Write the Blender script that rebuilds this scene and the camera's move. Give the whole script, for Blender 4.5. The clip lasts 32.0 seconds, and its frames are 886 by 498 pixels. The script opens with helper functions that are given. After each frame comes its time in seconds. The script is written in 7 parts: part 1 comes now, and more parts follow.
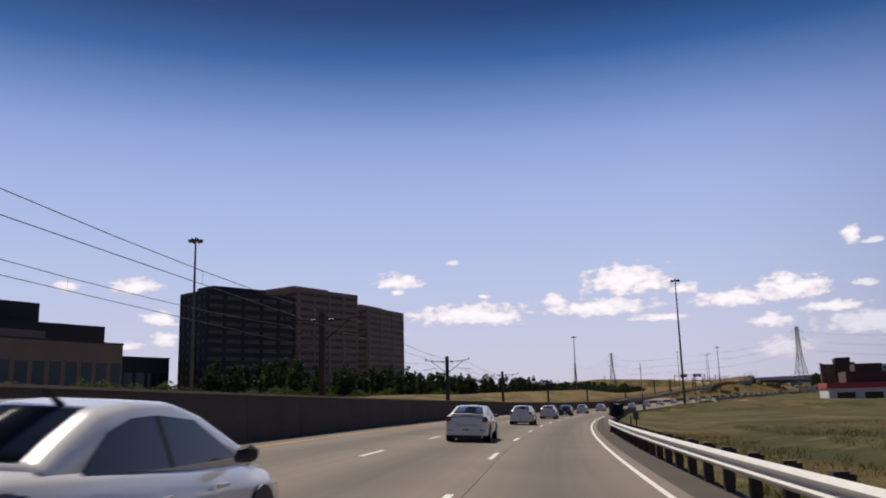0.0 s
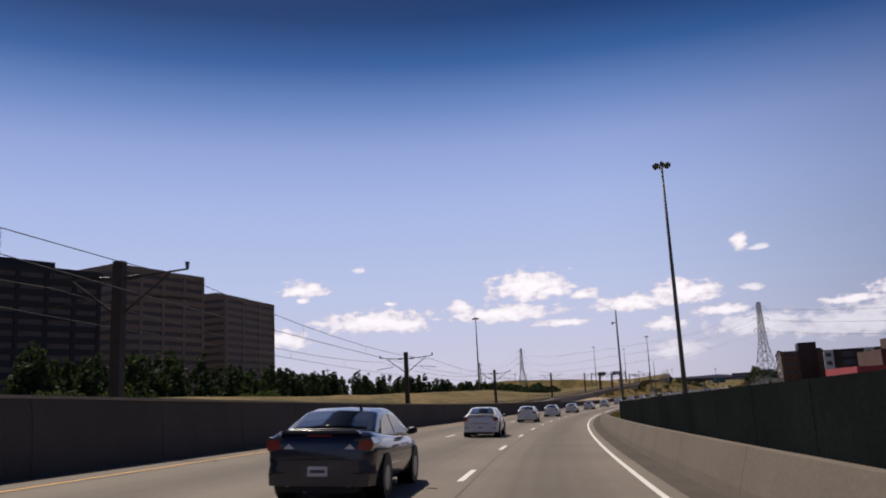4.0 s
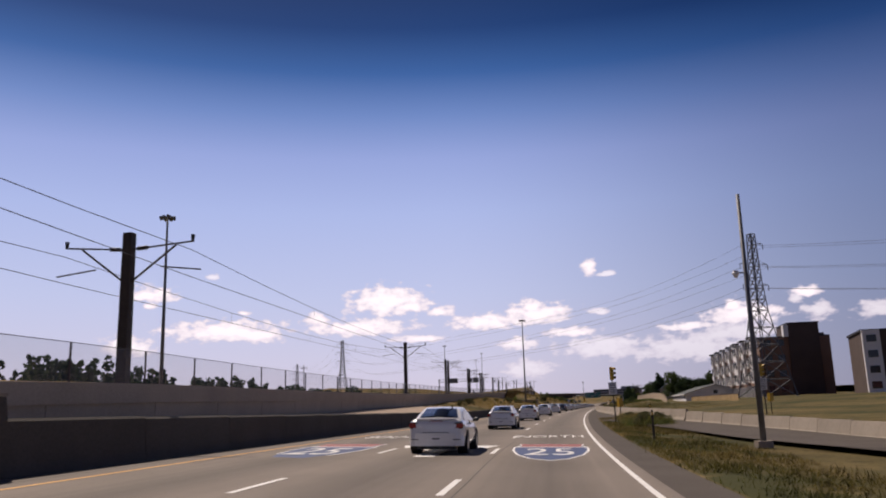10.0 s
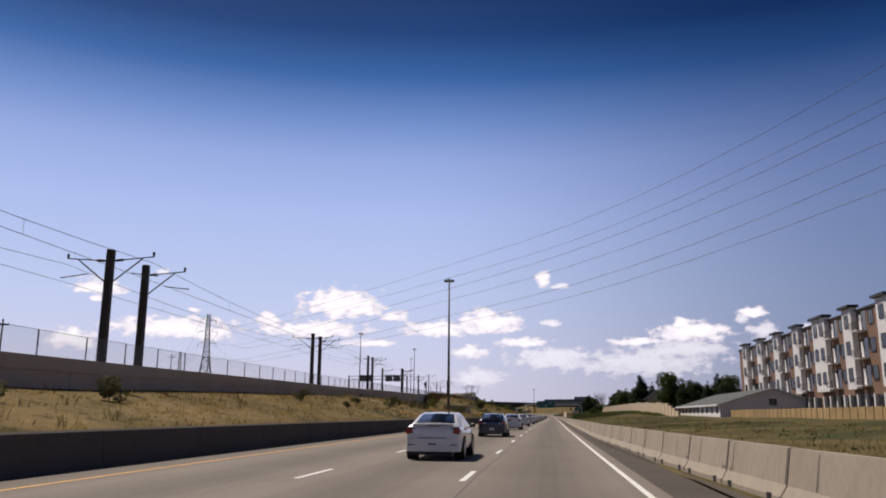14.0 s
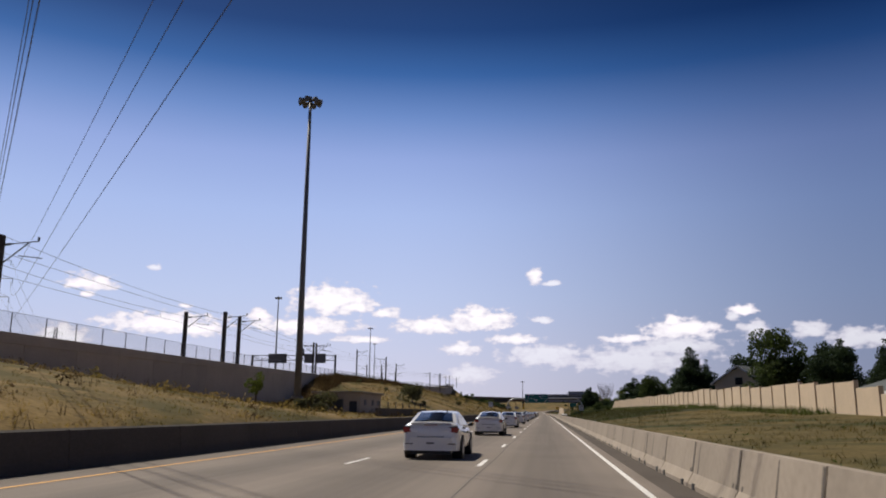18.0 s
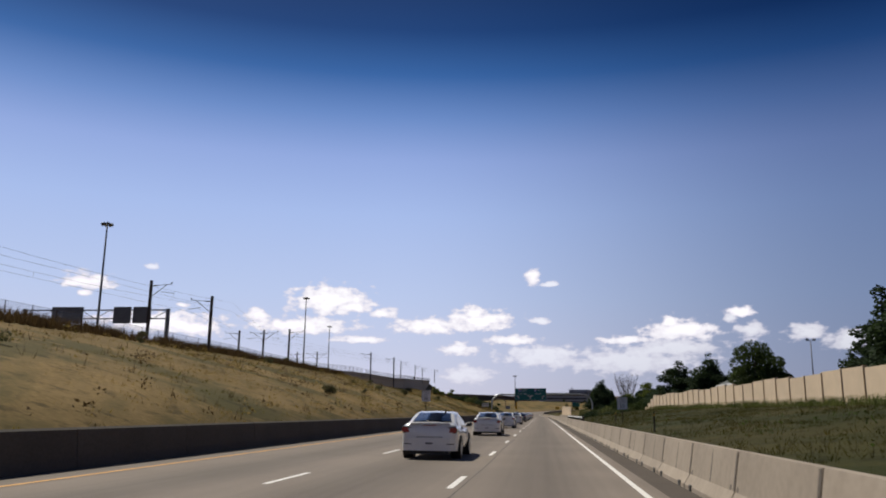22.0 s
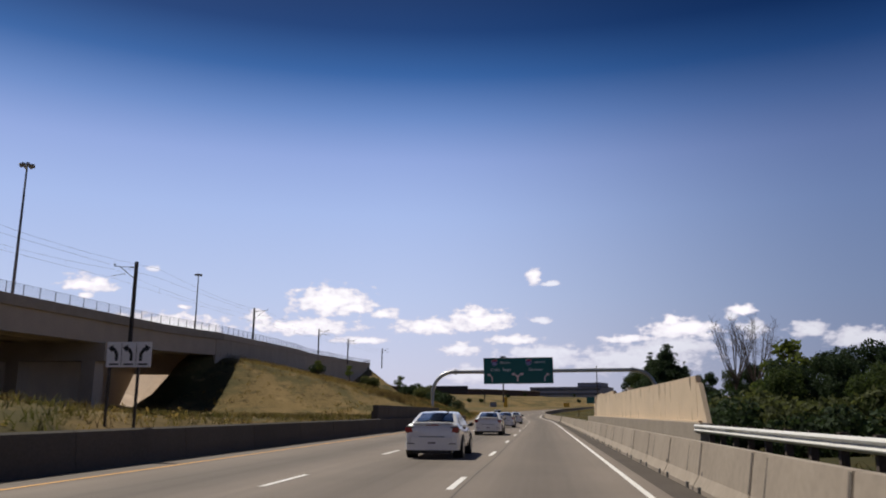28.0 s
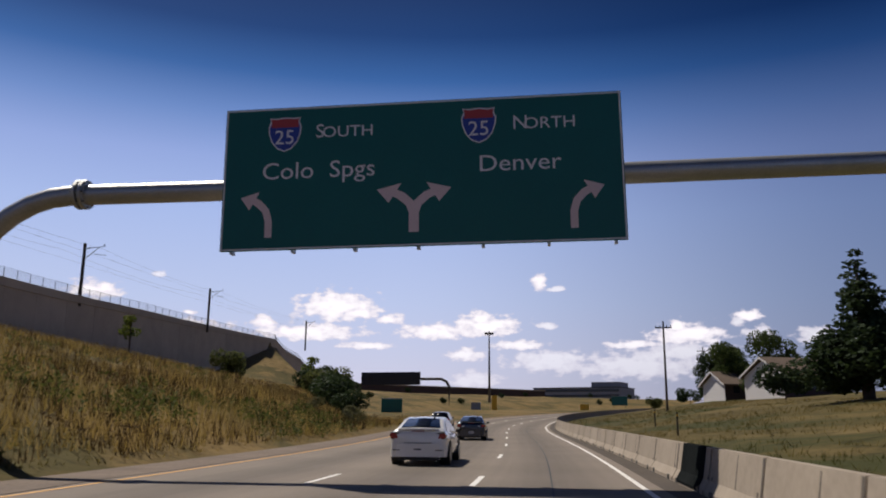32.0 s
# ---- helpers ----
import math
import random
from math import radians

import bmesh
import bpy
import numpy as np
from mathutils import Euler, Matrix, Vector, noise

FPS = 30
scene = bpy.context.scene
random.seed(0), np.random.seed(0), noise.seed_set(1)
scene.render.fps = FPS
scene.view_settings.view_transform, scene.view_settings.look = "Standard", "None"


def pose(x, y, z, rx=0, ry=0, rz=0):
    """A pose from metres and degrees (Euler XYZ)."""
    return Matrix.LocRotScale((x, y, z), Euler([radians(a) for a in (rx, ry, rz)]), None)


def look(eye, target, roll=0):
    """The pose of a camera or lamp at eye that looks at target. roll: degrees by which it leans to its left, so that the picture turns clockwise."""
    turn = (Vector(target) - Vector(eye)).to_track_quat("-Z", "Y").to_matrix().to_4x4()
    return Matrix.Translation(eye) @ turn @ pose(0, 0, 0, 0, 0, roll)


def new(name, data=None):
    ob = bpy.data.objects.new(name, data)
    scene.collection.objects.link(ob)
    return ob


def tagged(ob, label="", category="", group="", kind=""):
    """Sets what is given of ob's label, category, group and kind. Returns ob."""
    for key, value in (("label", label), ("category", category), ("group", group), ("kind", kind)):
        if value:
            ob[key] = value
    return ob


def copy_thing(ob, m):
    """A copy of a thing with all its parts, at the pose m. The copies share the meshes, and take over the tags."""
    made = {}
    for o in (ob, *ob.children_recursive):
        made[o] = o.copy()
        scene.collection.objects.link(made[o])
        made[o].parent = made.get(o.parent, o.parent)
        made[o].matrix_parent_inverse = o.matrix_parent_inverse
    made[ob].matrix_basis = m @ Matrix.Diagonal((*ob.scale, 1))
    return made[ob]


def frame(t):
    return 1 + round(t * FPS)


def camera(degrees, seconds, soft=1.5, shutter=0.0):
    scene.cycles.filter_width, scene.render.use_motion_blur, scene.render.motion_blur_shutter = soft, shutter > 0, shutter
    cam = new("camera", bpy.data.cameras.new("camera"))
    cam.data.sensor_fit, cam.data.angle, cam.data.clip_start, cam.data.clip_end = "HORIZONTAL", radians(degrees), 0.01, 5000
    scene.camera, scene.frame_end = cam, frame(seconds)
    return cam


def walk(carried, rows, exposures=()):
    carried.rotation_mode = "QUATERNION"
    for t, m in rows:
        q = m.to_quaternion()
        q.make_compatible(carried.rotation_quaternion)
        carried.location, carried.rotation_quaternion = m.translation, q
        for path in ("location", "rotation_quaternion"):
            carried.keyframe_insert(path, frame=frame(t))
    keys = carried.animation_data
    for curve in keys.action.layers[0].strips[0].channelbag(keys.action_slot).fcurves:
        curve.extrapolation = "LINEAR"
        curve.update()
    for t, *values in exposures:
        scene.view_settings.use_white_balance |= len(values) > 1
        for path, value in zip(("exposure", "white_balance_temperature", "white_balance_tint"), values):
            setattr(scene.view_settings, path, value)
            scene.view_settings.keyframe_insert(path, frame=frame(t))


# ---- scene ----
# The road's plan: station s runs along the lane in which the car drives, d is metres to the left of it.
HEADING = [(-200, 7.95), (-60, -1.95), (0, -6.05), (39, -8.75), (78, -11.4), (117, -13.75), (157, -16.0), (197, -18.55), (237, -21.3),
           (277, -24.2), (317, -26.15), (357, -27.35), (396, -27.9), (435, -28.15), (512, -28.3), (700, -28.28), (790, -28.1),
           (868, -27.97), (890, -25.2), (915, -25.0), (940, -30.0), (1000, -42.0), (1100, -60.0), (1300, -77.2)]
GRADE = [(-200, -1.0), (80, -0.95), (157, -0.8), (197, -0.7), (237, -0.43), (277, -0.06), (317, 0.2), (357, 0.2), (396, 0.1),
         (435, 0), (870, 0), (950, 1.2), (1100, 1.6), (1300, 0.5)]
BANK = [(-200, 2.0), (0, 2.0), (80, 2.6), (130, 2.4), (157, 2.1), (237, 1.8), (277, 1.6), (317, 0.9), (350, 0), (1300, 0)]
ST = np.arange(-200, 1301, 1.0)


def knots(table, n=15):
    a = np.interp(ST, *zip(*table))
    return np.convolve(np.pad(a, n, mode="edge"), np.ones(2 * n + 1) / (2 * n + 1), mode="valid")


HD, GR, BA = np.radians(knots(HEADING)), np.radians(knots(GRADE)), np.radians(knots(BANK))
RX = np.concatenate([[0], np.cumsum(-np.sin(HD[:-1]))])
RY = np.concatenate([[0], np.cumsum(np.cos(HD[:-1]))])
RZ = np.concatenate([[0], np.cumsum(np.tan(GR[:-1]))])
RX, RY, RZ = RX - RX[200], RY - RY[200], RZ - RZ[635]


def at(s, d, up=0.0, bank=False):
    """World point at station s, d metres left of the lane, up metres over the road's profile."""
    h = np.interp(s, ST, HD)
    z = np.interp(s, ST, RZ) + up
    if bank:
        z = z + min(max(d, -12), 12) * math.tan(np.interp(s, ST, BA))
    return Vector((np.interp(s, ST, RX) - math.cos(h) * d, np.interp(s, ST, RY) - math.sin(h) * d, z))


def frame_at(s, d, up=0.0, turn=0.0, bank=False, lean=False):
    """Pose whose y runs along the road and whose x points to its right."""
    h = np.interp(s, ST, HD)
    m = Matrix.Translation(at(s, d, up, bank)) @ Matrix.Rotation(h + radians(turn), 4, "Z")
    if lean:
        m = m @ Matrix.Rotation(np.interp(s, ST, GR), 4, "X") @ Matrix.Rotation(np.interp(s, ST, BA), 4, "Y")
    return m


# ---- camera ----
cam = camera(58.5, 32.0, soft=1.9, shutter=0.08)
# seconds, station, metres left, yaw, pitch, roll
DRIVE = [
    (0, -1.2, 0.28, 0.00, 10.52, -1.51), (0.5, 11.6, 0.17, -0.93, 10.67, -1.75), (1, 24.4, 0.06, -1.81, 10.57, -1.92),
    (1.5, 37.2, -0.05, -2.62, 10.55, -1.87), (2, 50.0, -0.16, -3.52, 10.46, -2.31), (2.5, 63.1, -0.11, -4.62, 10.61, -3.19),
    (3, 76.2, -0.05, -5.48, 10.82, -2.70), (3.5, 89.4, -0.00, -6.27, 10.85, -2.92), (5.5, 142.8, 0.16, -8.88, 10.66, -1.72),
    (6, 156.4, 0.19, -9.84, 10.82, -1.80), (6.5, 169.9, 0.23, -10.71, 10.81, -1.64), (7, 183.5, 0.26, -11.68, 10.69, -1.66),
    (7.5, 197.0, 0.22, -12.48, 10.88, -1.33), (8, 210.4, 0.19, -13.34, 10.90, -1.26), (8.5, 223.8, 0.15, -14.27, 11.06, -1.32),
    (9, 237.2, 0.11, -15.26, 11.15, -1.45), (9.5, 250.5, 0.07, -16.25, 11.18, -1.46), (10, 263.8, 0.04, -17.18, 11.43, -1.72),
    (10.5, 277.1, 0.00, -17.92, 11.55, -1.38), (11, 290.4, 0.00, -18.73, 11.72, -1.33), (11.5, 303.6, 0.00, -19.19, 11.83, -0.99),
    (12, 316.8, 0.00, -19.47, 11.98, -0.89), (12.5, 329.9, 0.00, -19.73, 12.15, -0.23), (13, 343.1, 0.00, -19.83, 12.04, 0.53),
    (13.5, 356.3, 0.00, -20.12, 11.77, 0.42), (14, 369.6, 0.00, -20.41, 11.84, 0.39), (14.5, 382.8, 0.00, -20.66, 11.73, 0.34),
    (16.5, 435.5, 0.00, -21.01, 11.57, 0.40), (17, 448.6, 0.00, -20.97, 11.52, 0.36), (17.5, 461.7, 0.00, -20.92, 11.59, 0.44),
    (18, 474.8, 0.00, -20.99, 11.61, 0.49), (18.5, 487.9, 0.00, -21.04, 11.60, 0.38), (19, 500.9, 0.00, -21.14, 11.64, 0.25),
    (19.5, 513.8, 0.00, -21.20, 11.65, 0.16), (20, 526.7, 0.00, -21.19, 11.58, 0.27), (20.5, 539.7, 0.00, -21.15, 11.66, 0.55),
    (21, 552.7, 0.00, -21.13, 11.62, 0.72), (21.5, 565.7, 0.00, -21.12, 11.57, 0.94), (22, 578.7, 0.00, -21.14, 11.64, 0.73),
    (22.5, 591.8, 0.00, -21.12, 11.56, 0.80), (23, 605.0, 0.00, -21.11, 11.58, 0.74), (23.5, 618.1, 0.00, -21.10, 11.62, 0.65),
    (24, 631.3, 0.00, -21.10, 11.71, 0.50), (24.5, 644.5, 0.00, -21.10, 11.64, 0.57), (25, 657.7, 0.00, -21.08, 11.59, 0.76),
    (25.5, 671.0, 0.00, -21.06, 11.59, 0.56), (27.5, 724.1, 0.00, -21.04, 11.62, 0.35), (28, 737.4, 0.00, -21.08, 11.65, 0.33),
    (28.5, 750.8, 0.03, -21.09, 11.50, 0.45), (29, 764.2, 0.05, -21.11, 11.41, 0.50), (29.5, 777.6, 0.08, -21.05, 11.21, 0.56),
    (30, 791.0, 0.10, -20.87, 11.51, 0.56), (30.5, 804.4, 0.12, -20.76, 11.15, 0.68), (31, 817.9, 0.15, -20.81, 11.78, 0.19),
    (31.5, 831.4, 0.18, -20.83, 11.62, -0.10), (32, 844.9, 0.20, -20.68, 12.04, 0.43),
]
PATH = [(t, Matrix.Translation(at(s, d, 1.45, True)) @ pose(0, 0, 0, 90 + p, 0, y) @ pose(0, 0, 0, 0, 0, r)) for t, s, d, y, p, r in DRIVE]
# seconds, stops, white balance
LOOK = ((0, -0.13, 6500, 10), (3.5, -0.13, 6500, 10), (6, -0.09, 6640, 14), (8, -0.07, 6650, 14), (10, -0.05, 6725, 16), (12, -0.02, 6560, 11.5), (14, 0.0, 6500, 10), (18, -0.02, 6450, 8),
        (21, -0.04, 6350, 5), (24, -0.04, 6450, 8), (28, -0.05, 6400, 7), (32, -0.05, 6450, 9))
walk(cam, PATH, LOOK)

# ---- light ----
SUN_WAY = Vector((-8.18, 20.9, 31.0)).normalized()
sun = new("sun", bpy.data.lights.new("sun", "SUN"))
sun.data.energy, sun.data.angle, sun.data.color = 4.5, radians(0.53), (1.0, 0.91, 0.80)
sun.matrix_world = look((0, 0, 300), Vector((0, 0, 300)) - SUN_WAY)

# azimuth, elevation, half-width, half-height in degrees
CLOUDS = [
    (-3.3, 8.2, 1.6, 0.48), (-3.4, 7.4, 0.48, 0.19), (2.9, 7, 0.41, 0.15), (1.7, 5.7, 3.91, 0.65), (3.7, 5.5, 1.88, 0.54),
    (13, 7.7, 2.68, 0.97), (14.6, 7.4, 1.63, 0.49), (11.1, 5.9, 3.53, 0.52), (7.9, 6.5, 0.7, 0.43), (15.3, 5, 1.82, 0.24), (16.9, 6.9, 0.9, 0.32),
    (20.2, 6, 2.66, 0.49), (23.9, 6.5, 2.53, 0.61), (23.4, 7, 0.9, 0.49), (27.7, 9.6, 0.57, 0.53),
    (22.5, 4.4, 1.34, 0.4), (26.1, 5.1, 1.82, 0.32), (37.9, 5.7, 2.3, 0.62), (37.2, 6.3, 0.64, 0.43),
    (34.2, 5.1, 1.85, 0.24), (41.9, 6.9, 0.89, 0.34), (-4.6, 4.7, 1.7, 0.6), (-21.6, 7.8, 1.5, 0.45), (-25.7, 7.7, 0.6, 0.3), (-19.8, 5.6, 1.15, 0.42), (-19.5, 4.3, 0.9, 0.49),
    (-21.7, 3.8, 0.82, 0.25)]
# thin and hazy ones
WISPS = [(0.7, 9.5, 0.44, 0.19), (29, 9.1, 0.65, 0.16), (28.2, 6.5, 0.65, 0.24), (28.5, 3.9, 3.09, 0.72), (23, 2.6, 1.69, 0.6), (34.6, 3.6, 4.33, 0.86),
         (41.3, 6.6, 0.43, 0.38), (42.5, 5.6, 0.92, 0.53), (45.9, 5.4, 1.2, 0.5), (48.8, 4.8, 1.89, 0.6), (37.5, 4.6, 3.0, 0.6)]


def make_world():
    world = bpy.data.worlds.new("sky")
    world.use_nodes = True
    scene.world = world
    nt = world.node_tree
    nt.nodes.clear()
    N = nt.nodes.new

    def math_node(op, a, b=None, c=None):
        n = N("ShaderNodeMath")
        n.operation = op
        for i, v in enumerate((a, b, c)):
            if v is None:
                continue
            if isinstance(v, (int, float)):
                n.inputs[i].default_value = v
            else:
                nt.links.new(v, n.inputs[i])
        return n.outputs[0]

    def vec(op, a, b):
        n = N("ShaderNodeVectorMath")
        n.operation = op
        nt.links.new(a, n.inputs[0])
        if isinstance(b, tuple):
            n.inputs[1].default_value = b
        elif b is not None:
            nt.links.new(b, n.inputs[1])
        return n

    co = N("ShaderNodeTexCoord").outputs["Generated"]
    sep = N("ShaderNodeSeparateXYZ")
    nt.links.new(co, sep.inputs[0])
    az = math_node("MULTIPLY", math_node("ARCTAN2", sep.outputs[0], sep.outputs[1]), 57.2958)
    el = math_node("MULTIPLY", math_node("ARCSINE", sep.outputs[2]), 57.2958)
    # the air: deep blue overhead, pale towards the horizon
    ramp = N("ShaderNodeValToRGB")
    stops = [(0, (214, 208, 228)), (3, (209, 209, 235)), (8, (194, 205, 241)), (14, (174, 192, 240)), (18, (152, 172, 228)), (21, (110, 141, 203)),
             (24, (50, 97, 164)), (27, (12, 58, 119)), (31, (3, 38, 90)), (90, (2, 26, 64))]
    lin = lambda c: tuple(((v / 255 + 0.055) / 1.055) ** 2.4 if v > 10 else v / 255 / 12.92 for v in c)
    while len(ramp.color_ramp.elements) < len(stops):
        ramp.color_ramp.elements.new(0.5)
    for e, (deg, col) in zip(ramp.color_ramp.elements, stops):
        e.position, e.color = deg / 90, (*lin(col), 1)
    nt.links.new(math_node("DIVIDE", el, 90), ramp.inputs[0])
    nish = N("ShaderNodeTexSky")
    nish.sky_type, nish.sun_disc = "NISHITA", False
    nish.sun_elevation, nish.sun_rotation = math.asin(SUN_WAY.z), math.atan2(SUN_WAY.x, SUN_WAY.y)
    dim = N("ShaderNodeMixRGB")
    dim.blend_type, dim.inputs[0].default_value = "MULTIPLY", 1.0
    nt.links.new(nish.outputs[0], dim.inputs[1])
    dim.inputs[2].default_value = (0.08, 0.08, 0.08, 1)
    air = N("ShaderNodeMixRGB")
    air.inputs[0].default_value = 0.92
    nt.links.new(dim.outputs[0], air.inputs[1])
    nt.links.new(ramp.outputs[0], air.inputs[2])
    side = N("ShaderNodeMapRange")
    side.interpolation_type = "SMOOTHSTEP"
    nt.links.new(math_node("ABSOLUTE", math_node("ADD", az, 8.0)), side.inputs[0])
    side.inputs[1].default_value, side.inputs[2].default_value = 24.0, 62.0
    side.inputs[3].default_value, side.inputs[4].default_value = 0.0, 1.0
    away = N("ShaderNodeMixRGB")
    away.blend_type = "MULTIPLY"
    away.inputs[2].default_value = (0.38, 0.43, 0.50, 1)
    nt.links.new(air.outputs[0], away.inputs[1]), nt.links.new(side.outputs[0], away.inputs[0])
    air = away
    # clouds: each one a flat heap with torn edges
    comb = N("ShaderNodeCombineXYZ")
    nt.links.new(az, comb.inputs[0]), nt.links.new(el, comb.inputs[1])
    n1 = N("ShaderNodeTexNoise")
    n1.inputs["Scale"].default_value, n1.inputs["Detail"].default_value, n1.inputs["Roughness"].default_value = 1.15, 6, 0.5
    squash = vec("MULTIPLY", comb.outputs[0], (1.0, 1.7, 1.0))
    nt.links.new(squash.outputs[0], n1.inputs["Vector"])

    def heap(group, strength):
        near = None
        for a, e, ra, re in group:
            v = vec("MULTIPLY", vec("SUBTRACT", comb.outputs[0], (a, e - re * 0.1, 0)).outputs[0], (1 / (ra * 1.06), 1 / (re * 1.3), 0))
            # flatter below than above
            low_side = vec("MULTIPLY", vec("MINIMUM", v.outputs[0], (9, 0, 0)).outputs[0], (0, 0.4, 0))
            dist = vec("LENGTH", vec("ADD", v.outputs[0], low_side.outputs[0]).outputs[0], None).outputs["Value"]
            near = dist if near is None else math_node("SMOOTH_MIN", near, dist, 0.12)
        thick = math_node("ADD", math_node("MULTIPLY", near, -0.55), math_node("MULTIPLY", n1.outputs[0], 1.25))
        mask = N("ShaderNodeMapRange")
        mask.interpolation_type = "SMOOTHSTEP"
        nt.links.new(thick, mask.inputs[0])
        mask.inputs[1].default_value, mask.inputs[2].default_value = -0.06, 0.24
        mask.inputs[3].default_value, mask.inputs[4].default_value = 0, strength
        return thick, mask.outputs[0]

    body, firm = heap(CLOUDS, 0.97)
    veil, thin = heap(WISPS, 0.66)
    body = math_node("MAXIMUM", body, veil)
    low = N("ShaderNodeMapRange")
    nt.links.new(el, low.inputs[0])
    low.inputs[1].default_value, low.inputs[2].default_value = 2.0, 6.0
    low.inputs[3].default_value, low.inputs[4].default_value = 0.62, 1.0
    amount = math_node("MULTIPLY", math_node("MAXIMUM", firm, thin), low.outputs[0])
    tint = N("ShaderNodeMixRGB")
    tint.inputs[1].default_value, tint.inputs[2].default_value = (0.74, 0.66, 0.76, 1), (1.12, 1.06, 1.10, 1)
    shade = N("ShaderNodeMapRange")
    nt.links.new(body, shade.inputs[0])
    shade.inputs[1].default_value, shade.inputs[2].default_value = -0.05, 0.45
    nt.links.new(shade.outputs[0], tint.inputs[0])
    mix = N("ShaderNodeMixRGB")
    nt.links.new(amount, mix.inputs[0])
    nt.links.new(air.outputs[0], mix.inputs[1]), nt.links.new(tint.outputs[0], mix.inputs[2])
    back = N("ShaderNodeBackground")
    back.inputs[1].default_value = 1.0
    nt.links.new(mix.outputs[0], back.inputs[0])
    out = N("ShaderNodeOutputWorld")
    nt.links.new(back.outputs[0], out.inputs[0])


make_world()


# ---- materials ----
def surface(name, color, rough=0.8, vary=0.18, scale=1.5, fine=30.0, bump=0.15, metal=0.0, second=None, blotch=0.5, spread=0.0, stretch=(1, 1, 1), coat=0.0, spec=0.5):
    """A procedural surface: large blotches, fine grain, relief; spread varies whole objects."""
    m = bpy.data.materials.new(name)
    m.use_nodes = True
    nt = m.node_tree
    N, L = nt.nodes.new, nt.links.new
    b = nt.nodes["Principled BSDF"]
    b.inputs["Roughness"].default_value, b.inputs["Metallic"].default_value = rough, metal
    b.inputs["Specular IOR Level"].default_value = spec
    if coat:
        b.inputs["Coat Weight"].default_value, b.inputs["Coat Roughness"].default_value = coat, 0.05
    co = N("ShaderNodeTexCoord")
    mp = N("ShaderNodeMapping")
    mp.inputs["Scale"].default_value = stretch
    L(co.outputs["Object"], mp.inputs[0])
    big, small = N("ShaderNodeTexNoise"), N("ShaderNodeTexNoise")
    for n, sc, det in ((big, scale, 5), (small, fine, 6)):
        n.inputs["Scale"].default_value, n.inputs["Detail"].default_value = sc, det
        L(mp.outputs[0], n.inputs["Vector"])
    ramp = N("ShaderNodeMapRange")
    L(big.outputs[0], ramp.inputs[0])
    ramp.inputs[1].default_value, ramp.inputs[2].default_value = 0.5 - 0.25 / max(blotch, 0.1) * 0.5, 0.5 + 0.25 / max(blotch, 0.1) * 0.5
    mix = N("ShaderNodeMixRGB")
    c2 = second or tuple(c * (1 - vary * 1.6) for c in color)
    mix.inputs[1].default_value, mix.inputs[2].default_value = (*color, 1), (*c2, 1)
    L(ramp.outputs[0], mix.inputs[0])
    grain = N("ShaderNodeMapRange")
    L(small.outputs[0], grain.inputs[0])
    grain.inputs[1].default_value, grain.inputs[2].default_value = 0.3, 0.7
    grain.inputs[3].default_value, grain.inputs[4].default_value = 1 - vary, 1 + vary
    mul = N("ShaderNodeMixRGB")
    mul.blend_type, mul.inputs[0].default_value = "MULTIPLY", 1.0
    L(mix.outputs[0], mul.inputs[1]), L(grain.outputs[0], mul.inputs[2])
    last = mul.outputs[0]
    if spread:
        info = N("ShaderNodeObjectInfo")
        r = N("ShaderNodeMapRange")
        L(info.outputs["Random"], r.inputs[0])
        r.inputs[3].default_value, r.inputs[4].default_value = 1 - spread, 1 + spread
        m2 = N("ShaderNodeMixRGB")
        m2.blend_type, m2.inputs[0].default_value = "MULTIPLY", 1.0
        L(last, m2.inputs[1]), L(r.outputs[0], m2.inputs[2])
        last = m2.outputs[0]
    L(last, b.inputs["Base Color"])
    if bump:
        bp = N("ShaderNodeBump")
        bp.inputs["Strength"].default_value, bp.inputs["Distance"].default_value = bump, 0.02
        L(small.outputs[0], bp.inputs["Height"]), L(bp.outputs[0], b.inputs["Normal"])
    return m


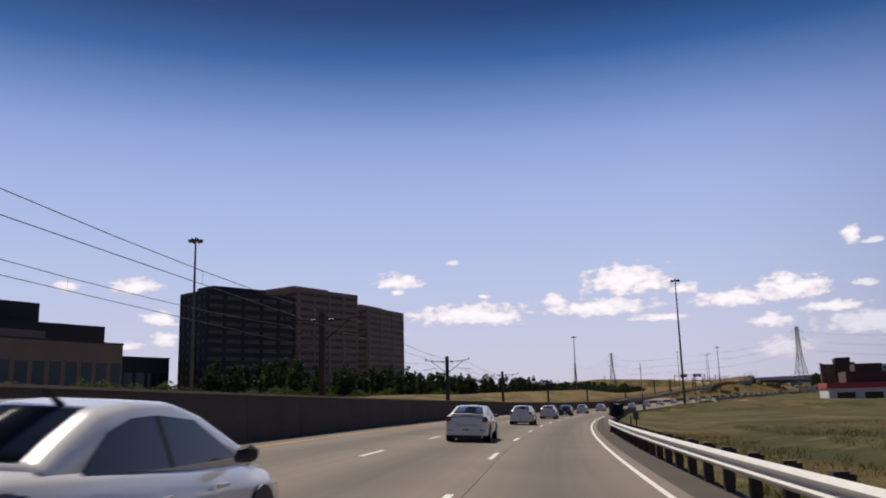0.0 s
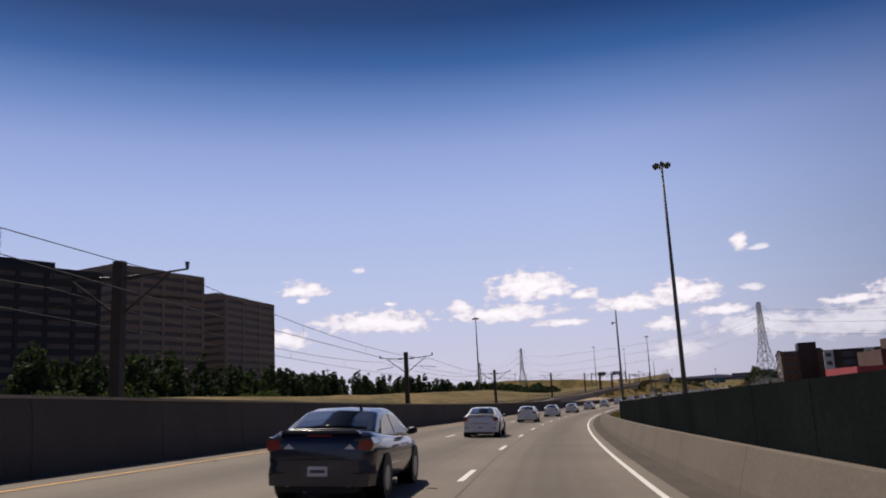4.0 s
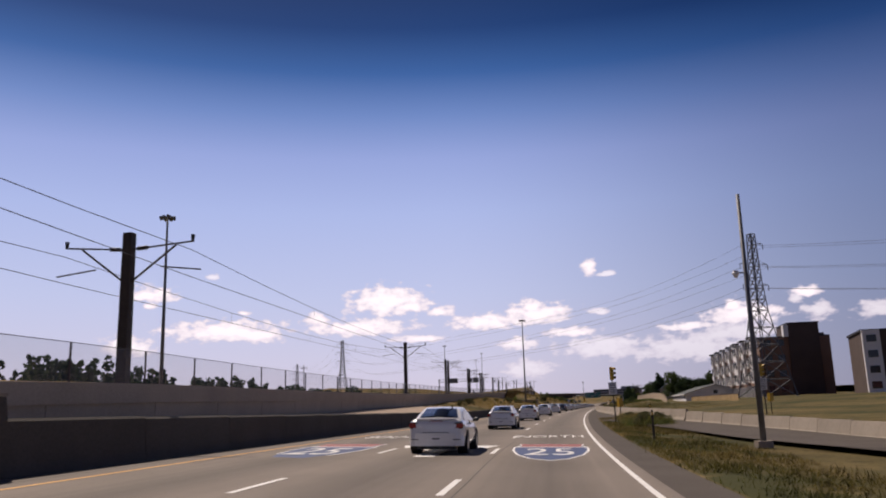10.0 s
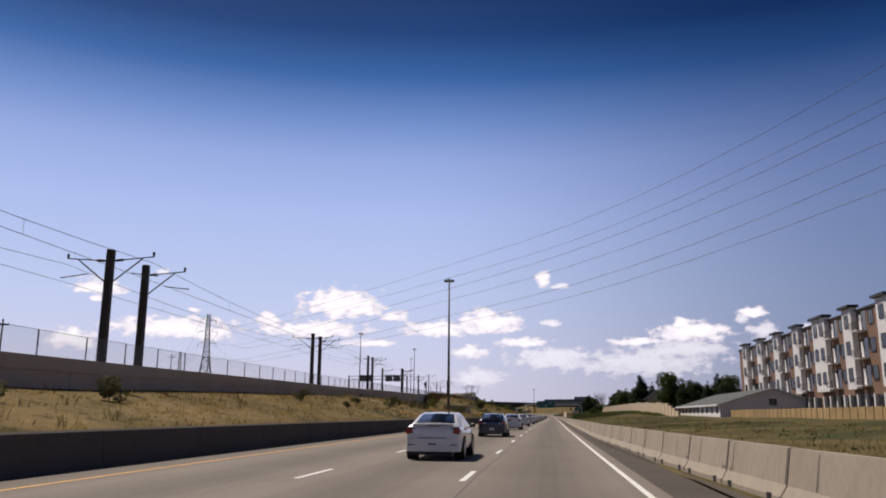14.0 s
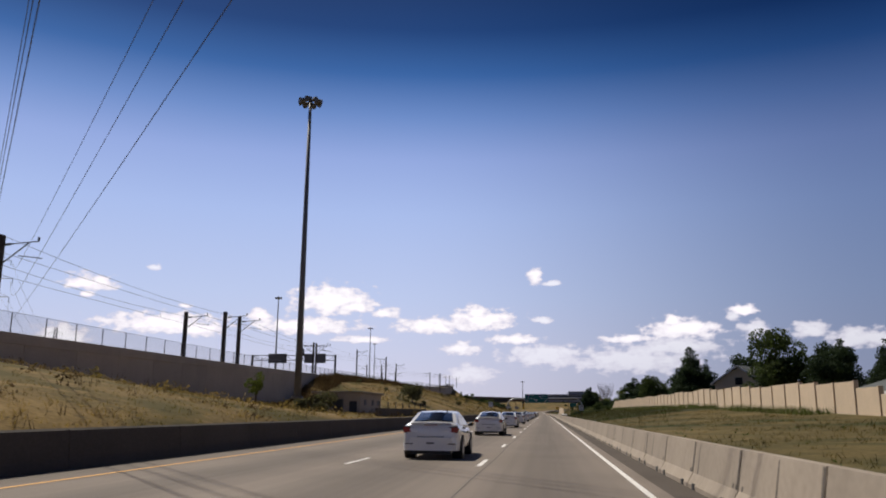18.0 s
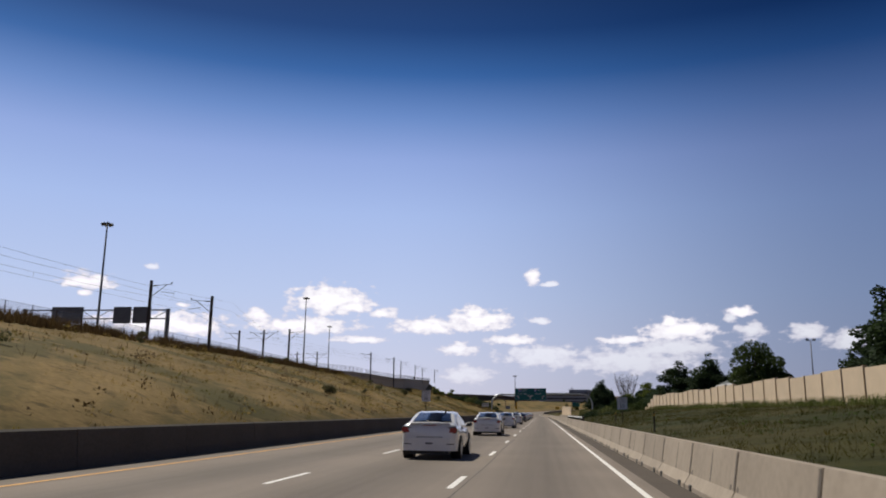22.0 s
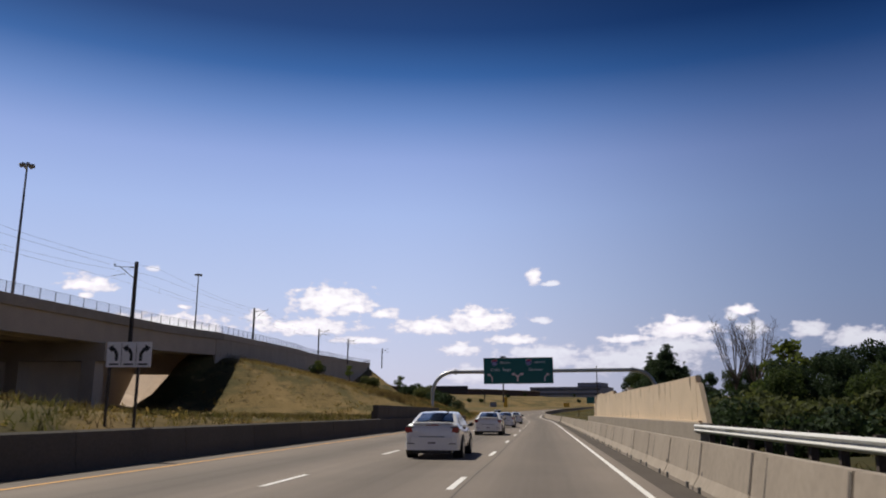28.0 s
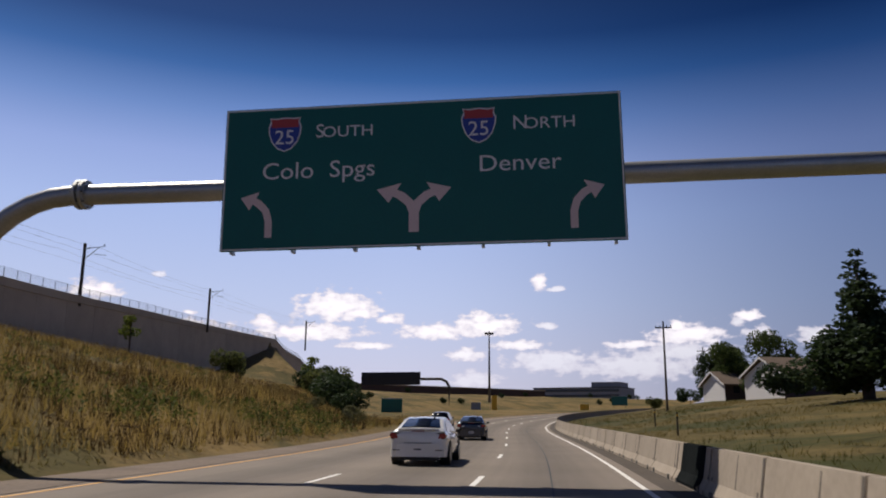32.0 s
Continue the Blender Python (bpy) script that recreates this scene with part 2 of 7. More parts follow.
def meadow(name, dry, olive, green, tan, drift):
    """Grass seen from a moving car: broad drifts of dry and green growth, clumps, bare patches and fine straw."""
    m = surface(name, dry, 0.95, 0.30, 0.11, 5.0, 0.9, second=olive, blotch=0.7)
    nt = m.node_tree
    N, L = nt.nodes.new, nt.links.new
    b = nt.nodes["Principled BSDF"]
    b.inputs["Specular IOR Level"].default_value = 0.1
    last = b.inputs["Base Color"].links[0].from_socket
    co = N("ShaderNodeTexCoord")
    along = N("ShaderNodeMapping")
    along.inputs["Rotation"].default_value, along.inputs["Scale"].default_value = (0, 0, radians(28)), (1, 0.22, 1)
    L(co.outputs["Object"], along.inputs[0])
    for scale, lo, hi, colour, detail, amount in ((0.16, 0.47, 0.62, tan, 4, drift), (0.20, 0.52, 0.62, green, 5, 0.8), (0.075, 0.50, 0.60, green, 6, 0.85), (0.33, 0.60, 0.70, tan, 5, 0.75), (0.9, 0.56, 0.68, tuple(c * 0.45 for c in green), 5, 0.65)):
        no, mr, mx = N("ShaderNodeTexNoise"), N("ShaderNodeMapRange"), N("ShaderNodeMixRGB")
        no.inputs["Scale"].default_value, no.inputs["Detail"].default_value, no.inputs["Roughness"].default_value = scale, detail, 0.6
        L(along.outputs[0] if scale in (0.16, 0.20) else co.outputs["Object"], no.inputs["Vector"]), L(no.outputs[0], mr.inputs[0])
        mr.inputs[1].default_value, mr.inputs[2].default_value, mr.inputs[4].default_value = lo, hi, amount
        L(mr.outputs[0], mx.inputs[0]), L(last, mx.inputs[1])
        mx.inputs[2].default_value = (*colour, 1)
        last = mx.outputs[0]
    L(last, b.inputs["Base Color"])
    return m


M = {}
M["asphalt"] = surface("asphalt", (0.190, 0.157, 0.128), 0.88, 0.10, 0.25, 60, 0.3, second=(0.153, 0.126, 0.102), stretch=(1, 1, 1), spec=0.4)
def lane_wear(m):
    """Dark oil bands and paler wheel tracks along each lane; u is metres across the road, v metres along."""
    nt = m.node_tree
    N, L = nt.nodes.new, nt.links.new
    b = nt.nodes["Principled BSDF"]
    last = b.inputs["Base Color"].links[0].from_socket
    uv, sep = N("ShaderNodeUVMap"), N("ShaderNodeSeparateXYZ")
    uv.uv_map = "road"
    L(uv.outputs[0], sep.inputs[0])

    def calc(op, a, v):
        n = N("ShaderNodeMath")
        n.operation = op
        L(a, n.inputs[0])
        if isinstance(v, float):
            n.inputs[1].default_value = v
        else:
            L(v, n.inputs[1])
        return n.outputs[0]

    wob = N("ShaderNodeTexNoise")
    wob.inputs["Scale"].default_value, wob.inputs["Detail"].default_value = 0.12, 3
    mp = N("ShaderNodeMapping")
    mp.inputs["Scale"].default_value = (2.0, 0.25, 1)
    L(uv.outputs[0], mp.inputs[0]), L(mp.outputs[0], wob.inputs["Vector"])
    across = calc("MULTIPLY", calc("ADD", sep.outputs[0], 0.0), 2 * math.pi / 3.72)
    band = calc("COSINE", calc("ADD", across, calc("MULTIPLY", calc("ADD", wob.outputs[0], -0.5), 1.2)), 0.0)
    streak = N("ShaderNodeTexNoise")
    streak.inputs["Scale"].default_value, streak.inputs["Detail"].default_value = 1.0, 6
    mp2 = N("ShaderNodeMapping")
    mp2.inputs["Scale"].default_value = (3.5, 0.03, 1)
    L(uv.outputs[0], mp2.inputs[0]), L(mp2.outputs[0], streak.inputs["Vector"])
    total = calc("ADD", calc("MULTIPLY", band, -0.19), calc("MULTIPLY", streak.outputs[0], 0.40))
    mul = N("ShaderNodeMixRGB")
    mul.blend_type, mul.inputs[0].default_value = "MULTIPLY", 1.0
    L(last, mul.inputs[1]), L(calc("ADD", total, 0.79), mul.inputs[2])
    L(mul.outputs[0], b.inputs["Base Color"])
    return m


lane_wear(M["asphalt"])
M["ramp"] = surface("ramp_concrete", (0.30, 0.27, 0.24), 0.9, 0.12, 0.3, 40, 0.2)
M["shoulder"] = surface("shoulder_asphalt", (0.105, 0.088, 0.074), 0.92, 0.15, 0.5, 30, 0.3, spec=0.15)
M["seam"] = surface("worn_joint_filler", (0.095, 0.083, 0.072), 0.9, 0.25, 0.8, 9, 0.1)
M["white_line"] = surface("white_road_paint", (0.82, 0.79, 0.74), 0.6, 0.08, 2.0, 25, 0.1)
M["yellow_line"] = surface("yellow_road_paint", (0.72, 0.36, 0.06), 0.6, 0.12, 2.0, 25, 0.1)
M["black_line"] = surface("black_road_paint", (0.03, 0.03, 0.03), 0.7, 0.2, 2, 25, 0.1)
M["red_paint"] = surface("red_road_paint", (0.40, 0.10, 0.085), 0.6, 0.3, 2, 14, 0.1)
M["blue_paint"] = surface("blue_road_paint", (0.055, 0.085, 0.20), 0.6, 0.3, 2, 14, 0.1)
M["grass"] = meadow("dry_grass_ground", (0.198, 0.135, 0.053), (0.128, 0.093, 0.036), (0.074, 0.066, 0.024), (0.255, 0.176, 0.078), 0.42)
M["verge"] = meadow("green_verge_ground", (0.036, 0.037, 0.0105), (0.044, 0.039, 0.0125), (0.024, 0.029, 0.008), (0.075, 0.058, 0.022), 0.30)
M["bank"] = meadow("olive_bank_ground", (0.115, 0.086, 0.034), (0.080, 0.066, 0.026), (0.044, 0.048, 0.017), (0.180, 0.132, 0.058), 0.55)
M["concrete"] = surface("barrier_concrete", (0.350, 0.294, 0.234), 0.88, 0.09, 0.9, 7, 0.15, spread=0.08, blotch=0.7, spec=0.3)
M["barrier_old"] = surface("old_brown_concrete", (0.185, 0.152, 0.122), 0.9, 0.12, 0.6, 16, 0.2, spread=0.05, spec=0.3)
# concrete colour is darkened to carry the shade on road-facing sides
M["shaded_concrete"] = surface("shade_darkened_concrete", (0.105, 0.094, 0.083), 0.92, 0.12, 0.5, 14, 0.25, spread=0.05, spec=0.15)
M["tan"] = surface("tan_wall_concrete", (0.46, 0.38, 0.295), 0.88, 0.10, 0.5, 14, 0.25, spread=0.05)
M["beige"] = surface("beige_noise_wall", (0.63, 0.495, 0.345), 0.85, 0.08, 0.7, 16, 0.2, spread=0.04)
M["streak"] = surface("brown_water_streak", (0.30, 0.225, 0.155), 0.9, 0.2, 1.5, 12, 0.1)
M["grime"] = surface("grey_drip_grime", (0.105, 0.088, 0.072), 0.9, 0.2, 2.0, 14, 0.1)
M["screen"] = surface("dark_screen_fabric", (0.019, 0.022, 0.023), 0.95, 0.25, 0.6, 20, 0.1, spec=0.0)
M["steel"] = surface("galvanised_steel", (0.48, 0.48, 0.47), 0.45, 0.10, 2.0, 20, 0.05, metal=0.7)
M["rail_steel"] = surface("weathered_guardrail_zinc", (0.66, 0.64, 0.60), 0.5, 0.08, 1.5, 20, 0.05, metal=0.15)
M["steel_dark"] = surface("dull_grey_steel", (0.16, 0.16, 0.17), 0.6, 0.12, 1.0, 15, 0.05, metal=0.3)
M["rust"] = surface("weathered_dark_steel", (0.07, 0.055, 0.045), 0.75, 0.2, 2, 20, 0.1, metal=0.2)
M["dark"] = surface("dark_grey_paint", (0.035, 0.035, 0.04), 0.6, 0.2, 2, 20, 0.05)
M["wire"] = surface("wire_metal", (0.06, 0.055, 0.06), 0.6, 0.1, 2, 20, 0)
M["green_sign"] = surface("green_sign_sheet", (0.0, 0.115, 0.102), 0.5, 0.06, 0.8, 20, 0)
M["sign_white"] = surface("white_sign_sheet", (0.80, 0.78, 0.78), 0.55, 0.05, 1, 20, 0)
M["sign_pink"] = surface("pale_sign_arrow", (0.78, 0.62, 0.60), 0.55, 0.05, 1, 20, 0)
M["sign_blue"] = surface("blue_sign_sheet", (0.03, 0.06, 0.34), 0.5, 0.05, 1, 20, 0)
M["sign_red"] = surface("red_sign_sheet", (0.42, 0.05, 0.05), 0.5, 0.05, 1, 20, 0)
M["sign_yellow"] = surface("yellow_sign_sheet", (0.75, 0.42, 0.02), 0.5, 0.06, 1, 20, 0)
M["black"] = surface("black_print", (0.012, 0.012, 0.012), 0.6, 0.1, 1, 20, 0)
M["office_dark"] = surface("dark_office_cladding", (0.035, 0.038, 0.048), 0.6, 0.2, 0.05, 3, 0, spec=0.3)
M["office_stone"] = surface("brown_office_stone", (0.27, 0.215, 0.18), 0.85, 0.1, 0.1, 3, 0.1)
M["office_band"] = surface("office_window_band", (0.115, 0.10, 0.095), 0.55, 0.2, 0.2, 3, 0)
M["brick"] = surface("red_brown_brick", (0.088, 0.058, 0.048), 0.9, 0.15, 0.3, 9, 0.2)
M["facade_brown"] = surface("brown_facade_panel", (0.215, 0.120, 0.080), 0.85, 0.10, 0.3, 8, 0.1)
M["white_panel"] = surface("white_facade_panel", (0.74, 0.71, 0.70), 0.7, 0.05, 0.3, 8, 0.05)
M["glass"] = surface("window_glass", (0.02, 0.025, 0.03), 0.08, 0.2, 0.2, 2, 0)
M["roof_grey"] = surface("grey_green_shingles", (0.10, 0.11, 0.105), 0.9, 0.2, 0.6, 9, 0.3)
M["wood"] = surface("tan_fence_wood", (0.42, 0.28, 0.12), 0.85, 0.2, 0.7, 12, 0.2, spread=0.12)
M["dirt"] = surface("pale_dirt", (0.40, 0.30, 0.22), 0.95, 0.15, 0.3, 8, 0.3)
M["leaf"] = surface("dark_tree_leaves", (0.040, 0.060, 0.028), 0.8, 0.35, 0.5, 4, 0, second=(0.024, 0.040, 0.019))
M["leaf_light"] = surface("light_tree_leaves", (0.10, 0.12, 0.03), 0.8, 0.35, 0.5, 4, 0, second=(0.06, 0.08, 0.02))
M["leaf_grey"] = surface("grey_green_bush_leaves", (0.12, 0.118, 0.065), 0.85, 0.3, 0.5, 4, 0)
M["leaf_olive"] = surface("olive_shrub_leaves", (0.095, 0.105, 0.042), 0.8, 0.35, 0.4, 4, 0, second=(0.05, 0.06, 0.025))
M["leaf_mid"] = surface("hedge_leaves", (0.065, 0.088, 0.030), 0.8, 0.35, 0.4, 4, 0, second=(0.03, 0.045, 0.015))
M["straw_green"] = surface("verge_grass_blades", (0.19, 0.155, 0.055), 0.9, 0.3, 0.12, 3, 0, second=(0.065, 0.075, 0.025))
# pale blue puts the distance haze into the ridge's own colour
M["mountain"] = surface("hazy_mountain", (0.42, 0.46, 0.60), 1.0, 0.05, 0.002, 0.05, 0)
M["bark"] = surface("tree_bark", (0.09, 0.065, 0.05), 0.9, 0.25, 2, 15, 0.4)
M["straw"] = surface("dry_grass_blades", (0.30, 0.205, 0.08), 0.9, 0.25, 0.12, 3, 0, second=(0.12, 0.10, 0.04))
M["weed"] = surface("brown_weed_stalks", (0.10, 0.065, 0.035), 0.9, 0.3, 0.3, 3, 0)
M["car_white"] = surface("white_car_paint", (0.78, 0.77, 0.76), 0.25, 0.02, 0.5, 10, 0, coat=0.8)
M["car_blue"] = surface("dark_blue_car_paint", (0.022, 0.026, 0.045), 0.25, 0.05, 0.5, 10, 0, coat=0.8)
M["car_black"] = surface("black_car_paint", (0.012, 0.012, 0.014), 0.25, 0.05, 0.5, 10, 0, coat=0.8)
M["car_silver"] = surface("silver_car_paint", (0.45, 0.46, 0.48), 0.3, 0.03, 0.5, 10, 0, metal=0.5, coat=0.6)
M["car_glass"] = surface("tinted_car_glass", (0.012, 0.014, 0.018), 0.08, 0.05, 1, 5, 0, spec=0.28)
M["rubber"] = surface("tyre_rubber", (0.015, 0.015, 0.015), 0.85, 0.2, 5, 40, 0.1)
M["tail"] = surface("red_tail_lamp", (0.30, 0.02, 0.02), 0.15, 0.05, 1, 5, 0, coat=0.5)
M["lamp_smoke"] = surface("smoked_lamp_glass", (0.085, 0.06, 0.06), 0.12, 0.05, 1, 5, 0, coat=0.5)
M["signal_yellow"] = surface("yellow_signal_housing", (0.62, 0.36, 0.03), 0.45, 0.08, 1, 10, 0.05)


def foliage(m, amount, gain=1.0):
    """Lets part of the light through the leaf."""
    nt = m.node_tree
    b, out = nt.nodes["Principled BSDF"], nt.nodes["Material Output"]
    tr, mix, up = nt.nodes.new("ShaderNodeBsdfTranslucent"), nt.nodes.new("ShaderNodeMixShader"), nt.nodes.new("ShaderNodeMixRGB")
    up.blend_type, up.inputs[0].default_value, up.inputs[2].default_value = "MULTIPLY", 1.0, (gain, gain, gain * 0.75, 1)
    b.inputs["Specular IOR Level"].default_value = 0.15
    nt.links.new(b.inputs["Base Color"].links[0].from_socket, up.inputs[1])
    nt.links.new(up.outputs[0], tr.inputs[0])
    mix.inputs[0].default_value = amount
    nt.links.new(b.outputs[0], mix.inputs[1]), nt.links.new(tr.outputs[0], mix.inputs[2]), nt.links.new(mix.outputs[0], out.inputs[0])


M["weed_green"] = surface("green_weed_leaves", (0.085, 0.095, 0.032), 0.85, 0.3, 0.5, 4, 0, second=(0.05, 0.065, 0.022))
M["brown_dirt"] = surface("brown_shoulder_dirt", (0.20, 0.150, 0.112), 0.95, 0.25, 0.6, 9, 0.5)
for key, amount, gain in (("leaf", 0.3, 1.3), ("leaf_light", 0.45, 1.6), ("leaf_grey", 0.35, 1.3), ("leaf_mid", 0.4, 1.5), ("leaf_olive", 0.4, 1.5), ("straw", 0.4, 1.2), ("weed", 0.35, 1.2), ("weed_green", 0.4, 1.3)):
    foliage(M[key], amount, gain)


for key, lead in (("grass", "dry"), ("verge", "green"), ("bank", "olive")):
    M[key + "_blade"] = M[key].copy()
    M[key + "_blade"].name = lead + "_grass_blades"
    foliage(M[key + "_blade"], 0.5, 1.35)


def see_through(name, color, cover):
    m = bpy.data.materials.new(name)
    m.use_nodes = True
    nt = m.node_tree
    b, out = nt.nodes["Principled BSDF"], nt.nodes["Material Output"]
    b.inputs["Base Color"].default_value, b.inputs["Roughness"].default_value = (*color, 1), 0.6
    tr, mix, no = nt.nodes.new("ShaderNodeBsdfTransparent"), nt.nodes.new("ShaderNodeMixShader"), nt.nodes.new("ShaderNodeTexNoise")
    no.inputs["Scale"].default_value = 0.4
    r = nt.nodes.new("ShaderNodeMapRange")
    nt.links.new(no.outputs[0], r.inputs[0])
    r.inputs[3].default_value, r.inputs[4].default_value = cover * 0.6, cover * 1.4
    nt.links.new(r.outputs[0], mix.inputs[0])
    nt.links.new(tr.outputs[0], mix.inputs[1]), nt.links.new(b.outputs[0], mix.inputs[2]), nt.links.new(mix.outputs[0], out.inputs[0])
    return m


M["chain_link"] = see_through("chain_link_wire", (0.30, 0.29, 0.30), 0.22)


# ---- mesh tools ----
class Shape:
    """Collects vertices and faces for one mesh."""

    def __init__(self):
        self.v, self.f = [], []

    def quad(self, *pts):
        n = len(self.v)
        self.v += [tuple(p) for p in pts]
        self.f.append(tuple(range(n, n + len(pts))))
        return self

    def box(self, x0, x1, y0, y1, z0, z1, m=None, taper=0.0):
        n = len(self.v)
        tx, ty = taper * (x1 - x0) / 2, taper * (y1 - y0) / 2
        p = [(x0, y0, z0), (x1, y0, z0), (x1, y1, z0), (x0, y1, z0), (x0 + tx, y0 + ty, z1), (x1 - tx, y0 + ty, z1), (x1 - tx, y1 - ty, z1), (x0 + tx, y1 - ty, z1)]
        self.v += [tuple(m @ Vector(q)) if m else q for q in p]
        self.f += [tuple(n + i for i in q) for q in ((3, 2, 1, 0), (4, 5, 6, 7), (0, 1, 5, 4), (1, 2, 6, 5), (2, 3, 7, 6), (3, 0, 4, 7))]
        return self

    def tube(self, pts, radii, n=8, cap=True):
        pts = [Vector(p) for p in pts]
        if isinstance(radii, (int, float)):
            radii = [radii] * len(pts)
        base = len(self.v)
        up = Vector((0, 0, 1)) if abs((pts[-1] - pts[0]).normalized().z) < 0.9 else Vector((1, 0, 0))
        for i, p in enumerate(pts):
            t = (pts[min(i + 1, len(pts) - 1)] - pts[max(i - 1, 0)]).normalized()
            a = t.cross(up).normalized()
            b = t.cross(a)
            for k in range(n):
                w = 2 * math.pi * k / n
                self.v.append(tuple(p + (a * math.cos(w) + b * math.sin(w)) * radii[i]))
        for i in range(len(pts) - 1):
            for k in range(n):
                a, b = base + i * n + k, base + i * n + (k + 1) % n
                self.f.append((a, b, b + n, a + n))
        if cap:
            self.f.append(tuple(base + k for k in reversed(range(n))))
            self.f.append(tuple(base + (len(pts) - 1) * n + k for k in range(n)))
        return self

    def sweep(self, rows, closed=False):
        """rows: equal lists of points, joined row by row."""
        base, n = len(self.v), len(rows[0])
        for r in rows:
            self.v += [tuple(p) for p in r]
        for i in range(len(rows) - 1):
            for k in range(n if closed else n - 1):
                a, b = base + i * n + k, base + i * n + (k + 1) % n
                self.f.append((a, b, b + n, a + n))
        if closed:
            self.f.append(tuple(base + k for k in reversed(range(n))))
            self.f.append(tuple(base + (len(rows) - 1) * n + k for k in range(n)))
        return self

    def prism(self, outline, y0, y1, axis="y"):
        """An outline in two axes, drawn out along the third."""
        n, base = len(outline), len(self.v)
        for y in (y0, y1):
            for a, b in outline:
                self.v.append((a, y, b) if axis == "y" else (y, a, b) if axis == "x" else (a, b, y))
        self.f.append(tuple(base + k for k in range(n)))
        self.f.append(tuple(base + n + k for k in reversed(range(n))))
        for k in range(n):
            a, b = base + k, base + (k + 1) % n
            self.f.append((a, a + n, b + n, b))
        return self

    def mesh(self, name, smooth=False):
        me = bpy.data.meshes.new(name)
        me.from_pydata(self.v, [], self.f)
        bm = bmesh.new()
        bm.from_mesh(me)
        bmesh.ops.recalc_face_normals(bm, faces=bm.faces)
        bm.to_mesh(me)
        bm.free()
        if smooth:
            me.polygons.foreach_set("use_smooth", [True] * len(me.polygons))
        return me


def put(name, shape, material, parent=None, label="", smooth=False, m=None):
    me = shape if isinstance(shape, bpy.types.Mesh) else shape.mesh(name, smooth)
    if not me.materials:
        me.materials.append(M[material] if isinstance(material, str) else material)
    ob = new(name, me)
    if parent is not None:
        ob.parent = parent
    if m is not None:
        ob.matrix_basis = m
    if label:
        tagged(ob, label)
    return ob


def thing(name, m, label, category, group=""):
    ob = new(name)
    ob.matrix_basis = m
    ob.empty_display_size = 0.3
    return tagged(ob, label, category, group)


def setting(ob, label, category):
    return tagged(ob, label, category, kind="structure")


def lettering(name, text, size, material, parent, m, label="", depth=0.004):
    cu = bpy.data.curves.new(name, "FONT")
    cu.body, cu.size, cu.align_x, cu.align_y, cu.extrude = text, size, "CENTER", "CENTER", depth
    cu.resolution_u = 3
    tmp = new(name, cu)
    me = bpy.data.meshes.new_from_object(tmp.evaluated_get(bpy.context.evaluated_depsgraph_get()))
    bpy.data.objects.remove(tmp)
    return put(name, me, material, parent, label, m=m)


def lerp_table(s, table):
    return float(np.interp(s, *zip(*table)))

# ---- the ground ----
WALL_D = [(-200, 13.5), (290, 13.5), (320, 15.5), (359, 18), (411, 22.5), (480, 28), (560, 33), (620, 38), (700, 44), (760, 46), (850, 46), (900, 49),
          (950, 56), (1000, 68), (1015, 80), (1048, 106), (1100, 150), (1300, 340)]
WALL_TOP = [(-200, 1.8), (120, 1.8), (200, 1.85), (264, 1.95), (282, 2.5), (292, 2.65), (344, 3.0), (376, 3.4), (411, 3.9), (480, 5.0), (512, 5.6), (560, 6.3), (612, 7.4),
            (640, 8.1), (690, 9.2), (735, 9.6), (770, 10.9), (830, 11.8), (848, 12.5), (910, 14.2), (940, 15.2), (970, 16.0), (1000, 16.4), (1015, 17.2), (1048, 16.5), (1070, 13), (1300, 8)]
WALL_FOOT = [(-200, 1.0), (290, 1.2), (344, 1.65), (376, 1.9), (411, 2.6), (480, 3.9), (512, 4.3), (536, 2.6), (548, 1.6), (576, 1.7), (588, 4.4), (600, 6.7), (612, 7.3), (640, 8.0), (690, 9.1),
             (735, 9.5), (746, 9.6), (760, 6.0), (773, 2.2), (790, 1.4), (822, 1.0), (831, 1.4), (846, 8.0), (850, 9.3), (900, 9.5), (929, 9.4), (941, 8.8), (958, 7.9), (974, 7.8), (988, 11.5), (1000, 15.0), (1010, 15.0), (1028, 4), (1060, 2), (1300, 2)]
FILL = [(-200, 0.5), (285, 0.6), (300, 0.85), (845, 0.85), (862, 0.1), (1300, 0.1)]
FIELD = [(-200, 1.5), (120, 2.5), (200, 5.1), (260, 5.3), (390, 5.9), (430, 3.6), (480, 3.3), (560, 4.5), (640, 6.1), (700, 7.2)]
RIGHT_D = (-3.4, -5, -8, -14, -24, -40, -60, -100, -150)
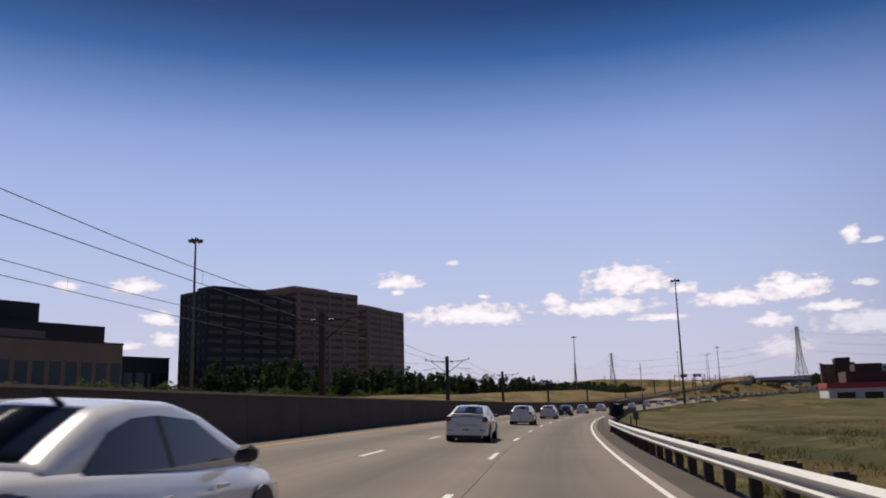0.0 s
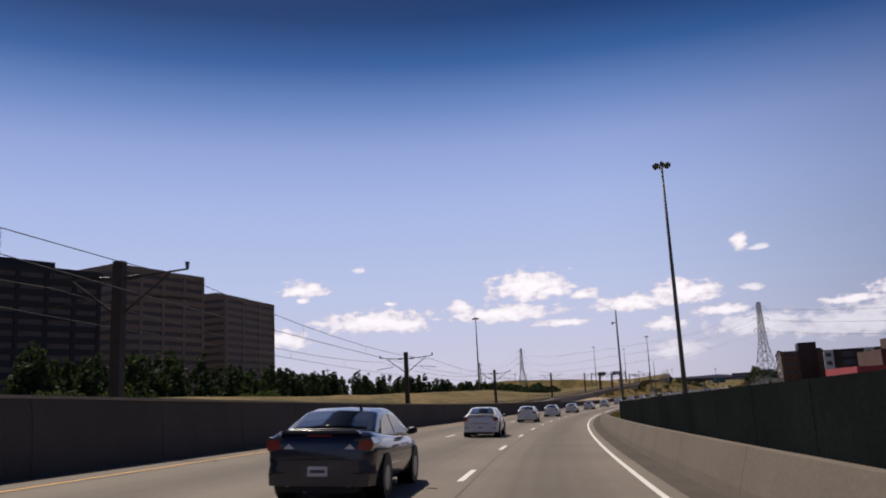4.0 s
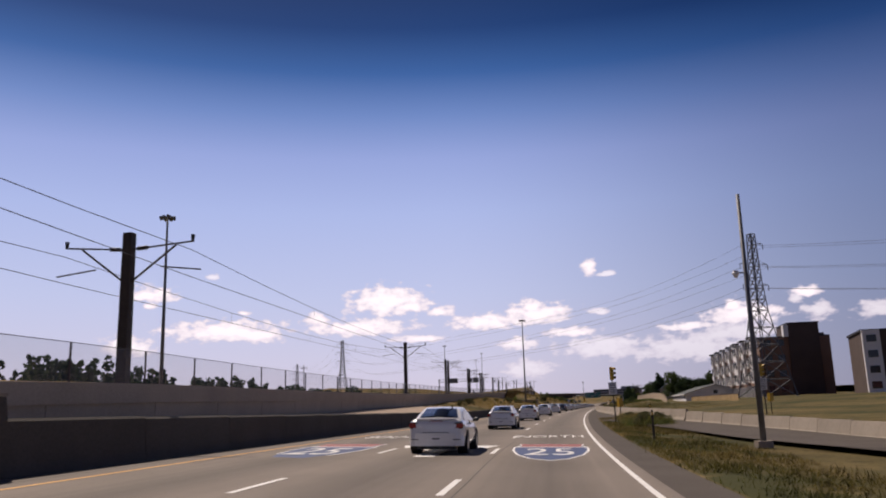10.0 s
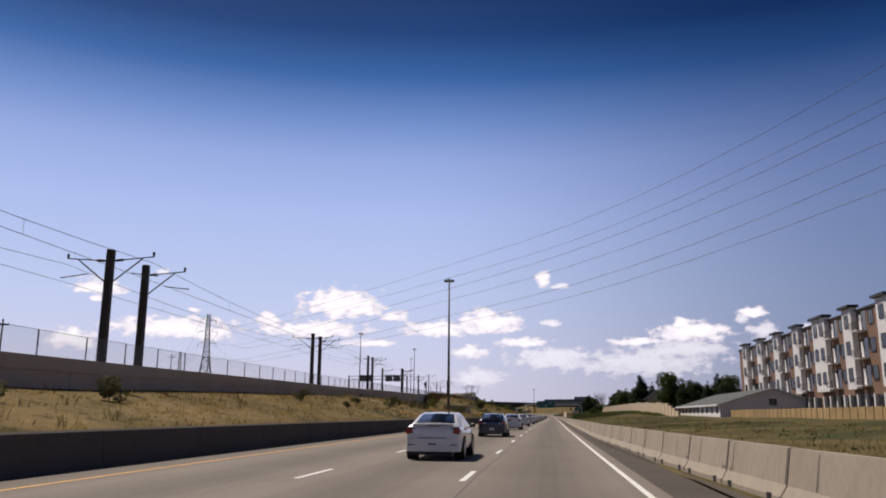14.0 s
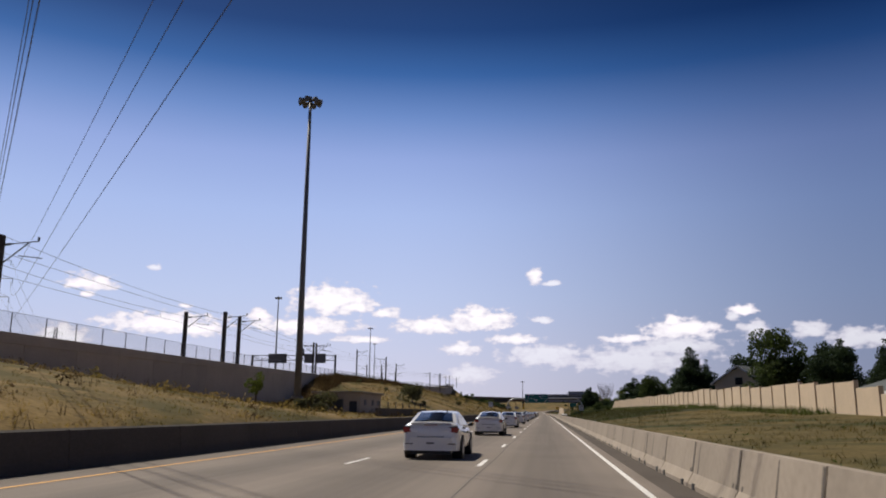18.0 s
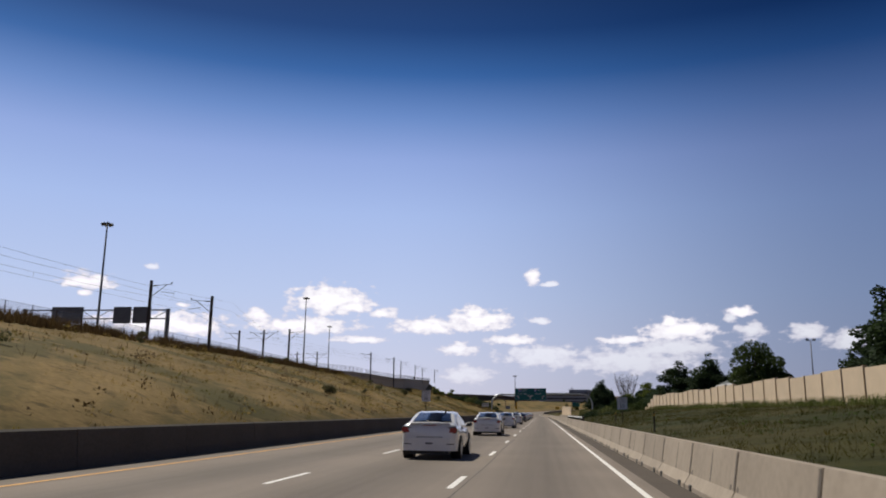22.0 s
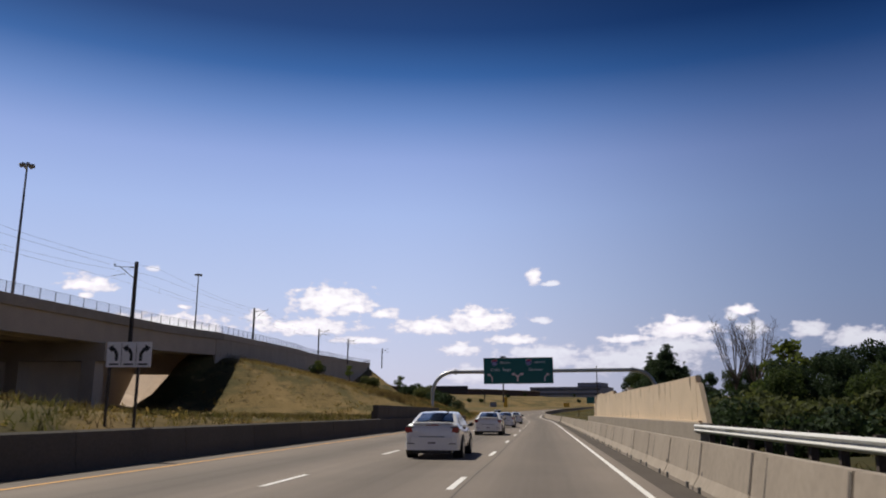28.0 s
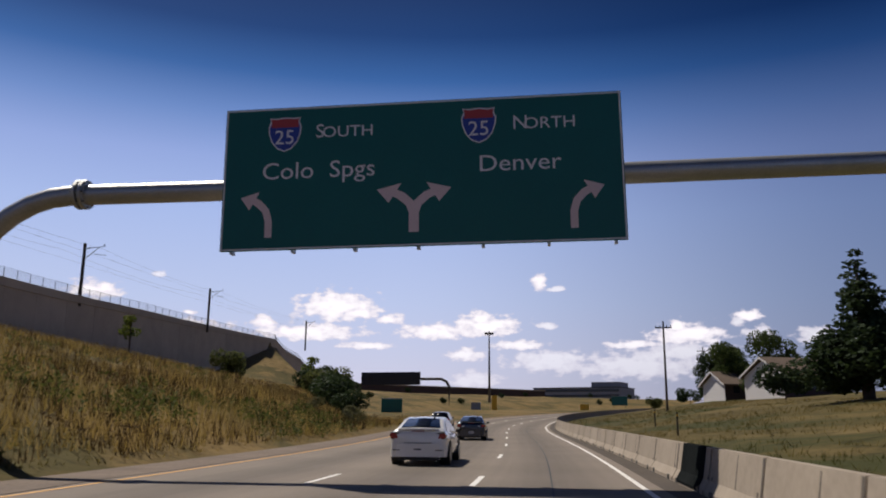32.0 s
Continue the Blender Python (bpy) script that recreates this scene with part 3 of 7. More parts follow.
RIGHT_UP = [(-200, (-0.1, -0.3, -0.5, -0.5, -0.3, 0.1, 0.5, 1.2, 2)), (150, (-0.1, -0.3, -0.4, -0.3, 0, 0.1, 0.5, 1.2, 2)),
            (172, (-0.1, 0.3, 0.7, 1.3, 1.8, 1.8, 1.5, 1.2, 2)), (192, (-0.1, 0.1, 0.4, 0.9, 1.3, 1.4, 1.2, 1.2, 2)), (230, (-0.1, -0.18, -0.26, -0.33, -0.27, 0.1, 0.5, 1, 2)), (330, (0, -0.05, -0.1, -0.2, 0.3, 0.9, 1.1, 1.5, 2)),
            (400, (0, 0, 0.1, 0.3, 0.9, 1.6, 1.8, 2, 2)), (500, (0, 0, 0.1, 0.4, 1.0, 1.8, 2, 2, 2)), (540, (0, 0.1, 0.3, 0.7, 1.4, 1.8, 2, 2.5, 3)),
            (600, (0, 0.1, 0.5, 1.3, 2.4, 2.6, 3, 3, 3)), (755, (0, 0.1, 0.5, 1.3, 2.8, 3, 3, 3, 3)), (785, (0, -0.3, -1, -2, -2, -1, 0, 1, 2)),
            (835, (0, -0.3, -1, -1.6, -1, 0, 1, 2, 3)), (870, (0, 0.2, 0.6, 1.4, 2.8, 4, 4.5, 5, 5)), (1300, (0, 0.2, 0.6, 1.4, 2.8, 4, 4.5, 5, 5))]


def right_up(s, d):
    row = [lerp_table(s, [(k, v[i]) for k, v in RIGHT_UP]) for i in range(len(RIGHT_D))]
    return float(np.interp(-d, [-q for q in RIGHT_D], row))


def left_up(s, d):
    w, foot, top, fill = (lerp_table(s, q) for q in (WALL_D, WALL_FOOT, WALL_TOP, FILL))
    if d < 12.6:
        return fill * (d - 11.9) / 0.7
    if d <= w - 0.04:
        k = min(1.0, (d - 12.6) / max(w - 0.2 - 12.6, 0.1))
        up = fill + (foot - fill) * (k ** 0.85)
        if s > 905:
            # the mound ends in a scrubby edge where the other roadway turns off
            edge = float(np.interp(s, [905, 918, 965, 989, 1014, 1060], [11.0, 14.5, 33, 49, 76, 115]))
            low = min(up, 0.4)
            up = low + (up - low) * min(1.0, max(0.0, (d - edge + 3) / 8))
        return up
    # the rail bed and what lies behind it
    if 770 < s < 880 and d >= w + 14 and not (s > 860 and d < w + 20):
        return float(np.interp(d - w, [14, 18, 46, 130], [2.5, 3.0, 14, 17]))
    if 762 < s < 852 and d < w + 14:
        if s > 800 and d > w + 5:
            return 1.3
        return float(np.interp(s, [762, 776, 833, 845], [top - 0.6, 1.2, 1.1, 9.2]))
    far = lerp_table(s, FIELD) if s < 700 else top - 3
    return float(np.interp(d - w, [0, 14, 40, 130], [top - 0.5, top - 0.6, far, far]))


def ground_up(s, d):
    return left_up(s, d) if d > 11.9 else right_up(s, d) if d < -3.4 else 0.0


def make_ground():
    sh = Shape()
    rows = []
    stations = list(np.arange(-150, 780, 6.0)) + list(np.arange(780, 860, 3.0)) + list(np.arange(860, 1290, 6.0))
    for s in stations:
        w = max(lerp_table(s, WALL_D), 13.3)
        left = [11.95, 12.6] + [12.6 + (w - 0.25 - 12.6) * k for k in (0.15, 0.3, 0.45, 0.6, 0.8, 1.0)] + [w - 0.05] + [w + q for q in (0.25, 4, 8, 14, 25, 40, 70, 130)]
        right = [-150, -120, -100, -80, -60, -50, -40, -32, -24, -19, -14, -11, -8, -6, -5, -4, -3.5]
        r = []
        for d in right + left:
            up = ground_up(s, d)
            if abs(d) > 14 and not (786 < s < 846 and d > 0):
                up += 0.25 * noise.noise(Vector((s * 0.06, d * 0.09, 3))) * min(1, (abs(d) - 12) / 12)
            r.append(at(s, d, up - (0.03 if -4 < d < 12.5 else 0), abs(d) < 12.2))
        # under the road: a little lower than its surface
        n = len(right)
        r = r[:n] + [at(s, q, -0.12, True) for q in (-3.3, 4, 11.8)] + r[n:]
        rows.append(r)
    sh.sweep(rows)
    # out to the horizon
    nrow, ncol = len(rows), len(rows[0])
    rim = [(0, c) for c in range(ncol)] + [(r, ncol - 1) for r in range(1, nrow)] + [(nrow - 1, c) for c in range(ncol - 2, -1, -1)] + [(r, 0) for r in range(nrow - 2, 0, -1)]
    mid = Vector((150, 500, 0))
    base = len(sh.v)
    p0, p1, p2 = (Vector(sh.v[q]) for q in sh.f[40][:3])
    facing = (p1 - p0).cross(p2 - p0).z
    for r, c in rim:
        p = Vector(sh.v[r * ncol + c])
        out = Vector((p.x - mid.x, p.y - mid.y, 0)).normalized()
        sh.v.append(tuple(mid + out * 4600 + Vector((0, 0, 6.0))))
    for i, (r, c) in enumerate(rim):
        j = (i + 1) % len(rim)
        r2, c2 = rim[j]
        f = (r * ncol + c, r2 * ncol + c2, base + j, base + i)
        p0, p1, p2 = (Vector(sh.v[f[q]]) for q in (0, 1, 2))
        sh.f.append(f if (p1 - p0).cross(p2 - p0).z * facing > 0 else f[::-1])
    me = bpy.data.meshes.new("ground")
    me.from_pydata(sh.v, [], sh.f)
    me.polygons.foreach_set("use_smooth", [True] * len(me.polygons))
    me.flip_normals() if me.polygons[40].normal.z < 0 else None
    me.materials.append(M["grass"])
    me.materials.append(M["verge"])
    me.materials.append(M["dirt"])
    me.materials.append(M["bank"])
    for i in range(nrow - 1):
        if 772 < stations[i] < 876:
            for c in range(ncol - 6, ncol - 1):
                me.polygons[i * (ncol - 1) + c].material_index = 2
    # greener growth right of the lanes below the noise wall
    for i in range(nrow - 1):
        for c in range(n - 1):
            if 585 < stations[i] < 838:
                me.polygons[i * (ncol - 1) + c].material_index = 1
            else:
                me.polygons[i * (ncol - 1) + c].material_index = 3
    return setting(put("ground", me, "grass"), "dry yellow and green grass verge, sloping up from the road", "ground")


make_ground()


def strip(name, s0, s1, d0, d1, up, material, step=4.0, parent=None, label=""):
    """A flat band of the road between two lines."""
    f = lambda v, s: v(s) if callable(v) else v
    n = max(2, int((s1 - s0) / step) + 1)
    sh = Shape()
    rows = []
    for s in np.linspace(s0, s1, n):
        a, b = f(d0, s), f(d1, s)
        k = 4 if callable(d0) or abs(a - b) > 3 else 1
        rows.append([at(s, a + (b - a) * i / k, up, True) for i in range(k + 1)])
    sh.sweep(rows)
    ob = put(name, sh, material, parent, label)
    if name == "road":
        layer = ob.data.uv_layers.new(name="road")
        width = len(rows[0])
        where = [(f(d0, s) + (f(d1, s) - f(d0, s)) * i / (width - 1), s) for s in np.linspace(s0, s1, n) for i in range(width)]
        for loop in ob.data.loops:
            layer.data[loop.index].uv = where[loop.vertex_index]
    return ob


road = setting(strip("road", -150, 1280, -2.25, 11.4, 0.0, "asphalt"), "grey asphalt freeway carriageway of three lanes", "road")
LEFT_EDGE = 11.5
shoulder = setting(strip("road_shoulder", -150, 1280, -3.25, -2.25, -0.004, "shoulder"), "dark asphalt shoulder along the freeway", "road")
gutter = setting(strip("gutter", 859, 1280, lambda s: 10.25 + 0.12 * math.sin(s * 0.7), 12.7, 0.012, "brown_dirt"), "dusty brown strip at the road's edge", "road")

# painted lines
setting(strip("edge_line", -150, 1280, -1.93, -1.80, 0.006, "white_line", label=""), "solid white edge line on the asphalt", "road marking")
setting(strip("median_line", -150, 1280, 9.83, 9.97, 0.006, "yellow_line"), "solid yellow line on the asphalt", "road marking")
DASH = [10.9 + 12.19 * k for k in range(-8, 96)]
for name, d in (("lane_line", 1.80), ("lane_line", 5.5)):
    line = setting(strip(name, 300, 300.01, d, d + 0.001, -0.05, "white_line"), "dashed white lane line on the asphalt", "road marking")
    for c in DASH:
        put("dash", Shape().sweep([[at(s, d + 0.07, 0.007, True), at(s, d - 0.07, 0.007, True)] for s in (c - 1.52, c, c + 1.52)]), "white_line", line)

# seam and tar lines in the asphalt, and the older grey patches
sealer = setting(strip("tar_seam", 845, 930, 0.05, 0.09, 0.003, "black_line"), "dark tar seam along the lane", "road marking")
setting(strip("tar_seam", -100, 845, lambda s: 1.57 + 0.03 * math.sin(s * 0.31), lambda s: 1.60 + 0.03 * math.sin(s * 0.31), 0.003, "seam"), "dark joint beside the lane line", "road marking")


# painted shields, arrow and words before the fork
def road_mark(name, s, d, label):
    return thing(name, frame_at(s, d, 0.006, 0, True, True), label, "road marking")


def shield_outline(w, h):
    half = [(0, -0.5), (0.2, -0.42), (0.36, -0.24), (0.45, 0.0), (0.47, 0.2), (0.40, 0.36), (0.44, 0.46), (0.25, 0.44), (0.0, 0.47)]
    pts = half + [(-a, b) for a, b in reversed(half[1:-1])]
    return [(a * w, b * h) for a, b in pts]


def flat(outline, z=0.0):
    sh = Shape()
    sh.quad(*[(a, b, z) for a, b in outline])
    return sh


def painted_shield(s, d, label):
    t = road_mark("road_shield", s, d, label)
    o = shield_outline(2.7, 9.5)
    put("rim", flat([(a * 1.07, b * 1.04) for a, b in o]), "white_line", t, "white outline")
    put("field", flat(o, 0.004), "blue_paint", t, "blue field")
    put("crest", flat([(-1.08, 2.3), (1.08, 2.3)] + [(1.12, 3.4), (1.18, 4.3), (0.65, 4.15), (0, 4.4), (-0.65, 4.15), (-1.18, 4.3), (-1.12, 3.4)], 0.008), "red_paint", t, "red crest")
    put("bar", flat([(-1.25, 2.0), (1.25, 2.0), (1.2, 2.35), (-1.2, 2.35)], 0.010), "white_line", t)
    m = pose(0, -0.9, 0.012) @ Matrix.Diagonal((1, 3.0, 1, 1))
    lettering("number", "25", 1.75, "white_line", t, m, "white number 25", 0.001)


painted_shield(291.5, -0.05, "worn red and blue route shield painted on the lane")
painted_shield(291.5, 7.75, "worn red and blue route shield painted on the far lane")
for s, d, word in ((303.6, 0.1, "NORTH"), (303.6, 7.7, "SOUTH")):
    t = road_mark("road_word", s, d, "white word painted on the asphalt lane")
    lettering("word", word, 1.0, "white_line", t, pose(0, 0, 0.002) @ Matrix.Diagonal((0.92, 3.6, 1, 1)), "white letters", 0.001)


def split_arrow(name, m, scale_x, scale_y, material, parent=None):
    sh = Shape()
    for sx in (-1, 1):
        pts = [(0, -1.0), (0.16 * sx, -1.0), (0.16 * sx, -0.3), (0.42 * sx, 0.15), (0.62 * sx, 0.30), (0.74 * sx, 0.16), (0.92 * sx, 0.62), (0.36 * sx, 0.60), (0.48 * sx, 0.46), (0.22 * sx, 0.26), (0, -0.05)]
        pts = pts if sx > 0 else pts[::-1]
        sh.f.append(tuple(range(len(sh.v), len(sh.v) + len(pts))))
        sh.v += [(a * scale_x, b * scale_y, 0) for a, b in pts]
    return put(name, sh, material, parent, "white forked arrow", m=m)


t = road_mark("road_arrow", 292.3, 3.75, "white forked arrow painted on the middle lane")
split_arrow("arrow", pose(0, 0, 0.002), 2.0, 4.2, "white_line", t)


# ---- walls and barriers ----
def section(profile, s0, s1, d, n=2):
    """A length of wall of one cross-section, following the road; profile: (metres outward, up)."""
    f = lambda v, s: v(s) if callable(v) else v
    return Shape().sweep([[at(s, f(d, s) + a, b, True) for a, b in profile] for s in np.linspace(s0, s1, n)], closed=True)


def panels(parent, name, profile_at, s0, s1, length, d, material, gap=0.03):
    k = s0
    while k < s1 - 0.5:
        e = min(k + length, s1)
        put(name, section(profile_at((k + e) / 2), k + gap / 2, e - gap / 2, d), material, parent)
        k = e


# dark crash wall beside the inner shoulder, its colour lowered for shade
crash_wall = setting(put("wall_left", section([(0.12, 0), (0.22, 0), (0.22, 0.4), (0.12, 0.4)], -100, 280, LEFT_EDGE + 0.2, 60), "shaded_concrete"), "shaded grey concrete crash wall between freeway and rail tracks", "wall")
panels(crash_wall, "panel", lambda s: [(0, -0.1), (0.30, -0.1), (0.34, 1.72), (0.10, 1.72), (0.02, 1.2)], -100, 280, 6.1, LEFT_EDGE, "shaded_concrete")
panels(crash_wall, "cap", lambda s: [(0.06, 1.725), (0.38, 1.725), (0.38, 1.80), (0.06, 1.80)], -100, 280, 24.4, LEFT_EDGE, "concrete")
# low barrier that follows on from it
low = setting(put("barrier_left", section([(0.14, 0), (0.24, 0), (0.24, 0.4), (0.14, 0.4)], 280, 858, LEFT_EDGE + 0.1, 120), "shaded_concrete"), "grey concrete median barrier in shade", "barrier")
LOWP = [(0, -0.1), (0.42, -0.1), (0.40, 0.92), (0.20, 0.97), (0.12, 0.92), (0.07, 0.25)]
panels(low, "segment", lambda s: [(a, b * lerp_table(s, [(281, 1.3), (308, 1.18), (350, 1.0)]) if b > 0.5 else b) for a, b in LOWP], 280, 579, 6.1, LEFT_EDGE, "shaded_concrete")
panels(low, "segment", lambda s: LOWP, 579, 858, 6.1, LEFT_EDGE - 0.35, "shaded_concrete")
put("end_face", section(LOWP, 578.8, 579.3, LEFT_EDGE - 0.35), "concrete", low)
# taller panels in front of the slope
tall = setting(put("retaining_wall", section([(0.5, 0), (0.6, 0), (0.6, 1.5), (0.5, 1.5)], 794, 829, LEFT_EDGE, 10), "shaded_concrete"), "dark concrete retaining wall behind the median barrier", "wall")
panels(tall, "panel", lambda s: [(0.12, 0), (0.5, 0), (0.5, 1.92), (0.12, 1.92)], 794, 829, 4.1, LEFT_EDGE, "shaded_concrete")

# the tan wall that carries the rail tracks
TRACK_WALL = (150, 640)
rail_wall = setting(put("rail_wall", Shape().sweep([[at(s, lerp_table(s, WALL_D) + 0.2, lerp_table(s, WALL_FOOT) - 0.6), at(s, lerp_table(s, WALL_D) + 0.4, lerp_table(s, WALL_FOOT) - 0.6),
    at(s, lerp_table(s, WALL_D) + 0.4, lerp_table(s, WALL_TOP) - 0.6), at(s, lerp_table(s, WALL_D) + 0.2, lerp_table(s, WALL_TOP) - 0.6)] for s in np.arange(20, 786, 6.0)], True), "tan"),
    "tan concrete retaining wall carrying the rail tracks", "wall")


def wall_piece(s0, s1, a, b, low_up, high_up):
    rows = []
    for s in (s0, s1):
        w = lerp_table(s, WALL_D)
        lo, hi = low_up(s), high_up(s)
        rows.append([at(s, w + a, lo), at(s, w + b, lo), at(s, w + b, hi), at(s, w + a, hi)])
    return Shape().sweep(rows, True)


TOP = lambda s: lerp_table(s, WALL_TOP)
FOOT = lambda s: lerp_table(s, WALL_FOOT)
k = 20.0
while k < 784:
    e = k + 6.0
    put("panel", wall_piece(k + 0.02, e - 0.02, -0.12, 0.2, lambda s: min(FOOT(s), TOP(s)) - 0.7, lambda s: TOP(s) - 0.62), "tan", rail_wall)
    put("coping", wall_piece(k, e, -0.22, 0.3, lambda s: TOP(s) - 0.62, lambda s: TOP(s)), "tan", rail_wall)
    k = e
far_wall = setting(put("flyover_wall", Shape().sweep([[at(s, lerp_table(s, WALL_D) + 0.2, FOOT(s) - 1.5), at(s, lerp_table(s, WALL_D) + 0.4, FOOT(s) - 1.5), at(s, lerp_table(s, WALL_D) + 0.4, TOP(s) - 0.9),
    at(s, lerp_table(s, WALL_D) + 0.2, TOP(s) - 0.9)] for s in np.arange(846, 1100, 6.0)], True), "tan"), "tall tan concrete wall of the rail ramp", "wall")
k = 846.0
while k < 1095:
    e = k + 6.0
    put("panel", wall_piece(k + 0.015, e - 0.015, -0.12, 0.2, lambda s: FOOT(s) - 1.6, lambda s: TOP(s) - 0.9), "tan", far_wall)
    put("coping", wall_piece(k, e, -0.30, 0.3, lambda s: TOP(s) - 0.9, lambda s: TOP(s)), "tan", far_wall)
    k = e

# right-hand side: smooth concrete wall-barrier with the dark screen behind it
low_right = setting(put("barrier_right", section([(-0.3, 0), (-0.2, 0), (-0.2, 0.5), (-0.3, 0.5)], 48.7, 186, -2.85, 44), "barrier_old"), "smooth beige concrete barrier on the outer shoulder", "barrier")
panels(low_right, "segment", lambda s: [(0, -0.1), (-0.06, 0.22), (-0.24, 0.84), (-0.46, 0.84), (-0.5, -0.3)], 48.7, 186, 6.1, -2.85, "barrier_old", 0.015)
screen = setting(put("screen_fence", section([(-0.08, 0.3), (-0.05, 0.3), (-0.05, 0.6), (-0.08, 0.6)], 59.5, 146, -3.35, 30), "screen"), "tall black screen fence behind the barrier", "fence")
k = 59.5
while k < 146:
    put("screen_panel", Shape().sweep([[at(s, -3.42, -0.2, True), at(s, -3.45, -0.2, True), at(s, -3.45, 1.95 - 0.003 * (s - 66), True), at(s, -3.42, 1.95 - 0.003 * (s - 66), True)] for s in (k, k + 2.97)], True), "screen", screen)
    if k > 60:
        put("post", Shape().tube([at(k, -3.5, -0.2, True), at(k, -3.5, 1.90 - 0.003 * (k - 66), True)], 0.035, 6), "dark", screen)
    k += 3.0

# jersey barriers, piece by piece, from the ramp to the end of the shot
RAMP_D = [(180, -26.5), (215, -22.5), (247, -18.9), (273, -16.0), (312, -12.6), (322, -11.2), (338, -8.2), (347, -6.7), (362, -5.3), (380, -4.1), (396, -3.45), (420, -2.85), (900, -2.85), (1290, -2.85)]


def ramp_d(s):
    return lerp_table(s, RAMP_D)


def jersey_shape(n):
    sh = Shape()
    prof = [(0, -0.05), (0, 0.08), (0.12, 0.28), (0.22, 0.90), (0.38, 0.90), (0.48, 0.28), (0.60, 0.08), (0.60, -0.05)]
    sh.sweep([[(a, y, b) for a, b in prof] for y in (-n / 2, n / 2)], True)
    return sh.mesh("jersey_barrier")


JL = 3.85
JM = jersey_shape(JL - 0.05)
JM.materials.append(M["concrete"])
SLOT = Shape().box(-0.012, 0.05, -0.12, 0.12, -0.02, 0.11).mesh("drain_slot")
SLOT.materials.append(M["black"])
STAIN = Shape().quad((-0.004 + 0.125, -0.04, 0.29), (-0.004 + 0.125, 0.05, 0.29), (0.213, 0.03, 0.86), (0.213, -0.02, 0.86)).mesh("stain")
STAIN.materials.append(M["grime"])
DRIP = Shape().quad((0.121, -0.06, 0.29), (0.121, 0.05, 0.29), (0.165, 0.02, 0.55), (0.165, -0.02, 0.55)).mesh("drip")
DRIP.materials.append(M["grime"])
# dark sheet laid over one barrier's face and top
PATCH = Shape().sweep([[(-0.006, y, 0.02), (-0.006, y, 0.085), (0.113, y, 0.285), (0.212, y, 0.89), (0.225, y, 0.906), (0.375, y, 0.906)] for y in (-1.35, 1.35)]).mesh("dark_patch")
PATCH.materials.append(M["screen"])
JOINT = Shape().quad((0.118, -0.045, 0.285), (0.118, 0.035, 0.285), (0.214, 0.045, 0.885), (0.214, -0.045, 0.885)).quad((-0.004, -0.035, 0.0), (-0.004, 0.03, 0.0), (-0.004, 0.03, 0.085), (-0.004, -0.035, 0.085)).mesh("joint_grime")
JOINT.materials.append(M["grime"])
s = 182.0
rng = random.Random(4)
while s < 1180:
    a, b = at(s - JL / 2, ramp_d(s - JL / 2), 0, True), at(s + JL / 2, ramp_d(s + JL / 2), 0, True)
    turn = math.atan2(-(b.x - a.x), b.y - a.y)
    step = JL
    if s > 0:
        up = 0.0 if s > 330 else ground_up(s, ramp_d(s)) - 0.02
        m = Matrix.Translation((a + b) / 2 + Vector((0, 0, up))) @ Matrix.Rotation(turn, 4, "Z")
        j = new("jersey_barrier", JM)
        j.matrix_basis = m
        tagged(j, "weathered beige concrete jersey barrier with drip stains", "barrier", "jersey barriers along the shoulder")
        if 360 < s < 900:
            for y in (-1.3, 1.3):
                put("drain_slot", SLOT, "black", j, m=pose(0, y, 0))
            if rng.random() < 0.7:
                put("stain", STAIN, "grime", j, "dark drip stain", m=pose(0, rng.uniform(-1.7, 1.7), 0))
            if abs(s - 862.5) < JL / 2:
                put("dark_patch", PATCH, "screen", j, "dark grey stretch of the barrier")
            put("joint_grime", JOINT, "grime", j, "", m=pose(0, -1.845, 0))
            if rng.random() < 0.5:
                put("drip", DRIP, "grime", j, "", m=pose(0, -1.6 + rng.uniform(-0.06, 0.06), 0))
            put("drip", DRIP, "grime", j, "", m=pose(0, rng.choice((-1.75, 1.72)) + rng.uniform(-0.06, 0.06), 0))
    s += step
ramp = setting(strip("ramp_road", 270, 420, lambda s: ramp_d(s) + (0.3 if s > 340 else 0.1), lambda s: min(ramp_d(s) + 0.3 + 5.0 * min(1, (s - 269) / 32), -3.3), 0.02, "shoulder"), "dark asphalt on-ramp joining the freeway", "road")


# guard rails
def w_beam(name, s0, s1, d, up, label, double=False, post_up=0.0):
    rail = thing(name, Matrix(), label, "guardrail")
    prof = [(0, 0.0), (0.08, 0.06), (0.085, 0.085), (0, 0.15), (0, 0.16), (0.08, 0.22), (0.085, 0.245), (0.02, 0.30), (0.0, 0.312), (-0.012, 0.312), (0.07, 0.24), (0.068, 0.225), (-0.014, 0.162), (-0.014, 0.148), (0.07, 0.08), (0.068, 0.065), (-0.012, 0)]
    k = s0
    while k < s1 - 0.1:
        e = min(k + 7.62, s1)
        put("beam", Shape().sweep([[at(s, d + a, up + b, True) for a, b in prof] for s in np.linspace(k, e, 3)], True), "rail_steel", rail, "galvanised steel beam")
        if double:
            put("beam", Shape().sweep([[at(s, d + a, up - 0.42 + b * 0.6, True) for a, b in prof] for s in np.linspace(k, e, 3)], True), "rail_steel", rail, "galvanised steel rub rail")
        k = e
    k = s0
    while k <= s1:
        m = frame_at(k, d - 0.16, 0, 0, True)
        put("post", Shape().box(-0.09, 0.09, -0.075, 0.075, -0.5 + post_up, up + 0.36, m), "bark", rail, "dark wooden post")
        put("block", Shape().box(0.0, 0.16, -0.07, 0.07, up, up + 0.33, m), "bark", rail)
        k += 1.905
    return rail


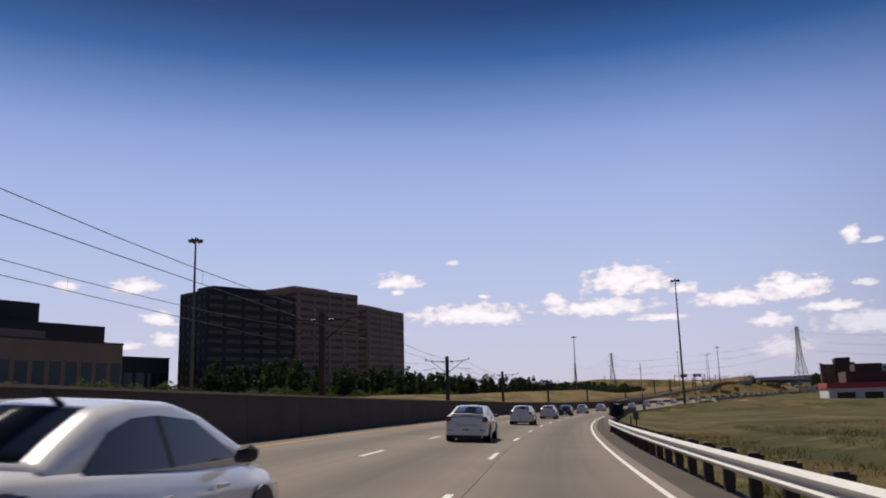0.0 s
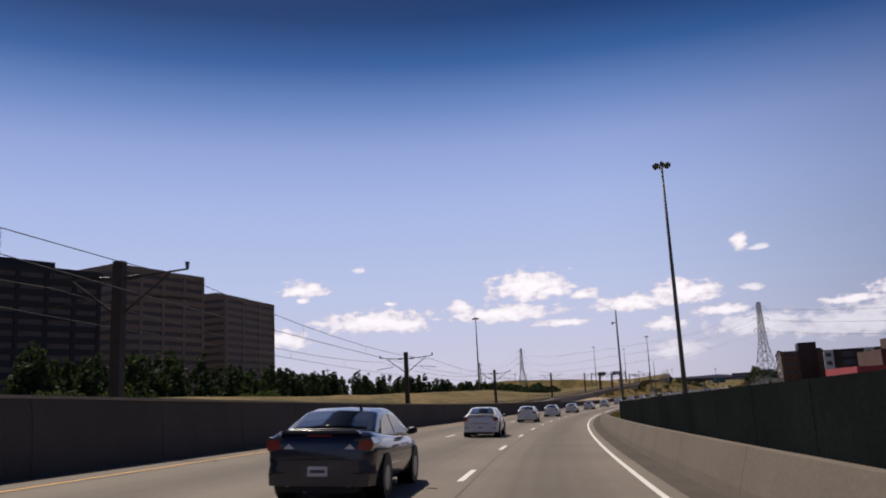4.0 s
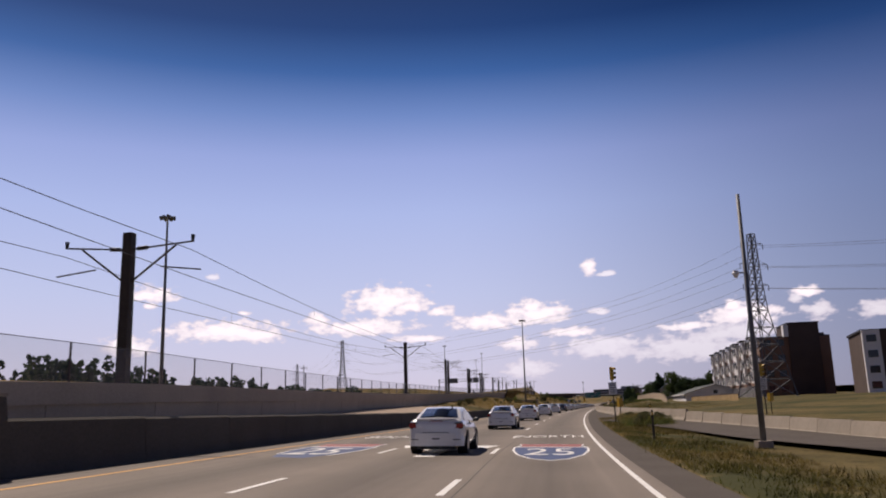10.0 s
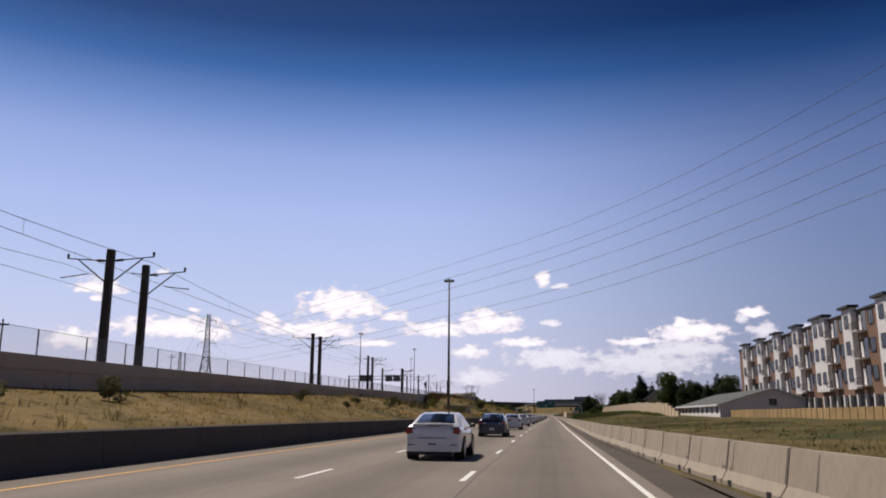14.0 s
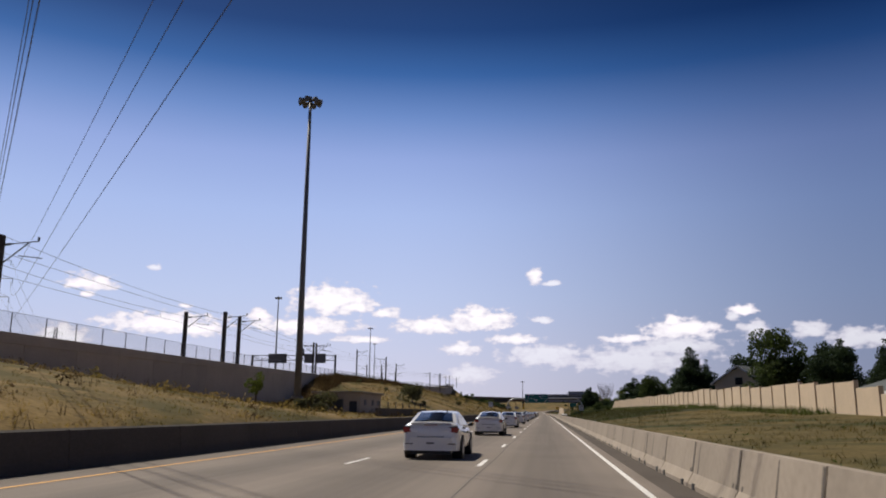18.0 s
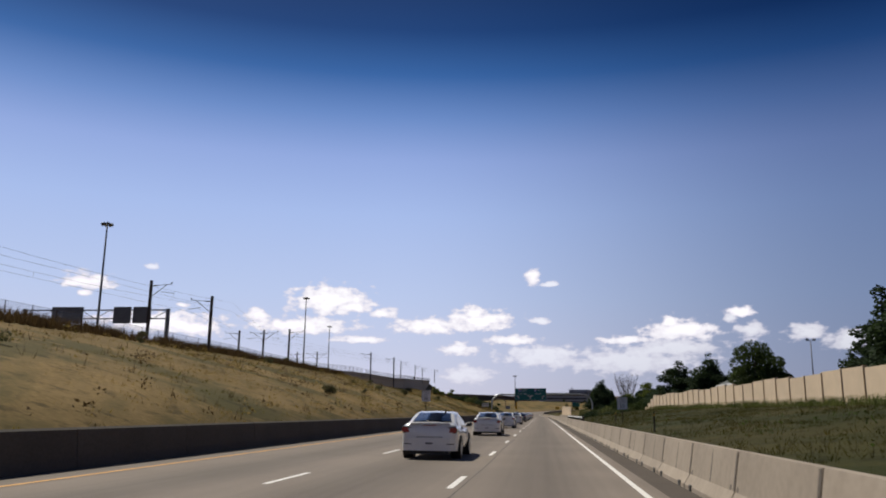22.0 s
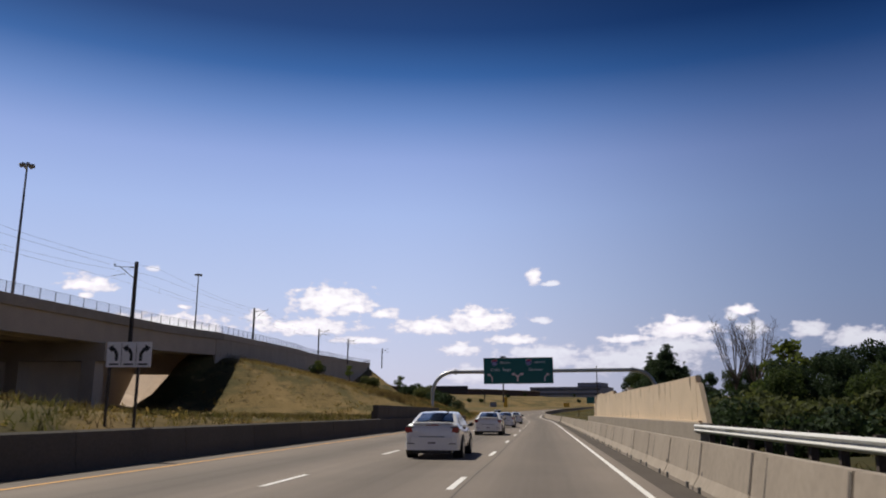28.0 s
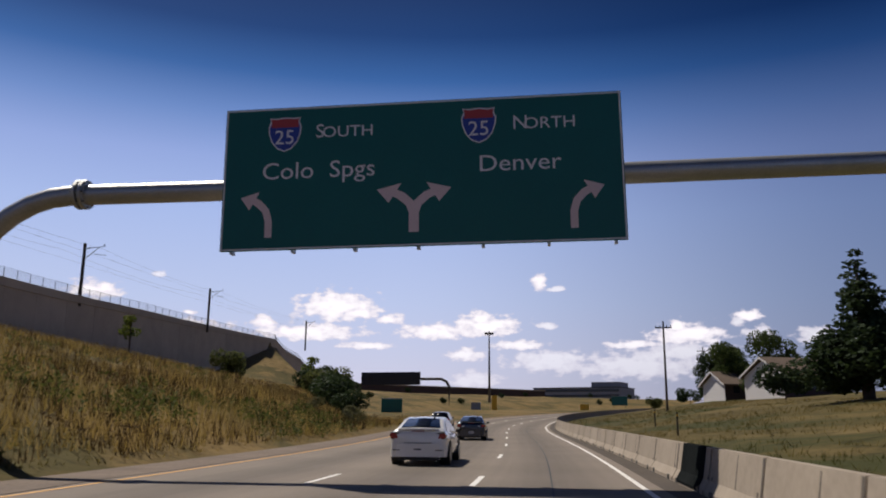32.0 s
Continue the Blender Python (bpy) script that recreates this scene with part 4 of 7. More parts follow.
w_beam("guardrail", -60, 50.5, -2.95, 0.42, "galvanised W-beam guardrail on dark wooden posts")
w_beam("guardrail", 704, 771, -6.1, 0.72, "galvanised W-beam guardrail behind the concrete barrier")

# beige noise wall along the berm, panel by panel
noise_wall = setting(put("noise_wall", Shape().sweep([[at(s, -24.1, ground_up(s, -24) - 0.5), at(s, -24.2, ground_up(s, -24) - 0.5), at(s, -24.2, ground_up(s, -24) + 1), at(s, -24.1, ground_up(s, -24) + 1)] for s in np.arange(531, 775, 6)], True), "beige"),
    "beige concrete noise wall of stepped panels on the grass berm", "wall")
k, i = 527.0, 0
while k < 774:
    e = k + 4.6
    g = ground_up(k + 2.3, -24)
    h = 2.62 + 0.12 * math.sin(i * 1.3)
    if k < 541:
        h = 1.1 + 0.5 * i
    put("panel", Shape().sweep([[at(s, -24 + a, b) for a, b in ((0.05, g - 0.8), (-0.12, g - 0.8), (-0.12, g + h), (0.05, g + h))] for s in (k + 0.06, e - 0.06)], True), "beige", noise_wall)
    put("post", Shape().sweep([[at(s, -24 + a, b) for a, b in ((0.16, g - 0.8), (-0.2, g - 0.8), (-0.2, g + h + 0.06), (0.16, g + h + 0.06))] for s in (k - 0.12, k + 0.06)], True), "beige", noise_wall)
    k, i = e, i + 1

# beige wall right behind the shoulder barrier
def wall_slab(name, parent, runs, d0, d1, low=1.0, material="beige"):
    """An upright slab along the road; runs are (station, top)."""
    return put(name, Shape().sweep([[at(s, d, z) for d, z in ((d0, low), (d1, low), (d1, top), (d0, top))] for s, top in runs], True), material, parent)


side_wall = setting(put("shoulder_wall", Shape().sweep([[at(s, -6.6 + a, b) for a, b in ((0, -0.8), (-0.3, -0.8), (-0.3, 1.15), (0, 1.15))] for s in np.linspace(773, 842.4, 18)], True), "beige"), "tall beige concrete noise wall with stepped top behind the barrier", "wall")
put("ledge", Shape().sweep([[at(s, -6.05 + a, b) for a, b in ((0, -0.6), (-0.5, -0.6), (-0.5, 1.08), (-0.04, 1.08))] for s in np.linspace(770, 845.8, 18)], True), "concrete", side_wall)
for s0, s1, z0, z1, parts in ((774, 792.5, 3.10, 3.15, 4), (792.5, 815.2, 3.17, 3.24, 5), (815.2, 829, 3.55, 3.47, 3), (829, 837.5, 3.66, 3.57, 2), (837.5, 839.6, 3.05, 3.04, 1)):
    cuts = np.linspace(s0, s1, parts + 1)
    for k, e in zip(cuts[:-1], cuts[1:]):
        t0, t1 = (z0 + (z1 - z0) * (v - s0) / (s1 - s0) for v in (k, e))
        wall_slab("panel", side_wall, ((k + 0.02, t0), (e - 0.02, t1)), -6.76, -6.96)
        wall_slab("post", side_wall, ((k - 0.02, t0 - 0.02), (k + 0.02, t0 - 0.02)), -6.775, -7.0)
        for q in range(3):
            c, drop = rng.uniform(k + 0.3, e - 0.3), rng.uniform(0.35, 1.1)
            w, foot = rng.uniform(0.04, 0.15), t1 - drop if q else 1.0
            head = min(t0, t1) - 0.02 if q else 1.0 + drop * 0.7
            put("streak", Shape().quad(*[at(s, -6.752, z) for s, z in ((c - w, head if q else foot), (c - w * 0.3, foot if q else head), (c + w * 0.3, foot if q else head), (c + w, head if q else foot))]), "streak", side_wall)
# the stepped end pier with its slanted edges, and the dark gaps
pier = wall_slab("end_post", side_wall, ((839.72, 1.02), (839.74, 3.41), (840.8, 3.43), (840.81, 2.66), (841.75, 2.64), (842.4, 1.02)), -6.70, -7.05)
wall_slab("gap_plate", side_wall, ((839.1, 3.38), (839.72, 3.38)), -6.98, -7.02, 2.9, "dark")
wall_slab("gap_plate", side_wall, ((814.65, 3.5), (815.18, 3.5)), -6.98, -7.02, 3.0, "dark")
for c, w, z in ((841.3, 0.30, 1.9), (840.9, 0.12, 2.3), (841.9, 0.16, 1.6)):
    put("streak", Shape().quad(*[at(s, -6.692, v) for s, v in ((c - w, 1.04), (c + w, 1.04), (c + w * 0.3, z), (c - w * 0.3, z))]), "streak", side_wall)
put("end_panel", Shape().sweep([[at(s, -6.8 + a, b) for a, b in ((0.04, 1.0), (-0.16, 1.0), (-0.16, z), (0.04, z))] for s, z in ((772.0, 1.05), (773.4, 2.75), (773.95, 2.78))], True), "beige", side_wall)


# ---- lamps, poles and wires ----
def high_mast(s, d, top, foot, arms=8):
    t = thing("high_mast_lamp", frame_at(s, d, foot), "tall grey steel high-mast lamp with a ring of floodlights", "street lamp", "high-mast lamps")
    h = top - foot
    put("pole", Shape().tube([(0, 0, -0.6), (0, 0, h * 0.5), (0, 0, h)], [0.33, 0.24, 0.14], 10), "steel_dark", t, smooth=True)
    put("base_plate", Shape().tube([(0, 0, -0.1), (0, 0, 0.12)], 0.55, 10), "steel_dark", t)
    put("ring", Shape().tube([(0.62 * math.cos(2 * math.pi * k / 16), 0.62 * math.sin(2 * math.pi * k / 16), h - 0.35) for k in range(17)], 0.06, 6), "steel_dark", t)
    put("hub", Shape().tube([(0, 0, h - 0.5), (0, 0, h + 0.15)], [0.22, 0.16], 8), "steel_dark", t)
    for k in range(arms):
        w = 2 * math.pi * k / arms
        m = pose(0, 0, h - 0.4) @ pose(0, 0, 0, 0, 0, math.degrees(w))
        put("floodlight", Shape().tube([(0.45, 0, 0.05), (0.85, 0, 0.0), (1.15, 0, -0.05)], [0.12, 0.25, 0.28], 8), "steel_dark", t, "round grey floodlight head", m=m)
    return t


for s, d, top, foot in ((114, 62.5, 30, 1.5), (370.7, 58.6, 31.2, 1.8), (546, 22.4, 31.6, 2.6), (724, 86.2, 37.9, 6), (853, 83.2, 41.2, 9),
                        (960, 105.7, 42.5, 10), (207.5, -13.1, 32.2, -0.4), (1036, 33, 20, 3)):
    high_mast(s, d, top, foot)


def twin_lamp(s, d, top, foot):
    t = thing("street_lamp", frame_at(s, d, foot), "slim dark lamp post with two small heads behind the noise wall", "street lamp", "twin lamp posts")
    h = top - foot
    put("pole", Shape().tube([(0, 0, -0.3), (0, 0, h)], [0.10, 0.06], 8), "steel_dark", t, smooth=True)
    put("cross_arm", Shape().tube([(-0.45, 0, h - 0.05), (0.45, 0, h - 0.05)], 0.035, 6), "steel_dark", t)
    for sx in (-1, 1):
        put("lamp_head", Shape().box(sx * 0.45 - 0.17, sx * 0.45 + 0.17, -0.2, 0.12, h - 0.02, h + 0.22), "steel_dark", t, "small floodlight head")


twin_lamp(690.5, -35.9, 11.5, 3.5)
twin_lamp(722, -35.2, 10.8, 3.5)


def camera_pole(s, d, top, foot, head_up, side, cabinet=True):
    t = thing("camera_pole", frame_at(s, d, foot), "slim grey steel pole with a small traffic camera", "pole")
    h = top - foot
    put("pole", Shape().tube([(0, 0, -0.4), (0, 0, h)], [0.12, 0.07], 8), "steel_dark", t, smooth=True)
    put("arm", Shape().tube([(0, 0, head_up), (side * 0.35, 0, head_up + 0.02)], 0.03, 6), "steel_dark", t)
    put("camera_dome", Shape().tube([(side * 0.38, 0, head_up + 0.1), (side * 0.38, 0, head_up - 0.02), (side * 0.38, 0, head_up - 0.18)], [0.10, 0.14, 0.06], 10), "sign_white", t, "small white camera dome")
    if cabinet:
        put("cabinet", Shape().box(0.12, 0.55, -0.25, 0.25, 0.3, 1.3), "steel", t, "grey equipment cabinet")
    put("foot_pad", Shape().tube([(0, 0, -0.1), (0, 0, 0.15)], 0.35, 8), "concrete", t)


camera_pole(181, -5.2, 10.3, -0.3, 9.4, -1)
camera_pole(296, -8.0, 9.6, -0.2, 6.6, -1, False)


def catenary_pole(name, s, d, foot, h=7.2, sides=(-1, 1), wide=0.20):
    t = thing("catenary_pole", frame_at(s, d, foot), "dark steel overhead-line pole with bracket arms", "pole", "overhead-line poles along the tracks")
    put("pole", Shape().box(-wide, wide, -wide, wide, -0.5, h, taper=0.12), "rust", t, "dark square steel pole")
    for k in sides:
        put("bracket_arm", Shape().tube([(0, 0, h - 0.65), (k * 2.6, 0, h - 0.45)], 0.035, 6), "rust", t)
        put("strut", Shape().tube([(0, 0, h - 2.0), (k * 1.9, 0, h - 0.55)], 0.04, 6), "rust", t)
        put("steady_arm", Shape().tube([(k * 1.3, 0, h - 1.35), (k * 2.9, 0, h - 1.55)], 0.03, 6), "rust", t)
        put("insulator", Shape().tube([(k * 0.35, 0, h - 0.62), (k * 0.75, 0, h - 0.59)], 0.08, 8), "dark", t)
        put("insulator", Shape().tube([(k * 2.55, 0, h - 0.45), (k * 2.55, 0, h - 0.2)], [0.05, 0.08], 6), "dark", t)
    return t


POLES = [(-40, 14.8, 0.6), (2, 14.8, 0.6), (47.6, 14.8, 0.65), (89.8, 14.8, 0.3), (128.7, 14.8, 0.1), (176.8, 14.8, 0.0), (230, 14.8, 0.3), (291.3, 15.4, 1.2), (359.7, 19.5, 2.3),
         (410.2, 24.0, 3.1), (414.9, 24.4, 3.1), (465.6, 29.1, 4.0), (469.5, 29.3, 4.0), (515.4, 33.6, 4.9), (519.5, 33.7, 4.9), (560.7, 40.6, 5.2), (560.2, 35.7, 5.1), (567.3, 36.8, 5.4), (610.7, 40.2, 6.0), (613.4, 40.5, 6.1),
         (665.9, 45.5, 9.0), (667.3, 38.5, 7.3), (717.0, 54.4, 8.3), (717.3, 49.9, 8.4), (718.5, 45.5, 8.7), (773.2, 60.9, 8.6), (775.2, 56.3, 8.8), (781.7, 43.8, 9.2), (819.5, 44.6, 10.5), (880.0, 52.4, 13.0), (932.4, 53.4, 14.2), (968.7, 59.5, 15.0), (1020, 76, 16.0)]
for s, d, foot in POLES:
    arms = {560.7: (1,), 560.2: (1,), 567.3: (1,), 665.9: (1,), 667.3: (-1,), 717.0: (-1,), 718.5: (1,), 781.7: (-1,), 819.5: (-1,), 414.9: (1,), 469.5: (1,), 519.5: (1,)}.get(s, (1,) if s > 830 else (-1, 1))
    if s == 819.5:
        catenary_pole("catenary_pole", s, d, 8.9, 8.8, arms, 0.17)
    else:
        catenary_pole("catenary_pole", s, d, foot, sides=arms, wide=0.20 if s < 600 else 0.15)


def hang(a, b, sag, n=8):
    a, b = Vector(a), Vector(b)
    return [a.lerp(b, i / n) - Vector((0, 0, sag * 4 * (i / n) * (1 - i / n))) for i in range(n + 1)]


def cable(name, pts, r, label, parent=None):
    ob = put(name, Shape().tube(pts, r, 4, False), "wire", parent)
    return tagged(ob, label, "cable") if parent is None else ob


LINE = [(-90, 15, 0.6)] + [p for p in POLES if p[0] not in (414.9, 469.5, 519.5, 560.7, 567.3, 613.4, 665.9, 717.0, 718.5, 773.2, 775.2)]
for side in (-1, 1):
    wire = thing("overhead_wire", Matrix(), "thin dark overhead wires of the rail line", "cable", "overhead wires")
    for (s0, d0, f0), (s1, d1, f1) in zip(LINE[:-1], LINE[1:]):
        a, b = at(s0, d0 - side * 2.55, f0 + 6.40), at(s1, d1 - side * 2.55, f1 + 6.40)
        messenger = hang(a, b, 0.6)
        contact = hang(a - Vector((0, 0, 1.02)), b - Vector((0, 0, 1.02)), 0.05)
        thin = 0.014 if s0 < 600 else 0.010
        put("messenger_wire", Shape().tube(messenger, thin, 4, False), "wire", wire)
        put("contact_wire", Shape().tube(contact, thin, 4, False), "wire", wire)
        for i in (2, 4, 6):
            put("dropper", Shape().tube([messenger[i], contact[i]], 0.008, 3, False), "wire", wire)


# chain-link fence on the rail wall
def chain_fence(s0, s1, off, up0, height, step, label):
    t = thing("chain_link_fence", Matrix(), label, "fence")
    k = s0
    while k < s1:
        e = min(k + step, s1)
        w0, w1 = lerp_table(k, WALL_D) + off, lerp_table(e, WALL_D) + off
        a, b = at(k, w0, TOP(k) + up0), at(e, w1, TOP(e) + up0)
        z = Vector((0, 0, height(k) if callable(height) else height))
        z1 = Vector((0, 0, height(e) if callable(height) else height))
        put("post", Shape().tube([a, a + z], 0.036, 6), "rust", t)
        put("mesh_panel", Shape().quad(a, b, b + z1, a + z), "chain_link", t, "wire mesh")
        put("top_rail", Shape().tube([a + z, b + z1], 0.012, 5, False), "wire", t)
        k = e
    return t


chain_fence(195, 470, 0.1, 0.0, lambda s: lerp_table(s, [(195, 0.6), (225, 0.7), (250, 0.8), (255, 1.65), (282, 1.2), (292, 1.1), (470, 1.15)]), 4.3, "chain-link fence on top of the rail wall")
chain_fence(470, 640, 0.1, 0.0, 1.2, 3.6, "chain-link fence on top of the higher rail wall")
chain_fence(640, 786, 0.6, -0.1, 1.4, 4.2, "chain-link fence along the top of the slope")
chain_fence(786, 1060, 0.1, 0.0, 1.1, 2.4, "steel mesh railing along the flyover's edge")


# steel lattice towers and their lines
def lattice_tower(s, d, top, foot, turn, base=6.0):
    t = thing("transmission_tower", frame_at(s, d, foot, turn), "tall dark steel lattice transmission tower", "tower", "transmission towers")
    h = top - foot
    levels = [(0, base / 2), (h * 0.28, base * 0.30), (h * 0.52, base * 0.16), (h * 0.70, base * 0.11), (h * 0.85, base * 0.09), (h, base * 0.07)]
    half = lambda z: float(np.interp(z, *zip(*levels)))
    for sx in (-1, 1):
        for sy in (-1, 1):
            put("leg", Shape().tube([(sx * w, sy * w, z) for z, w in levels], 0.12, 4), "steel_dark", t)
    zs = list(np.linspace(0, h * 0.52, 6)) + list(np.linspace(h * 0.52, h, 8))[1:]
    for z0, z1 in zip(zs[:-1], zs[1:]):
        a, b = half(z0), half(z1)
        for k in range(4):
            c, q = [(-1, -1), (1, -1), (1, 1), (-1, 1)][k], [(1, -1), (1, 1), (-1, 1), (-1, -1)][k]
            put("brace", Shape().tube([(c[0] * a, c[1] * a, z0), (q[0] * b, q[1] * b, z1)], 0.085, 3, False), "steel_dark", t)
            put("brace", Shape().tube([(q[0] * a, q[1] * a, z0), (c[0] * b, c[1] * b, z1)], 0.085, 3, False), "steel_dark", t)
            put("strut", Shape().tube([(c[0] * b, c[1] * b, z1), (q[0] * b, q[1] * b, z1)], 0.085, 3, False), "steel_dark", t)
    for z, w in ((h * 0.68, 3.0), (h * 0.81, 3.3), (h * 0.94, 2.6)):
        for sx in (-1, 1):
            arm = Shape()
            for sy in (-1, 1):
                arm.tube([(sx * half(z), sy * half(z), z), (sx * w, 0, z)], 0.05, 3, False)
            arm.tube([(sx * half(z), 0, z + 0.9), (sx * w, 0, z)], 0.04, 3, False)
            put("cross_arm", arm, "steel_dark", t)
            put("insulator", Shape().tube([(sx * w, 0, z), (sx * w, 0, z - 1.1)], 0.07, 5), "dark", t)
    return t


TOWER_R, TOWER_L = (426, -35.2, 33.3, 1.6), (631, 118, 35, 4)
lattice_tower(*TOWER_R, turn=30, base=7.5)
lattice_tower(*TOWER_L, turn=30, base=7)
lattice_tower(780, 200, 34, 2, 30, 7)
lattice_tower(300, -190, 36, 1, 30, 7)
lines = thing("power_line", Matrix(), "thin high-voltage lines crossing over the freeway", "cable")
for z, near_up, far_up in ((0.66, 19.3, 16.9), (0.79, 23.8, 21.1), (0.92, 26.7, 27.2)):
    for off in (-1, 1):
        a = frame_at(TOWER_R[0], TOWER_R[1], TOWER_R[3], 30) @ Vector((off * 2.9, 0, (TOWER_R[2] - TOWER_R[3]) * z))
        b = frame_at(TOWER_L[0], TOWER_L[1], TOWER_L[3], 30) @ Vector((off * 2.9, 0, (TOWER_L[2] - TOWER_L[3]) * z))
        c = frame_at(300, -190, 1, 30) @ Vector((off * 2.9, 0, 35 * z))
        e = frame_at(780, 200, 2, 30) @ Vector((off * 2.9, 0, 32 * z))
        span = hang(at(437.6 + off * 5.7, -35, near_up), at(630.2 + off * 4.3, 118, far_up), 1.5, 24)
        da, db = a - span[0], b - span[-1]
        span = [q + da * max(0, 1 - i / 6) ** 2 + db * max(0, 1 - (24 - i) / 5) ** 2 for i, q in enumerate(span)]
        put("conductor", Shape().tube(span, 0.026, 4, False), "wire", lines)
        put("conductor", Shape().tube(hang(a, c, 8.0, 16), 0.026, 4, False), "wire", lines)
        put("conductor", Shape().tube(hang(b, e, 6.0, 10), 0.026, 4, False), "wire", lines)


def utility_pole(s, d, top, foot):
    t = thing("utility_pole", frame_at(s, d, foot), "plain dark utility pole with crossarm", "pole")
    put("pole", Shape().tube([(0, 0, -0.5), (0, 0, top - foot)], [0.16, 0.10], 8), "bark", t)
    put("crossarm", Shape().box(-1.0, 1.0, -0.06, 0.06, top - foot - 0.9, top - foot - 0.75), "bark", t)
    for x in (-0.9, -0.4, 0.4, 0.9):
        put("insulator", Shape().tube([(x, 0, top - foot - 0.75), (x, 0, top - foot - 0.55)], 0.05, 5), "dark", t)


for s, d, top, foot in ((330, 95, 15, 2), (420, 120, 16, 2), (945, -16, 12.5, 2), (1010, -22, 13, 4), (470, 75, 14, 3), (560, 95, 16, 4)):
    utility_pole(s, d, top, foot)


# ---- overhead sign on its curved pipe ----
def arc(c, r, a0, a1, n=8):
    return [(c[0] + r * math.cos(a0 + (a1 - a0) * i / n), 0, c[1] + r * math.sin(a0 + (a1 - a0) * i / n)) for i in range(n + 1)]


gantry = thing("sign_gantry", frame_at(866, 0, 0), "grey steel pipe gantry spanning the freeway", "sign gantry")
pipe = [(-17.3, 0, 0.2), (-17.3, 0, 4.4)] + arc((-13.9, 4.4), 3.4, math.pi, math.pi / 2)[1:] + [(-9, 0, 7.82), (0, 0, 7.98), (9, 0, 8.1), (14.6, 0, 8.15)] + arc((14.6, 4.75), 3.4, math.pi / 2, 0)[1:] + [(18.0, 0, 0.4)]
put("pipe", Shape().tube(pipe, 0.30, 14), "steel", gantry, "grey steel pipe", smooth=True)
for x in (-13.6, 14.4):
    for dx in (-0.09, 0.09):
        put("flange", Shape().tube([(x + dx - 0.05, 0, 7.81 if x < 0 else 8.15), (x + dx + 0.05, 0, 7.81 if x < 0 else 8.15)], 0.44, 14), "steel", gantry)
    for k in range(8):
        w = 2 * math.pi * k / 8
        put("bolt", Shape().tube([(x - 0.2, 0.38 * math.cos(w), (7.81 if x < 0 else 8.15) + 0.38 * math.sin(w)), (x + 0.2, 0.38 * math.cos(w), (7.81 if x < 0 else 8.15) + 0.38 * math.sin(w))], 0.03, 5), "steel_dark", gantry)
for x in (-17.3, 18.0):
    put("footing", Shape().tube([(x, 0, -0.5), (x, 0, 0.7)], 0.55, 12), "concrete", gantry)


